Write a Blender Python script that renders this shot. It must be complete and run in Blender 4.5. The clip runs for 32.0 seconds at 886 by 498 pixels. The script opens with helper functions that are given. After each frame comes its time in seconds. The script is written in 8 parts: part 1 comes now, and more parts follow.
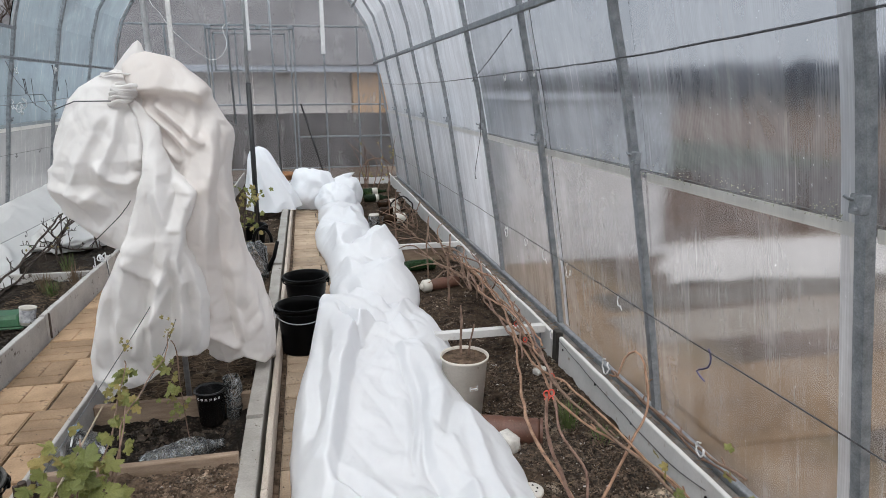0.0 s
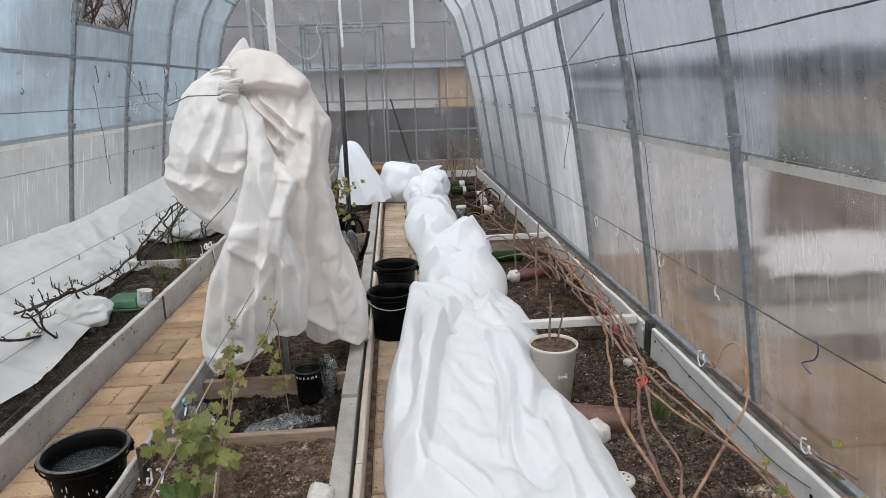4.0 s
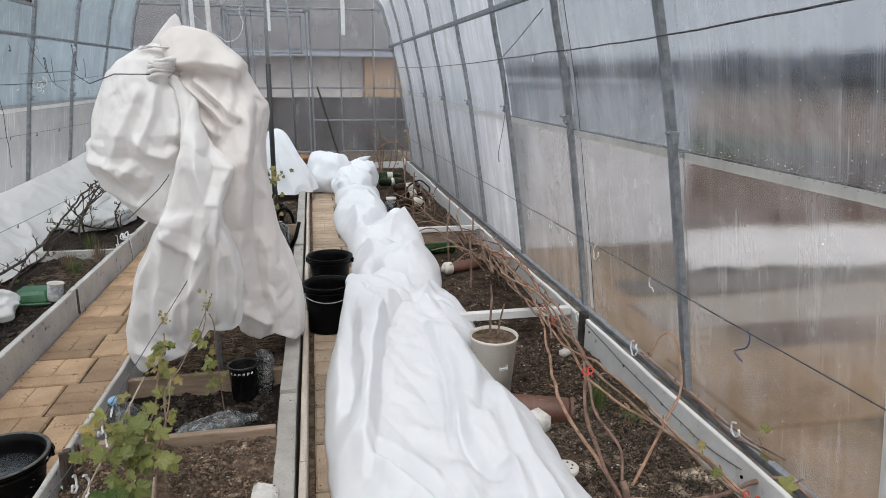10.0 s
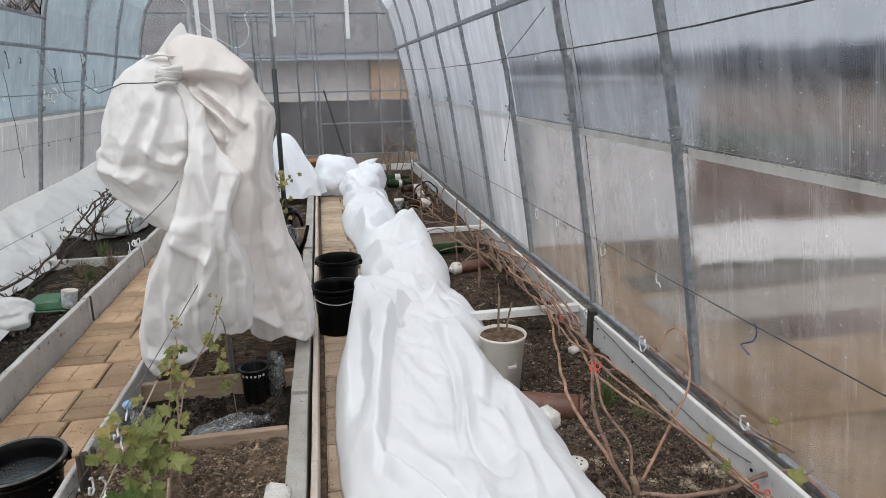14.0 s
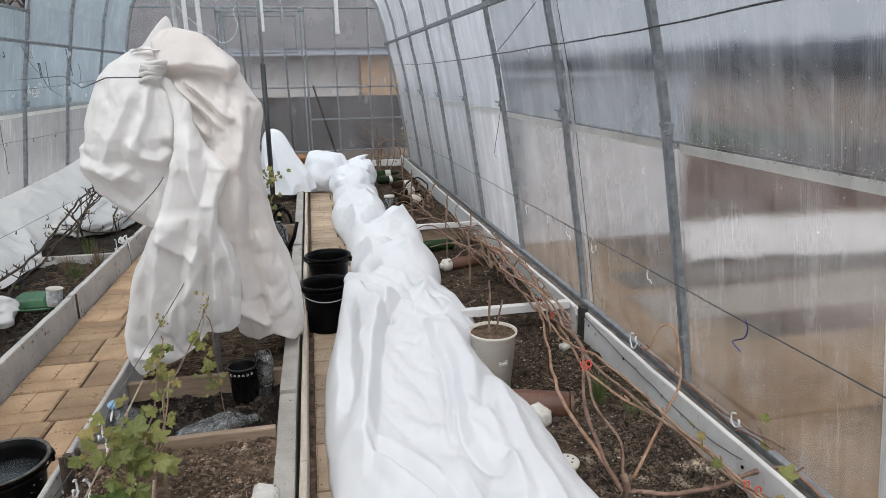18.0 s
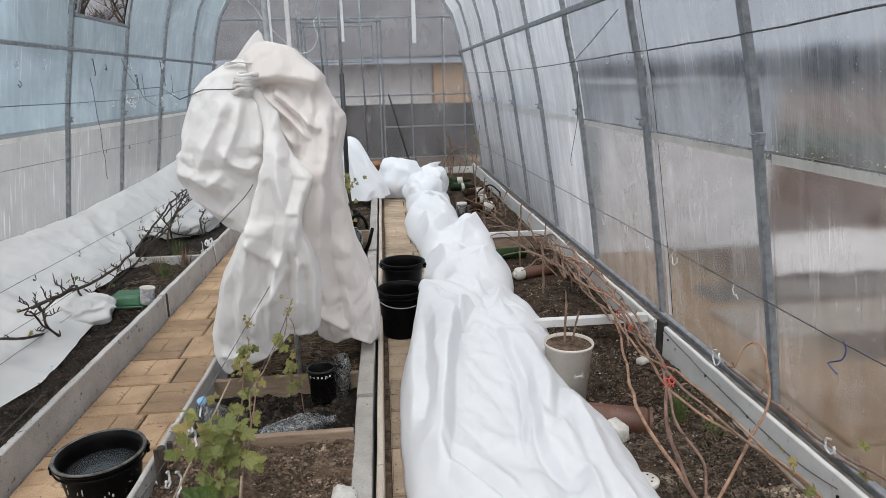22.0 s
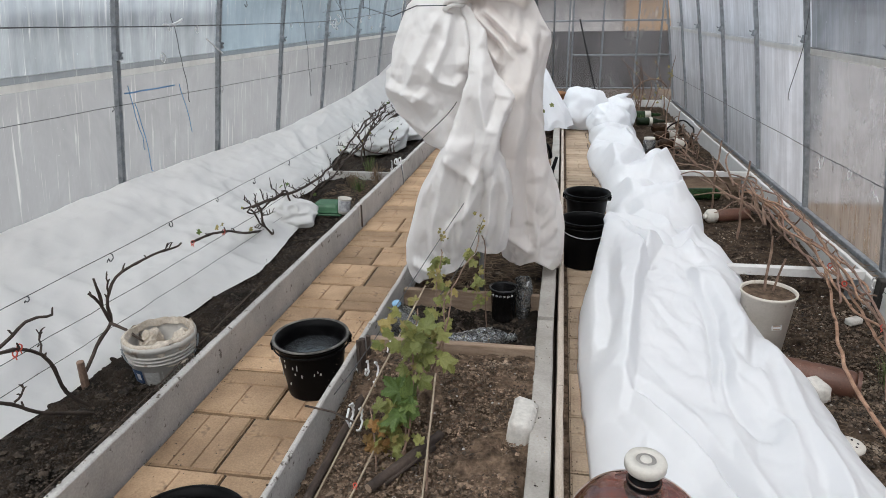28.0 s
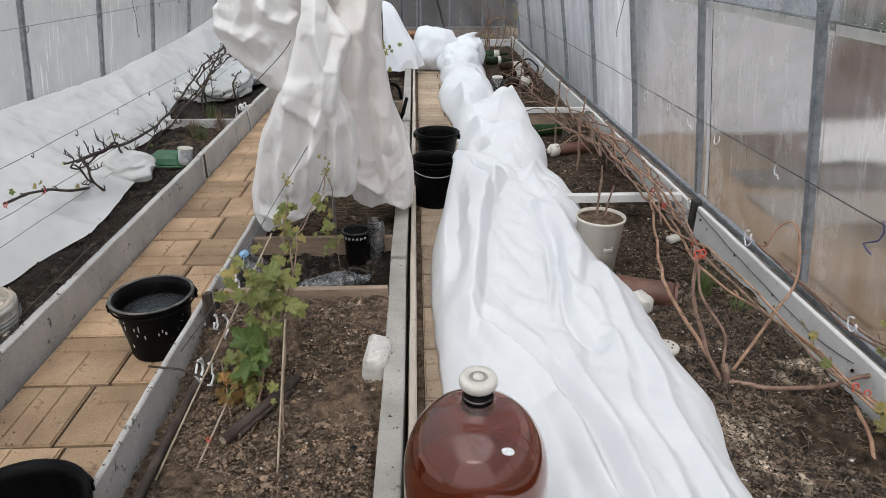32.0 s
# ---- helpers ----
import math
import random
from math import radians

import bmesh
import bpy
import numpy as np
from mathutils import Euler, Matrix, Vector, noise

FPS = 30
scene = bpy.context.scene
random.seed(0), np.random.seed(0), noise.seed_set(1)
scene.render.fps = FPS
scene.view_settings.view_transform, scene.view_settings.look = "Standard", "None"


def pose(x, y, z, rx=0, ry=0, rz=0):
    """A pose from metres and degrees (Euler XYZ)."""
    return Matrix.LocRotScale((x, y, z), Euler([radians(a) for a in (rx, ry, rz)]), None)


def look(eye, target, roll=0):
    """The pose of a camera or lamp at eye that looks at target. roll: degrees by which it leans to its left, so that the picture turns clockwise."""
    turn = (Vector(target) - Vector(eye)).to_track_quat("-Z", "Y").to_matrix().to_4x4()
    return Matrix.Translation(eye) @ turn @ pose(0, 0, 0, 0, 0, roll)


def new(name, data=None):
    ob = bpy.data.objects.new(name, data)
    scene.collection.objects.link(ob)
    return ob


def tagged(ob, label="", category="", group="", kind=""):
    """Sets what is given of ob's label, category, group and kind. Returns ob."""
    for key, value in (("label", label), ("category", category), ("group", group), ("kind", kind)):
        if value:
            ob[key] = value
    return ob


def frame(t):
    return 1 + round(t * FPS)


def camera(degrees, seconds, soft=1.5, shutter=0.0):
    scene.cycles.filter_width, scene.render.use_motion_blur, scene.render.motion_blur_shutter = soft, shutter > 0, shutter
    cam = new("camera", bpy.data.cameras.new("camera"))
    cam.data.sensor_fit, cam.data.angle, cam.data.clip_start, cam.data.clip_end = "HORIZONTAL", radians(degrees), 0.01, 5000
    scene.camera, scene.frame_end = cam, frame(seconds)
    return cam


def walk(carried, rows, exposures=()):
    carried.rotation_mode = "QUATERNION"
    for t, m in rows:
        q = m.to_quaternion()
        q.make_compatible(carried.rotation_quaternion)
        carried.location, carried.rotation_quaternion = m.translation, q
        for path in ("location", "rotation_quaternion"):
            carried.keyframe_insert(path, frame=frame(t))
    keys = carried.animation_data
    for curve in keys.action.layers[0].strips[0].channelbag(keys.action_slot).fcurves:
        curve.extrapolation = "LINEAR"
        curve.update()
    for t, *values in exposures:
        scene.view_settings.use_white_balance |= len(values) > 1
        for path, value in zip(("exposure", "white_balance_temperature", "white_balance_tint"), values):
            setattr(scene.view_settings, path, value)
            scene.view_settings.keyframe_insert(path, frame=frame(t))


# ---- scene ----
cam = camera(69.5, 32.0, soft=0.7)
# seconds, eye, yaw, pitch, roll
ROWS = [
    (0.0, 0.186, -0.042, 1.290, -11.98, -14.06, -0.22),
    (0.5, 0.196, -0.051, 1.292, -11.47, -13.78, -0.63),
    (1.0, 0.183, -0.062, 1.292, -11.13, -13.51, 0.03),
    (1.5, 0.180, -0.073, 1.298, -10.52, -13.25, -0.56),
    (2.0, 0.185, -0.066, 1.289, -9.69, -13.59, -0.89),
    (2.5, 0.179, -0.073, 1.282, -9.35, -14.07, -0.78),
    (3.0, 0.170, -0.073, 1.259, -7.59, -15.67, 0.85),
    (3.5, 0.178, -0.090, 1.259, -2.72, -16.11, -3.93),
    (4.0, 0.165, -0.070, 1.264, -4.09, -14.37, -1.86),
    (4.5, 0.118, -0.069, 1.276, -6.61, -13.80, -0.87),
    (6.5, 0.077, -0.037, 1.252, -9.39, -15.56, 1.26),
    (7.0, 0.074, -0.052, 1.256, -9.97, -15.35, 0.79),
    (7.5, 0.071, -0.042, 1.254, -8.48, -15.29, 0.69),
    (8.0, 0.076, -0.046, 1.254, -9.33, -15.54, 0.74),
    (8.5, 0.080, -0.049, 1.253, -11.06, -15.38, 1.36),
    (9.0, 0.080, -0.042, 1.258, -10.83, -14.82, 0.60),
    (9.5, 0.083, -0.030, 1.259, -11.05, -14.88, 0.42),
    (10.0, 0.081, -0.029, 1.255, -11.43, -15.15, 0.36),
    (10.5, 0.084, -0.027, 1.256, -11.36, -14.65, 0.48),
    (11.0, 0.087, -0.025, 1.255, -12.02, -15.11, 0.48),
    (11.5, 0.091, -0.026, 1.254, -12.17, -14.90, 0.35),
    (12.0, 0.076, -0.027, 1.258, -10.93, -14.69, 0.21),
    (12.5, 0.068, -0.034, 1.260, -10.00, -14.79, -0.21),
    (13.0, 0.071, -0.036, 1.256, -9.37, -14.99, -0.34),
    (13.5, 0.089, -0.041, 1.256, -11.56, -15.08, -0.85),
    (14.0, 0.091, -0.051, 1.257, -10.49, -15.08, -1.06),
    (14.5, 0.081, -0.047, 1.254, -9.07, -15.63, -0.76),
    (15.0, 0.081, -0.041, 1.255, -9.20, -15.28, -0.88),
    (15.5, 0.090, -0.043, 1.258, -9.78, -14.75, -1.31),
    (17.5, 0.100, -0.035, 1.257, -10.35, -14.92, -1.66),
    (18.0, 0.098, -0.030, 1.254, -11.33, -15.44, -0.94),
    (18.5, 0.088, -0.034, 1.253, -10.30, -15.45, -0.92),
    (19.0, 0.077, -0.033, 1.253, -8.46, -15.36, -0.79),
    (19.5, 0.093, -0.043, 1.255, -10.31, -15.31, -0.77),
    (20.0, 0.100, -0.053, 1.257, -11.46, -15.27, -1.07),
    (20.5, 0.073, -0.046, 1.259, -7.21, -15.83, -1.74),
    (21.0, 0.044, -0.036, 1.258, -1.52, -15.67, -1.86),
    (21.5, 0.054, -0.029, 1.260, -2.33, -15.19, -0.73),
    (22.0, 0.061, -0.027, 1.265, -5.08, -14.74, -1.44),
    (22.5, 0.069, -0.027, 1.255, -6.24, -15.39, -1.35),
    (23.0, 0.067, -0.037, 1.259, -6.48, -14.96, -1.34),
    (23.5, 0.036, -0.052, 1.252, -1.65, -16.86, -0.71),
    (24.0, 0.004, -0.062, 1.246, 3.84, -18.08, -1.33),
    (24.5, 0.017, -0.061, 1.240, 3.46, -18.74, -1.69),
    (25.0, 0.012, -0.059, 1.242, 4.41, -18.98, -2.03),
    (25.5, 0.013, -0.058, 1.242, 4.24, -18.82, -2.17),
    (26.0, 0.009, -0.052, 1.240, 4.04, -19.18, -1.55),
    (26.5, -0.024, -0.058, 1.239, 8.23, -19.63, -1.28),
    (28.5, -0.037, -0.046, 1.231, 10.47, -20.66, -1.14),
    (29.0, -0.013, -0.044, 1.227, 5.86, -21.32, -0.97),
    (29.5, 0.007, -0.052, 1.209, 3.65, -22.09, -0.39),
    (30.0, 0.008, -0.062, 1.213, 1.69, -22.99, -1.25),
    (30.5, 0.007, -0.057, 1.209, 3.23, -22.55, -2.37),
    (31.0, 0.040, -0.055, 1.213, -1.85, -22.41, -1.52),
    (31.5, 0.057, -0.048, 1.218, -6.26, -25.02, -0.20),
    (32.0, 0.030, -0.060, 1.221, -2.33, -25.34, 0.04),
]
walk(cam, [(t, pose(x, y, z, 90 + pitch, 0, yaw) @ pose(0, 0, 0, 0, 0, roll)) for t, x, y, z, yaw, pitch, roll in ROWS])

# ---- sky and light: a bright overcast day ----
world = bpy.data.worlds.new("world")
scene.world = world
world.use_nodes = True
wn, wl = world.node_tree.nodes, world.node_tree.links
sky = wn.new("ShaderNodeTexSky")
sky.sky_type, sky.sun_disc = "NISHITA", False
sky.sun_elevation, sky.sun_rotation = radians(48), radians(195)
sky.air_density, sky.dust_density, sky.ozone_density = 1.0, 5.0, 1.0
cloud = wn.new("ShaderNodeMix")
cloud.data_type = "RGBA"
cloud.inputs[0].default_value = 0.85
cloud.inputs[7].default_value = (10.9, 11.0, 11.65, 1)
wl.new(sky.outputs[0], cloud.inputs[6])
wl.new(cloud.outputs[2], wn["Background"].inputs[0])
wn["Background"].inputs[1].default_value = 0.11
sun_data = bpy.data.lights.new("sun", "SUN")
sun_data.energy, sun_data.angle, sun_data.color = 2.1, radians(60), (1.0, 0.985, 0.96)
sun = new("sun", sun_data)
sun.matrix_world = look((0, 0, 0), (0.12, 0.45, -0.93))
scene.view_settings.exposure = 0.07

# ---- materials ----
def mat(name):
    m = bpy.data.materials.new(name)
    m.use_nodes = True
    return m, m.node_tree.nodes, m.node_tree.links, m.node_tree.nodes["Principled BSDF"]


def ramp(n, l, src, stops):
    r = n.new("ShaderNodeValToRGB")
    e = r.color_ramp.elements
    while len(e) < len(stops):
        e.new(0.5)
    for k, (p, c) in enumerate(stops):
        e[k].position, e[k].color = p, (*c, 1)
    l.new(src, r.inputs[0])
    return r.outputs[0]


def noise_at(n, l, scale, detail=6, rough=0.6, stretch=(1, 1, 1), coord="Object", dist=0.0):
    tc, mp, t = n.new("ShaderNodeTexCoord"), n.new("ShaderNodeMapping"), n.new("ShaderNodeTexNoise")
    mp.inputs["Scale"].default_value = stretch
    t.inputs["Scale"].default_value, t.inputs["Detail"].default_value, t.inputs["Roughness"].default_value = scale, detail, rough
    t.inputs["Distortion"].default_value = dist
    l.new(tc.outputs[coord], mp.inputs[0])
    l.new(mp.outputs[0], t.inputs[0])
    return t.outputs[0]


def mixed(n, l, fac, a, b, mode="MIX"):
    m = n.new("ShaderNodeMix")
    m.data_type, m.blend_type = "RGBA", mode
    for sock, v in ((m.inputs[0], fac), (m.inputs[6], a), (m.inputs[7], b)):
        if isinstance(v, tuple):
            sock.default_value = (*v, 1)
        elif isinstance(v, (int, float)):
            sock.default_value = v
        else:
            l.new(v, sock)
    return m.outputs[2]


def bumped(n, l, p, src, strength=0.3, dist=0.01):
    b = n.new("ShaderNodeBump")
    b.inputs["Strength"].default_value, b.inputs["Distance"].default_value = strength, dist
    l.new(src, b.inputs["Height"])
    l.new(b.outputs[0], p.inputs["Normal"])


def surface(name, c1, c2, scale=20, rough=0.7, metal=0.0, fine=120, spot=None, bump=0.25, dist=0.004, stretch=(1, 1, 1), vary=0.0, spec=None, island=0.0, grain_mix=0.8):
    """A surface with a large and a fine variation between two colours, a few spots and fine relief."""
    m, n, l, p = mat(name)
    big, small = noise_at(n, l, scale, stretch=stretch), noise_at(n, l, fine, 4, stretch=stretch)
    col = ramp(n, l, big, ((0.3, c1), (0.7, c2)))
    grain = ramp(n, l, small, ((0.3, (0.72, 0.72, 0.72)), (0.7, (1.12, 1.12, 1.12))))
    col = mixed(n, l, grain_mix, col, grain, "MULTIPLY")
    if spot:
        s = noise_at(n, l, spot[0], 3, 0.7, stretch)
        f = ramp(n, l, s, ((spot[1], (0, 0, 0)), (spot[1] + 0.08, (1, 1, 1))))
        col = mixed(n, l, f, col, spot[2])
    if vary:
        oi = n.new("ShaderNodeObjectInfo")
        v = ramp(n, l, oi.outputs["Random"], ((0, (1 - vary,) * 3), (1, (1 + vary,) * 3)))
        col = mixed(n, l, 1.0, col, v, "MULTIPLY")
    if island:
        ge = n.new("ShaderNodeNewGeometry")
        v = ramp(n, l, ge.outputs["Random Per Island"], ((0, (1 - island,) * 3), (1, (1 + island,) * 3)))
        col = mixed(n, l, 1.0, col, v, "MULTIPLY")
    l.new(col, p.inputs["Base Color"])
    p.inputs["Roughness"].default_value, p.inputs["Metallic"].default_value = rough, metal
    if spec is not None:
        p.inputs["Specular IOR Level"].default_value = spec
    if bump:
        bumped(n, l, p, small, bump, dist)
    return m


GALV = surface("galvanised_steel", (0.17, 0.185, 0.2), (0.34, 0.36, 0.38), 30, 0.5, 0.4, 200, bump=0.1)
ZINC = surface("bright_zinc", (0.3, 0.31, 0.32), (0.5, 0.51, 0.52), 30, 0.5, 0.2, 200, bump=0.1)
SLATE = surface("fibre_cement", (0.36, 0.345, 0.33), (0.53, 0.51, 0.485), 6, 0.9, 0, 150, (26, 0.62, (0.1, 0.082, 0.07)), 0.4, 0.003, grain_mix=0.6)
BLEACH = surface("bleached_board", (0.26, 0.24, 0.215), (0.4, 0.375, 0.345), 7, 0.9, 0, 130, (24, 0.65, (0.12, 0.09, 0.07)), 0.3, 0.003, grain_mix=0.5)
WHITEBOARD = surface("white_plastic_board", (0.56, 0.55, 0.535), (0.69, 0.68, 0.665), 5, 0.5, 0, 90, (14, 0.64, (0.34, 0.29, 0.24)), 0.05, grain_mix=0.2)
SOIL = surface("dry_soil", (0.008, 0.0055, 0.004), (0.13, 0.09, 0.062), 19, 0.95, 0, 85, (6, 0.63, (0.36, 0.29, 0.225)), 1.0, 0.03, spec=0.15)
DUST = surface("dusty_soil", (0.035, 0.024, 0.016), (0.29, 0.2, 0.14), 24, 0.95, 0, 85, (6, 0.68, (0.34, 0.27, 0.205)), 1.0, 0.03, spec=0.15)
# Damp soil of the hollow, with its shade put into a darker colour.
PITSOIL = surface("shaded_pit_soil", (0.003, 0.0022, 0.0016), (0.022, 0.015, 0.01), 11, 0.85, 0, 80, (7, 0.68, (0.06, 0.045, 0.033)), 1.0, 0.03, spec=0.25)
WETSOIL = surface("damp_soil", (0.004, 0.003, 0.0022), (0.05, 0.035, 0.024), 11, 0.85, 0, 80, (7, 0.62, (0.15, 0.115, 0.085)), 1.0, 0.03, spec=0.25)
PAVER_PALE = surface("pale_paver", (0.25, 0.18, 0.125), (0.45, 0.345, 0.245), 5, 0.85, 0, 140, (11, 0.6, (0.15, 0.105, 0.075)), 0.6, 0.004, vary=0.2)
PAVER = surface("ochre_paver", (0.225, 0.142, 0.083), (0.455, 0.308, 0.19), 4, 0.85, 0, 140, (9, 0.6, (0.15, 0.097, 0.064)), 0.6, 0.004, vary=0.27)
JOINT = surface("joint_dirt", (0.024, 0.017, 0.012), (0.075, 0.054, 0.036), 30, 0.95, 0, 200, bump=0.8)
BLACKPL = surface("black_plastic", (0.0018, 0.0018, 0.002), (0.0045, 0.0045, 0.005), 12, 0.36, 0, 200, (60, 0.78, (0.12, 0.12, 0.11)), 0.05, spec=0.09)
WHITEPL = surface("white_plastic", (0.5, 0.47, 0.42), (0.64, 0.61, 0.56), 8, 0.45, 0, 150, (14, 0.7, (0.4, 0.33, 0.25)), 0.05, grain_mix=0.3)
TUBPL = surface("beige_plastic", (0.54, 0.49, 0.425), (0.65, 0.605, 0.54), 7, 0.5, 0, 120, (12, 0.66, (0.36, 0.28, 0.2)), 0.05, grain_mix=0.3)
CANE = surface("vine_cane", (0.12, 0.073, 0.052), (0.31, 0.205, 0.15), 26, 0.85, 0, 160, bump=0.5, dist=0.003)
REDCANE = surface("reddish_cane", (0.15, 0.087, 0.064), (0.33, 0.21, 0.16), 24, 0.85, 0, 160, bump=0.5, dist=0.003)
PEACHCANE = surface("peach_cane", (0.24, 0.135, 0.085), (0.47, 0.29, 0.195), 24, 0.85, 0, 160, bump=0.5, dist=0.003)
WOOD = surface("weathered_wood", (0.22, 0.15, 0.1), (0.36, 0.27, 0.2), 9, 0.85, 0, 130, bump=0.4, stretch=(1, 6, 6))


def times(n, l, a, b, add=0.0, clamp=False):
    """a * b + add, of sockets or numbers."""
    m = n.new("ShaderNodeMath")
    m.operation, m.use_clamp = "MULTIPLY_ADD", clamp
    for sock, v in zip(m.inputs, (a, b, add)):
        if isinstance(v, (int, float)):
            sock.default_value = v
        else:
            l.new(v, sock)
    return m.outputs[0]


def fleece_material(name, c1, c2, thin=0.3):
    m, n, l, p = mat(name)
    big = noise_at(n, l, 2.5)
    fine = noise_at(n, l, 260, 3)
    col = ramp(n, l, big, ((0.3, c1), (0.7, c2)))
    l.new(col, p.inputs["Base Color"])
    p.inputs["Roughness"].default_value, p.inputs["Specular IOR Level"].default_value = 0.9, 0.1
    t, mx = n.new("ShaderNodeBsdfTranslucent"), n.new("ShaderNodeMixShader")
    l.new(col, t.inputs[0])
    mx.inputs[0].default_value = thin
    l.new(p.outputs[0], mx.inputs[1])
    l.new(t.outputs[0], mx.inputs[2])
    l.new(mx.outputs[0], n["Material Output"].inputs[0])
    wrinkle = noise_at(n, l, 16, 5, 0.55, dist=0.7)
    tc, wv, add = n.new("ShaderNodeTexCoord"), n.new("ShaderNodeTexNoise"), n.new("ShaderNodeVectorMath")
    facet = n.new("ShaderNodeTexVoronoi")
    wv.inputs["Scale"].default_value = 5
    add.operation = "MULTIPLY_ADD"
    add.inputs[1].default_value = (0.14, 0.14, 0.14)
    l.new(tc.outputs["Object"], wv.inputs["Vector"])
    l.new(wv.outputs["Color"], add.inputs[0])
    l.new(tc.outputs["Object"], add.inputs[2])
    l.new(add.outputs[0], facet.inputs["Vector"])
    facet.inputs["Scale"].default_value = 11
    crease = times(n, l, facet.outputs["Distance"], 0.9, times(n, l, wrinkle, 0.35, times(n, l, fine, 0.12)))
    bumped(n, l, p, crease, 0.3, 0.012)
    return m


FLEECE = fleece_material("white_fleece", (0.84, 0.85, 0.875), (0.89, 0.9, 0.92))
# The west sheet's dimmer light is put into this greyer white.
WESTFLEECE = fleece_material("dim_lit_fleece", (0.67, 0.665, 0.655), (0.75, 0.745, 0.735))
# The side drape gets less light; that is put into a beiger white.
BEIGEFLEECE = fleece_material("dimmed_beige_fleece", (0.84, 0.78, 0.74), (0.9, 0.87, 0.845), 0.34)
OLDFLEECE = fleece_material("greyed_fleece", (0.845, 0.82, 0.8), (0.895, 0.88, 0.87), 0.34)


def pane_material(name, tint, cloud, blur, clear, drips=0.35, ribs=0.2, marks=1.0):
    """Twin-wall polycarbonate: clouded, ribbed, with dried drips and specks; it blurs what lies behind it."""
    m, n, l, p = mat(name)
    n.remove(p)
    black, white = (0, 0, 0), (1, 1, 1)
    streak = noise_at(n, l, 1.0, 6, 0.7, (4, 11, 0.8), dist=0.3)
    drip = noise_at(n, l, 1.0, 3, 0.6, (9, 48, 1.6), dist=0.1)
    speck = noise_at(n, l, 75, 2, 0.5)
    fog = noise_at(n, l, 1.6, 5, 0.65, dist=0.8)
    patch = noise_at(n, l, 2.3, 3, 0.6, dist=0.5)
    tc, wave = n.new("ShaderNodeTexCoord"), n.new("ShaderNodeTexWave")
    wave.bands_direction = "Y"
    wave.inputs["Scale"].default_value, wave.inputs["Distortion"].default_value = 40, 0.3
    l.new(tc.outputs["Object"], wave.inputs[0])
    tl, rf, gl = n.new("ShaderNodeBsdfTranslucent"), n.new("ShaderNodeBsdfRefraction"), n.new("ShaderNodeBsdfGlossy")
    dirt = ramp(n, l, streak, ((0.3, tuple((1 - 0.35 * marks) * c for c in tint)), (0.62, tint)))
    l.new(mixed(n, l, ramp(n, l, drip, ((0.6, black), (0.72, white))), dirt, (0.72, 0.72, 0.71)), tl.inputs[0])
    rf.inputs[0].default_value = (*clear, 1)
    rf.inputs["Roughness"].default_value, rf.inputs["IOR"].default_value = blur, 1.12
    amount = times(n, l, fog, 0.7, cloud - 0.35)
    amount = times(n, l, ramp(n, l, streak, ((0.42, black), (0.7, white))), times(n, l, patch, 0.5 * marks), amount)
    amount = times(n, l, ramp(n, l, drip, ((0.6, black), (0.72, white))), times(n, l, ramp(n, l, patch, ((0.4, black), (0.6, white))), drips), amount)
    amount = times(n, l, ramp(n, l, speck, ((0.73, black), (0.77, white))), 0.5, amount)
    ribbed = times(n, l, wave.outputs[1], ramp(n, l, patch, ((0.42, black), (0.58, white))))
    amount = times(n, l, ribbed, ribs, amount, True)
    a, b = n.new("ShaderNodeMixShader"), n.new("ShaderNodeMixShader")
    l.new(amount, a.inputs[0])
    l.new(rf.outputs[0], a.inputs[1])
    l.new(tl.outputs[0], a.inputs[2])
    fr = n.new("ShaderNodeFresnel")
    fr.inputs["IOR"].default_value = 1.3
    l.new(fr.outputs[0], b.inputs[0])
    l.new(a.outputs[0], b.inputs[1])
    l.new(gl.outputs[0], b.inputs[2])
    gl.inputs["Roughness"].default_value = 0.3
    l.new(b.outputs[0], n["Material Output"].inputs[0])
    return m


def outer_face_material():
    """The smooth outer skin of the sheets."""
    m, n, l, p = mat("polycarbonate_skin")
    n.remove(p)
    rf = n.new("ShaderNodeBsdfRefraction")
    rf.inputs[0].default_value = (0.97, 0.97, 0.97, 1)
    rf.inputs["Roughness"].default_value, rf.inputs["IOR"].default_value = 0.16, 1.12
    l.new(rf.outputs[0], n["Material Output"].inputs[0])
    return m


SKIN = outer_face_material()
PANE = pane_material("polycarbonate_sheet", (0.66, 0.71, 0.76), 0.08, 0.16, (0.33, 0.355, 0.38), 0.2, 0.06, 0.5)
# Far roof sheets: the pale haze of a grazing view is put into the tint.
PANE_FAR = pane_material("haze_toned_roof_sheet", (0.78, 0.83, 0.88), 0.66, 0.2, (0.46, 0.51, 0.56), 0.3, 0.1, 0.6)
# The west sheets get a darker tint than the east ones.
PANE_FARW = pane_material("west_roof_sheet", (0.445, 0.55, 0.615), 0.42, 0.2, (0.31, 0.41, 0.475), 0.06, 0.02, 0.2)
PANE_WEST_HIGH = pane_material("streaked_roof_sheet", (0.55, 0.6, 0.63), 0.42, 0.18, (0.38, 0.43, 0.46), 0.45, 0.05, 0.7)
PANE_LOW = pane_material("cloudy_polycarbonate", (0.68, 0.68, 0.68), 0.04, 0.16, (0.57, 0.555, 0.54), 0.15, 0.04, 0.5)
# Paler tint that holds the grazing haze of the far wall sheets.
PANE_LOW_FAR = pane_material("haze_toned_polycarbonate", (0.89, 0.92, 0.96), 0.74, 0.2, (0.66, 0.66, 0.66), 0.3, 0.08, 0.7)
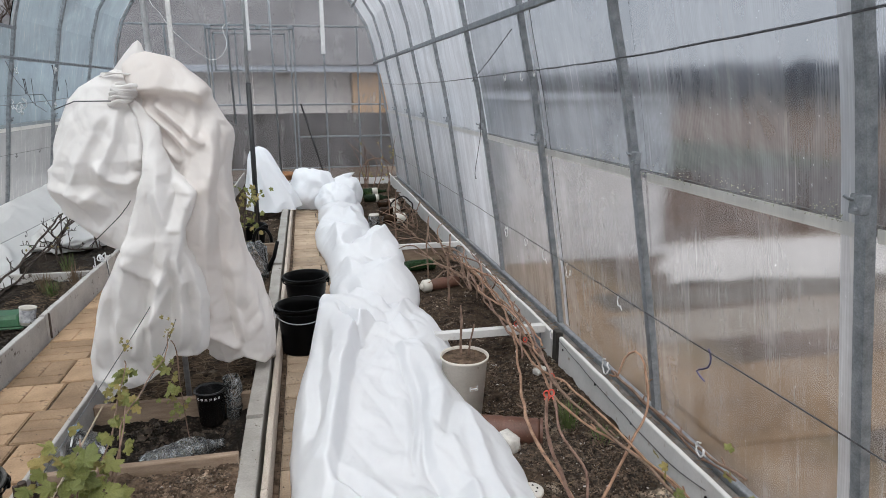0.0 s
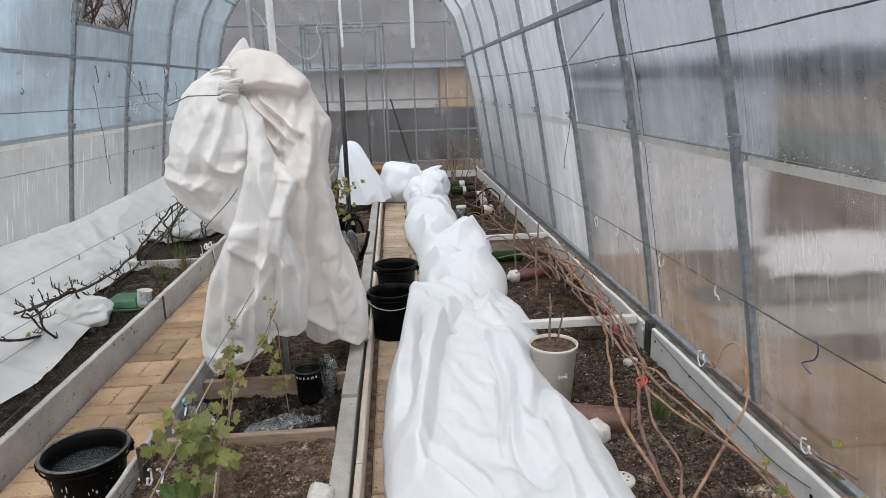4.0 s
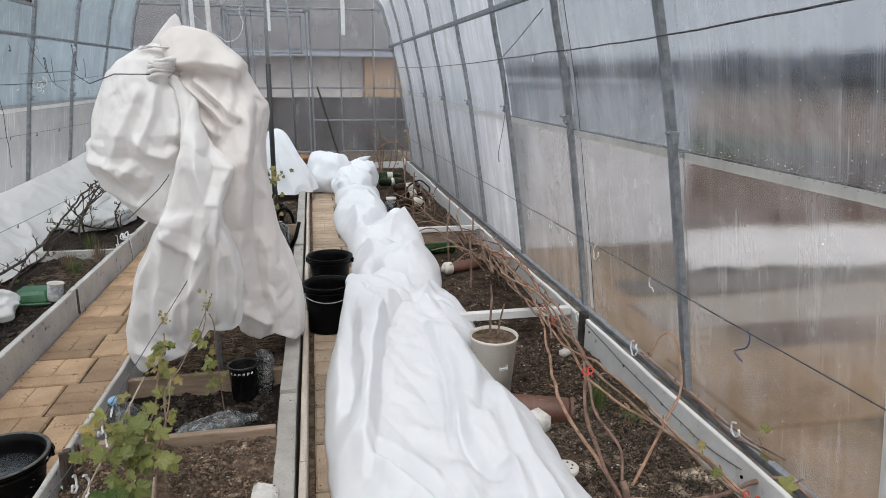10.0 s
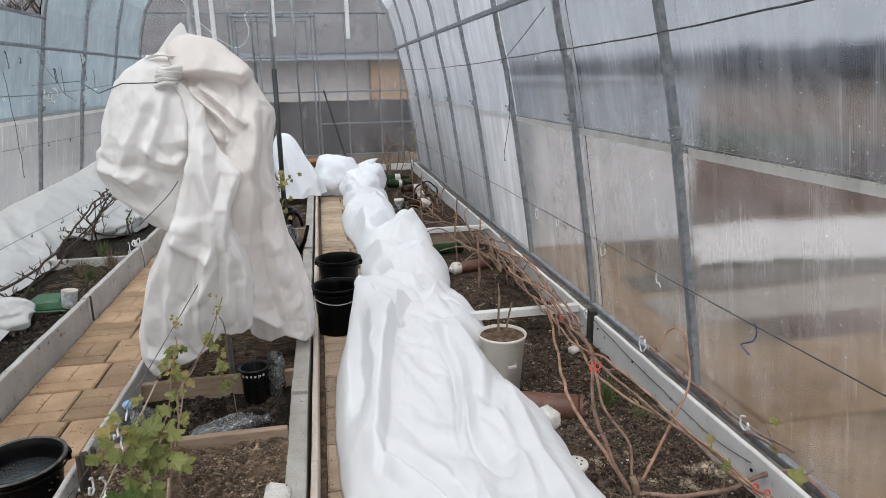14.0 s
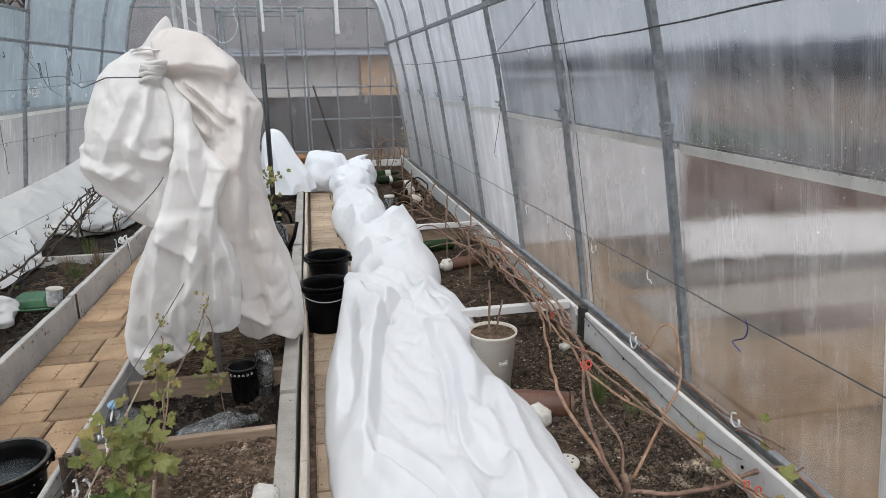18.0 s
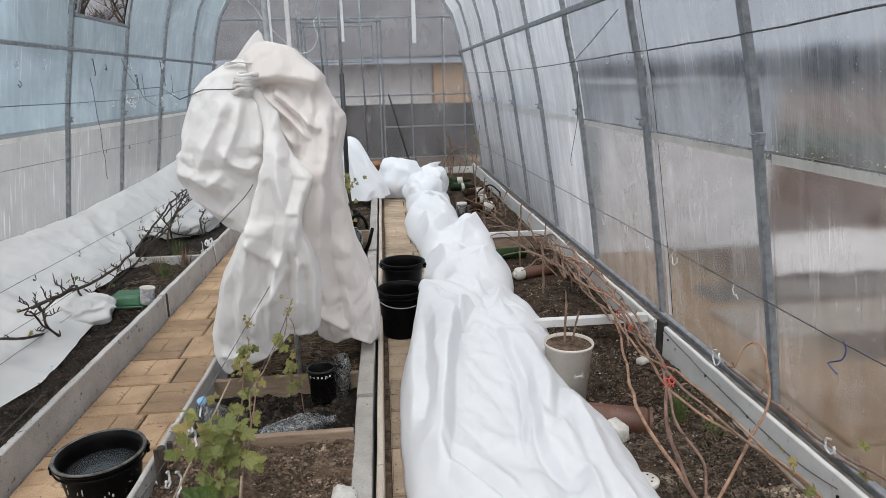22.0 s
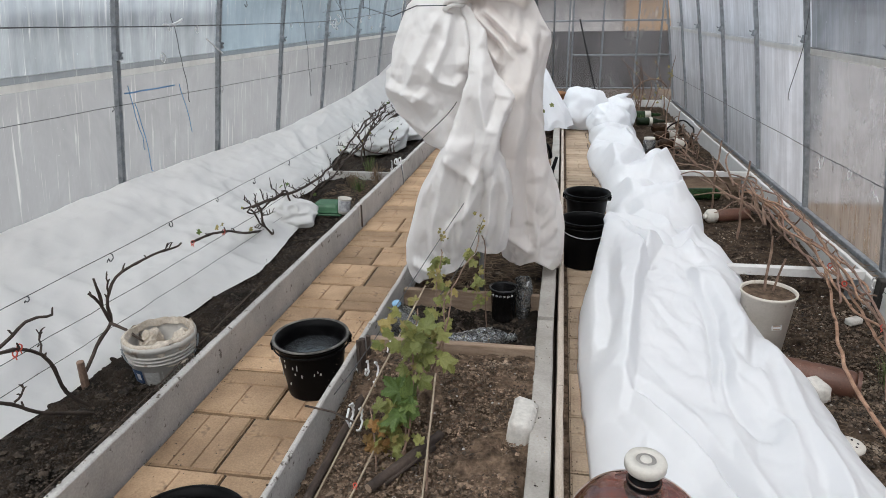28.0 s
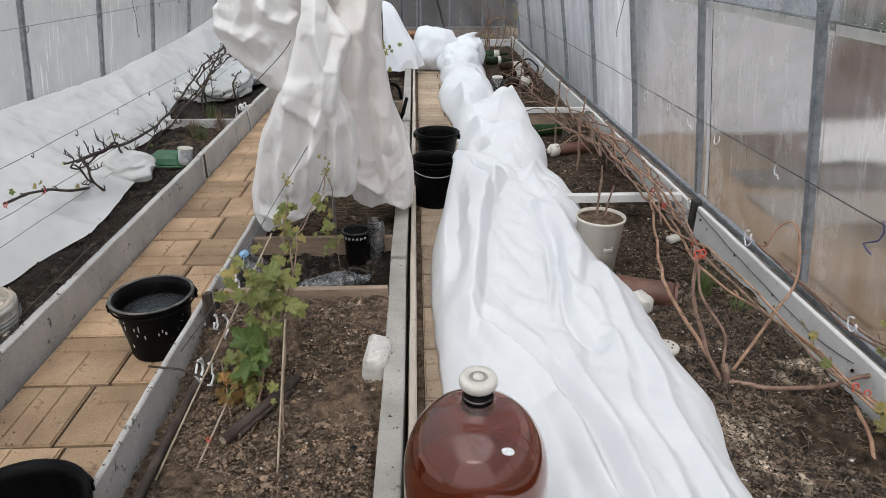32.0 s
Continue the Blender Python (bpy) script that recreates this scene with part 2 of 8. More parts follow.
PANE_WEST = pane_material("west_wall_polycarbonate", (0.4, 0.415, 0.42), 0.62, 0.25, (0.5, 0.5, 0.5), 0.04, 0.03, 0.12)
PANE_END = pane_material("gable_polycarbonate", (0.58, 0.59, 0.6), 0.08, 0.07, (0.72, 0.72, 0.73), 0.3, 0.12, 0.7)
SILL = surface("dirty_sill", (0.05, 0.042, 0.036), (0.2, 0.185, 0.17), 16, 0.85, 0, 90, (22, 0.6, (0.07, 0.05, 0.035)), 0.3)
LAP = pane_material("overlapping_sheet_edge", (0.82, 0.82, 0.8), 0.95, 0.3, (0.6, 0.6, 0.58), 0.2, 0.05, 0.5)


def clear_material(name, colour, amount, rough, thin=True):
    m, n, l, p = mat(name)
    p.inputs["Base Color"].default_value = (*colour, 1)
    p.inputs["Roughness"].default_value, p.inputs["Transmission Weight"].default_value = rough, amount
    p.inputs["IOR"].default_value = 1.2 if thin else 1.45
    v = noise_at(n, l, 14, 4)
    bumped(n, l, p, v, 0.3, 0.01)
    return m


AMBER = clear_material("amber_plastic", (0.4, 0.125, 0.06), 0.95, 0.02)
AMBER.node_tree.nodes["Principled BSDF"].inputs["Coat Weight"].default_value = 1.0
AMBER.node_tree.nodes["Principled BSDF"].inputs["Coat Roughness"].default_value = 0.02
AMBER.node_tree.nodes["Principled BSDF"].inputs["Coat IOR"].default_value = 1.8
AMBER.node_tree.nodes["Bump"].inputs["Strength"].default_value = 0.05


def thin_plastic(name, tint, shine):
    """Thin clear plastic: mostly see-through, with wrinkled highlights and a little haze."""
    m, n, l, p = mat(name)
    n.remove(p)
    tr, gl, df = n.new("ShaderNodeBsdfTransparent"), n.new("ShaderNodeBsdfGlossy"), n.new("ShaderNodeBsdfDiffuse")
    tr.inputs[0].default_value, df.inputs[0].default_value = (*tint, 1), (0.75, 0.77, 0.78, 1)
    gl.inputs["Roughness"].default_value = 0.08
    b = n.new("ShaderNodeBump")
    b.inputs["Strength"].default_value, b.inputs["Distance"].default_value = 0.6, 0.02
    l.new(noise_at(n, l, 11, 2, 0.4), b.inputs["Height"])
    l.new(b.outputs[0], gl.inputs["Normal"])
    haze, out, fr = n.new("ShaderNodeMixShader"), n.new("ShaderNodeMixShader"), n.new("ShaderNodeFresnel")
    fr.inputs["IOR"].default_value = shine
    l.new(b.outputs[0], fr.inputs["Normal"])
    l.new(ramp(n, l, noise_at(n, l, 30, 4), ((0.35, (0.01, 0.01, 0.01)), (0.65, (0.08, 0.08, 0.08)))), haze.inputs[0])
    l.new(tr.outputs[0], haze.inputs[1])
    l.new(df.outputs[0], haze.inputs[2])
    l.new(fr.outputs[0], out.inputs[0])
    l.new(haze.outputs[0], out.inputs[1])
    l.new(gl.outputs[0], out.inputs[2])
    l.new(out.outputs[0], n["Material Output"].inputs[0])
    return m


CLEAR = thin_plastic("clear_plastic", (0.96, 0.97, 0.97), 1.75)
GREENGLASS = clear_material("green_plastic_bottle", (0.025, 0.06, 0.022), 0.4, 0.2)
DARKGLASS = clear_material("dark_green_glass", (0.02, 0.035, 0.018), 0.3, 0.1)
BROWNGLASS = clear_material("dark_brown_glass", (0.04, 0.022, 0.012), 0.3, 0.12)
WATER = clear_material("still_water", (0.05, 0.055, 0.06), 0.3, 0.03, False)
GREENPL = surface("green_plastic", (0.022, 0.09, 0.04), (0.045, 0.135, 0.065), 9, 0.4, 0, 120, (30, 0.7, (0.2, 0.2, 0.15)), 0.05)
BLUEPL = surface("blue_plastic", (0.16, 0.33, 0.52), (0.25, 0.42, 0.6), 9, 0.4, bump=0.03)
BROWNPL = surface("brown_plastic", (0.1, 0.045, 0.03), (0.17, 0.08, 0.055), 6, 0.5, 0, 140, (20, 0.66, (0.28, 0.2, 0.16)), 0.1)
PLASTER = surface("old_white_foam_block", (0.5, 0.475, 0.44), (0.65, 0.625, 0.585), 7, 0.9, 0, 60, (15, 0.6, (0.3, 0.22, 0.16)), 0.6, 0.006, grain_mix=0.7)
BARK = surface("dark_vine_bark", (0.03, 0.021, 0.017), (0.085, 0.06, 0.047), 14, 0.9, 0, 140, bump=0.7, dist=0.004)
STRING = surface("white_string", (0.62, 0.62, 0.62), (0.8, 0.8, 0.8), 30, 0.8, bump=0.1)
WIRE = surface("thin_dark_wire", (0.06, 0.06, 0.065), (0.14, 0.14, 0.15), 30, 0.5, 0.6, bump=0)
REDTAPE = surface("red_tape", (0.5, 0.06, 0.035), (0.68, 0.1, 0.06), 30, 0.5, bump=0.05)
BLUESTRING = surface("blue_string", (0.06, 0.16, 0.35), (0.12, 0.28, 0.5), 30, 0.8, bump=0.05)
PALESTRAW = surface("pale_reed", (0.26, 0.2, 0.14), (0.42, 0.35, 0.26), 14, 0.9, bump=0)
STRAW = surface("dry_straw", (0.11, 0.07, 0.045), (0.25, 0.18, 0.115), 14, 0.9, bump=0)
DUSTCLOD = surface("dusty_crumbs", (0.03, 0.02, 0.014), (0.28, 0.195, 0.135), 25, 0.95, 0, 90, (3.5, 0.67, (0.36, 0.29, 0.22)), 0.5, island=0.75)
CLOD = surface("soil_crumbs", (0.012, 0.0085, 0.006), (0.17, 0.122, 0.088), 25, 0.95, 0, 90, (3.5, 0.58, (0.33, 0.265, 0.2)), 0.5, island=0.8)
WETCLOD = surface("damp_crumbs", (0.004, 0.003, 0.0022), (0.075, 0.054, 0.039), 25, 0.9, 0, 90, bump=0.5, island=0.7)
GRASSM = surface("green_grass", (0.05, 0.085, 0.02), (0.13, 0.17, 0.05), 14, 0.7, bump=0)
RUST = surface("rusty_brown", (0.2, 0.09, 0.04), (0.34, 0.17, 0.08), 9, 0.85, bump=0.3)
PALEBAR = surface("faded_print", (0.5, 0.5, 0.48), (0.6, 0.6, 0.58), 20, 0.7, bump=0)
INK = surface("white_marker", (0.75, 0.75, 0.75), (0.85, 0.85, 0.85), 20, 0.6, bump=0)


def leaf_material(name, c1, c2):
    m, n, l, p = mat(name)
    v = noise_at(n, l, 18, 4)
    oi = n.new("ShaderNodeObjectInfo")
    col = ramp(n, l, v, ((0.3, c1), (0.7, c2)))
    col = mixed(n, l, 1.0, col, ramp(n, l, oi.outputs["Random"], ((0, (0.7, 0.75, 0.6)), (1, (1.3, 1.2, 1.1)))), "MULTIPLY")
    l.new(col, p.inputs["Base Color"])
    p.inputs["Roughness"].default_value = 0.55
    t, mx = n.new("ShaderNodeBsdfTranslucent"), n.new("ShaderNodeMixShader")
    l.new(col, t.inputs[0])
    mx.inputs[0].default_value = 0.35
    l.new(p.outputs[0], mx.inputs[1])
    l.new(t.outputs[0], mx.inputs[2])
    l.new(mx.outputs[0], n["Material Output"].inputs[0])
    bumped(n, l, p, noise_at(n, l, 60, 3), 0.3, 0.002)
    return m


LEAF = leaf_material("young_vine_leaf", (0.145, 0.165, 0.048), (0.285, 0.3, 0.11))
LEAFY = leaf_material("yellowish_vine_leaf", (0.2, 0.17, 0.06), (0.35, 0.3, 0.12))
LEAFDARK = leaf_material("dark_vine_leaf", (0.07, 0.12, 0.03), (0.15, 0.22, 0.065))

# ---- builders ----
def mesh_ob(name, bm, material, parent=None, smooth=False):
    me = bpy.data.meshes.new(name)
    bmesh.ops.recalc_face_normals(bm, faces=bm.faces)
    bm.to_mesh(me)
    bm.free()
    if smooth:
        me.shade_smooth()
    if material:
        me.materials.append(material)
    ob = new(name, me)
    if parent:
        ob.parent = parent
    return ob


def part(name, bm, material, parent, label="", smooth=False):
    ob = mesh_ob(name, bm, material, parent, smooth)
    return tagged(ob, label) if label else ob


def thing(name, at=(0, 0, 0), label="", category="", group="", kind=""):
    ob = new(name)
    ob.location = at
    return tagged(ob, label, category, group, kind)


def add_box(bm, lo, hi, bevel=0.0, turn=None):
    r = bmesh.ops.create_cube(bm, size=1.0)
    vs = r["verts"]
    lo, hi = Vector(lo), Vector(hi)
    for v in vs:
        v.co = Vector([(lo[k] + hi[k]) / 2 + v.co[k] * (hi[k] - lo[k]) for k in range(3)])
    if bevel:
        es = {e for v in vs for e in v.link_edges}
        vs = bmesh.ops.bevel(bm, geom=list(es), offset=bevel, segments=1, affect="EDGES")["verts"] + [v for v in vs if v.is_valid]
    if turn:
        for v in {v for v in vs if v.is_valid}:
            v.co = turn @ v.co
    return bm


def box(lo, hi, bevel=0.0, turn=None):
    return add_box(bmesh.new(), lo, hi, bevel, turn)


def add_tube(bm, pts, radii, seg=8, caps=True):
    """A tube through points, with a radius at each."""
    pts = [Vector(p) for p in pts]
    if isinstance(radii, (int, float)):
        radii = [radii] * len(pts)
    rings, ref = [], None
    for i, p in enumerate(pts):
        d = (pts[min(i + 1, len(pts) - 1)] - pts[max(i - 1, 0)]).normalized()
        if ref is None:
            ref = d.orthogonal().normalized()
        ref = (ref - d * ref.dot(d)).normalized()
        side = d.cross(ref)
        rings.append([bm.verts.new(p + radii[i] * (math.cos(a) * ref + math.sin(a) * side)) for a in (2 * math.pi * k / seg for k in range(seg))])
    for a, b in zip(rings, rings[1:]):
        for k in range(seg):
            bm.faces.new((a[k], a[(k + 1) % seg], b[(k + 1) % seg], b[k]))
    if caps:
        bm.faces.new(rings[0][::-1])
        bm.faces.new(rings[-1])
    return bm


def tube(pts, radii, seg=8, caps=True):
    return add_tube(bmesh.new(), pts, radii, seg, caps)


def lathe(profile, seg=32, at=(0, 0, 0), bm=None):
    """A turned shape from (radius, height) pairs, open or closed at the axis."""
    bm = bm or bmesh.new()
    rings = []
    for r, z in profile:
        if r < 1e-5:
            rings.append([bm.verts.new((at[0], at[1], at[2] + z))])
        else:
            rings.append([bm.verts.new((at[0] + r * math.cos(2 * math.pi * k / seg), at[1] + r * math.sin(2 * math.pi * k / seg), at[2] + z)) for k in range(seg)])
    for a, b in zip(rings, rings[1:]):
        for k in range(seg):
            j = (k + 1) % seg
            if len(a) == 1 and len(b) == 1:
                continue
            if len(a) == 1:
                bm.faces.new((a[0], b[j], b[k]))
            elif len(b) == 1:
                bm.faces.new((a[k], a[j], b[0]))
            else:
                bm.faces.new((a[k], a[j], b[j], b[k]))
    return bm


# ---- the greenhouse: arches, sheets and rails ----
XC = -0.48
ARCH_Y = [-2.2, -1.15, -0.05, 1.08, 2.04, 3.04, 4.1, 5.14, 6.21, 7.25, 8.3, 9.34]
PROFILE = [(1.995, 0.03), (1.948, 0.37), (1.898, 0.68), (1.835, 1.08), (1.792, 1.31), (1.74, 1.53), (1.715, 1.66), (1.67, 1.88), (1.58, 2.17), (1.41, 2.44), (1.17, 2.67), (0.86, 2.85), (0.46, 2.97), (0.0, 3.01)]


def arch_points():
    right = [Vector((XC + w, 0, z)) for w, z in PROFILE]
    left = [Vector((XC - w, 0, z)) for w, z in PROFILE[:-1]]
    return right + left[::-1]


def arch_mesh(width=0.03, depth=0.03):
    """A square-section arch in the plane y = 0, set inside the sheets."""
    pts = arch_points()
    bm, rings = bmesh.new(), []
    for i, p in enumerate(pts):
        d = (pts[min(i + 1, len(pts) - 1)] - pts[max(i - 1, 0)]).normalized()
        inward = Vector((-d.z, 0, d.x))
        if inward.dot(Vector((XC, 0, 1.0)) - p) < 0:
            inward = -inward
        rings.append([bm.verts.new(p + inward * a + Vector((0, b, 0))) for a, b in ((0.004, -width / 2), (depth, -width / 2), (depth, width / 2), (0.004, width / 2))])
    for a, b in zip(rings, rings[1:]):
        for k in range(4):
            bm.faces.new((a[k], a[(k + 1) % 4], b[(k + 1) % 4], b[k]))
    bm.faces.new(rings[0]), bm.faces.new(rings[-1])
    return bm



def share(ob, m, parent=None):
    """Another object on the same mesh."""
    c = ob.copy()
    scene.collection.objects.link(c)
    c.parent = parent or ob.parent
    c.matrix_basis = m
    return c


def wall_at(z):
    """Half the greenhouse's width at a height."""
    return float(np.interp(z, [p[1] for p in PROFILE], [p[0] for p in PROFILE]))


def roof_at(x):
    """The roof's height over a place across."""
    return float(np.interp(abs(x - XC), [p[0] for p in PROFILE[::-1]], [p[1] for p in PROFILE[::-1]]))


frame_thing = thing("greenhouse_frame", (0, 0, 0), "galvanised steel arches and rails of a walk-in greenhouse", "greenhouse frame", kind="structure")
first = part("arch", arch_mesh(), GALV, frame_thing)
first.location.y = ARCH_Y[0]
for y in ARCH_Y[1:]:
    share(first, pose(0, y, 0, -2.2 if y == 2.04 else 0))
clamp_bm = box((-0.004, -0.019, -0.022), (0.018, 0.019, 0.022), 0.003)
add_tube(clamp_bm, [(-0.012, 0, 0.012), (-0.022, 0.002, 0.013), (-0.024, 0.012, 0.018)], 0.004, 6)
add_tube(clamp_bm, [(-0.004, -0.004, -0.01), (-0.014, -0.004, -0.01)], 0.005, 6)
clamp = part("clamp", clamp_bm, GALV, frame_thing, "bolted joint plate")
clamp.location = (XC + wall_at(1.05) - 0.04, ARCH_Y[3], 1.05)
for y in ARCH_Y[4:]:
    share(clamp, pose(XC + wall_at(1.05) - 0.04, y, 1.05))
    share(clamp, pose(XC - wall_at(1.05) + 0.04, y, 1.05, 0, 0, 180))
Y0, Y1 = ARCH_Y[0], ARCH_Y[-1]
for x, z, r in ((XC - wall_at(1.555) + 0.045, 1.555, 0.013), (XC + wall_at(1.65) - 0.045, 1.65, 0.015), (XC - wall_at(2.4) + 0.045, 2.4, 0.012), (XC + wall_at(2.4) - 0.045, 2.4, 0.012), (XC, 2.97, 0.014)):
    part("purlin", box((x - r, Y0, z - r), (x + r, Y1, z + r), 0.002), GALV, frame_thing)
for s in (-1, 1):
    x = XC + s * 1.955
    part("base_rail", box((min(x, x + s * 0.03), Y0, -0.02), (max(x, x + s * 0.03), Y1, 0.055), 0.003), GALV, frame_thing)
    x = XC + s * 1.905
    part("sill_rail", box((min(x, x + s * 0.045), Y0, 0.02), (max(x, x + s * 0.045), Y1, 0.035), 0.003), SILL, frame_thing, "flat sill rail with leaf litter")


def slab(path, y0, y1, thick=0.008, out=0.0):
    """A bent sheet along the arch, with thickness, from y0 to y1."""
    bm, rings = bmesh.new(), []
    centre = Vector((XC, 0, 1.0))
    for i, p in enumerate(path):
        d = (path[min(i + 1, len(path) - 1)] - path[max(i - 1, 0)]).normalized()
        o = Vector((d.z, 0, -d.x))
        if o.dot(p - centre) < 0:
            o = -o
        rings.append([bm.verts.new(p + o * (out + a) + Vector((0, y, 0))) for a, y in ((0, y0), (0, y1), (thick, y1), (thick, y0))])
    for a, b in zip(rings, rings[1:]):
        for k in range(4):
            bm.faces.new((a[k], a[(k + 1) % 4], b[(k + 1) % 4], b[k])).material_index = min(k, 1)
    bm.faces.new(rings[0]), bm.faces.new(rings[-1])
    return bm


def sheet(ob):
    """Outer skin on a pane, which lets daylight in."""
    ob.data.materials.append(SKIN)
    ob.visible_shadow = False
    return ob


LAP_Z = 0.975
low = [Vector((XC + w, 0, z)) for w, z in PROFILE if z < LAP_Z] + [Vector((XC + wall_at(LAP_Z + 0.03), 0, LAP_Z + 0.03))]
high = [Vector((XC + wall_at(LAP_Z), 0, LAP_Z))] + [Vector((XC + w, 0, z)) for w, z in PROFILE if z > LAP_Z]
flip = lambda pts: [Vector((2 * XC - p.x, 0, p.z)) for p in pts]
cladding = {}
for side, name, words in ((1, "wall_east", "cloudy streaked polycarbonate side wall sheets"), (-1, "wall_west", "cloudy pale polycarbonate side wall sheets")):
    wall = cladding[side] = thing(name, (0, 0, 0), words, "wall", kind="structure")
    for a, b in zip(ARCH_Y, ARCH_Y[1:]):
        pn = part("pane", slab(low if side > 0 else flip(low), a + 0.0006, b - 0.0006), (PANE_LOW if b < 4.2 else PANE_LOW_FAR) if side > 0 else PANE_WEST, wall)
        sheet(pn)
        lap = [Vector((XC + side * (wall_at(z) - 0.006), 0, z)) for z in ((LAP_Z - 0.008, LAP_Z + 0.024) if side > 0 else (LAP_Z - 0.032, LAP_Z))]
        part("lap_strip", slab(lap, a + 0.02, b - 0.02, 0.003), LAP, wall, "dirty overlap strip").visible_shadow = False
for y0, y1 in ((1.112, 1.16), (2.95, 2.99)):
    edge = [Vector((XC + wall_at(z) - 0.004, 0, z)) for z in np.linspace(0.06, 2.3, 16)]
    sheet(part("seal_strip", slab(edge, y0, y1, 0.003), PANE_LOW_FAR, cladding[1], "pale sheet edge beside the arch"))
roof = thing("roof", (0, 0, 0), "arched translucent polycarbonate roof sheets", "roof", kind="structure")
west_high = flip(high)
for a, b in zip(ARCH_Y, ARCH_Y[1:]):
    near = b < 4.2
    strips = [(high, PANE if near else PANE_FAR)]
    if abs(a - 5.14) < 0.05:
        strips.append(([Vector((XC - wall_at(2.22), 0, 2.22))] + [p for p in west_high if p.z > 2.3], PANE_FARW))
        strips.append(([p for p in west_high if p.z < 1.8] + [Vector((XC - wall_at(1.8), 0, 1.8))], PANE_FARW))
    else:
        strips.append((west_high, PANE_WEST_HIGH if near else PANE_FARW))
    for line, material in strips:
        sheet(part("pane", slab(line, a + 0.0006, b - 0.0006, out=0.009), material, roof))
vent = thing("roof_vent", (0, 0, 0), "open roof vent with a steel frame", "vent", kind="structure")
va, vb = Vector((XC - wall_at(1.8) + 0.03, 0, 1.8)), Vector((XC - wall_at(2.22) + 0.03, 0, 2.22))
for p in (va, vb):
    part("vent_rail", box((p.x - 0.012, 5.14, p.z - 0.012), (p.x + 0.012, 6.21, p.z + 0.012), 0.002), GALV, vent)
for y in (5.2, 6.15):
    part("vent_stile", tube([va + Vector((0, y, 0)), vb + Vector((0, y, 0))], 0.012, 6), GALV, vent)

# ---- the far gable with its door, and a plain one behind ----
END = ARCH_Y[-1]


def gable(name, y, cuts, words):
    g = thing(name, (0, 0, 0), words, "wall", kind="structure")
    for a, b in zip(cuts, cuts[1:]):
        xs = [a + 0.004 + (b - a - 0.008) * k / 6 for k in range(7)]
        bm = bmesh.new()
        front = [bm.verts.new((x, y, roof_at(x))) for x in xs] + [bm.verts.new((xs[-1], y, 0.0)), bm.verts.new((xs[0], y, 0.0))]
        f = bm.faces.new(front)
        f.material_index = 1
        r = bmesh.ops.extrude_face_region(bm, geom=[f])
        for v in r["geom"]:
            if isinstance(v, bmesh.types.BMVert):
                v.co.y += 0.008
        for f in bm.faces:
            f.material_index = 0 if f.calc_center_median().y < y + 0.001 else 1
        sheet(part("pane", bm, PANE_END, g))
    return g


north = gable("wall_north", END + 0.02, [XC - 1.98, -1.55, -1.02, -0.48, 0.07, 0.5, 0.98, XC + 1.98], "translucent gable wall with steel uprights")
bar = lambda a, b, r=0.014: box([min(a[k], b[k]) - r for k in range(3)], [max(a[k], b[k]) + r for k in range(3)], 0.003)
for x, z0, z1 in ((-1.55, 0, 2.13), (-1.04, 0, 2.13), (0.1, 0, 2.13), (0.5, 0, 2.13), (0.96, 0, 2.13), (1.26, 0.1, 1.45)):
    part("upright", bar((x, END, z0), (x, END, z1), 0.012), GALV, north)
for x0, x1, z in ((XC - 1.62, XC + 1.62, 2.13), (XC - 1.8, XC + 1.83, 1.085), (XC - 1.9, XC + 1.95, 0.2), (0.1, XC + 1.9, 0.64)):
    part("rail", bar((x0, END, z), (x1, END, z), 0.012 if z > 0.3 else 0.008), GALV, north)
door = thing("door_1", (0, 0, 0), "closed steel-framed greenhouse door with a top window", "door", kind="structure")
for a, b in (((-0.99, 0.03), (-0.99, 2.08)), ((0.05, 0.03), (0.05, 2.08)), ((-0.99, 2.08), (0.05, 2.08)), ((-0.99, 1.085), (0.05, 1.085)), ((-0.99, 0.03), (0.05, 0.03)), ((-0.94, 1.55), (-0.02, 1.55)), ((-0.94, 2.02), (-0.02, 2.02)), ((-0.94, 1.55), (-0.94, 2.02)), ((-0.02, 1.55), (-0.02, 2.02)), ((-0.66, 1.1), (-0.66, 2.08))):
    part("door_bar", bar((a[0], END - 0.03, a[1]), (b[0], END - 0.03, b[1]), 0.011), GALV, door)
for x, z in ((-1.0, 2.1), (0.06, 2.1), (-0.35, 2.1)):
    part("bracket", box((x - 0.04, END - 0.05, z - 0.025), (x + 0.04, END - 0.02, z + 0.03), 0.006), GALV, door, "dark latch bracket")
gable("wall_south", ARCH_Y[0] - 0.03, [XC - 1.98, XC - 0.7, XC + 0.7, XC + 1.98], "translucent gable wall behind")

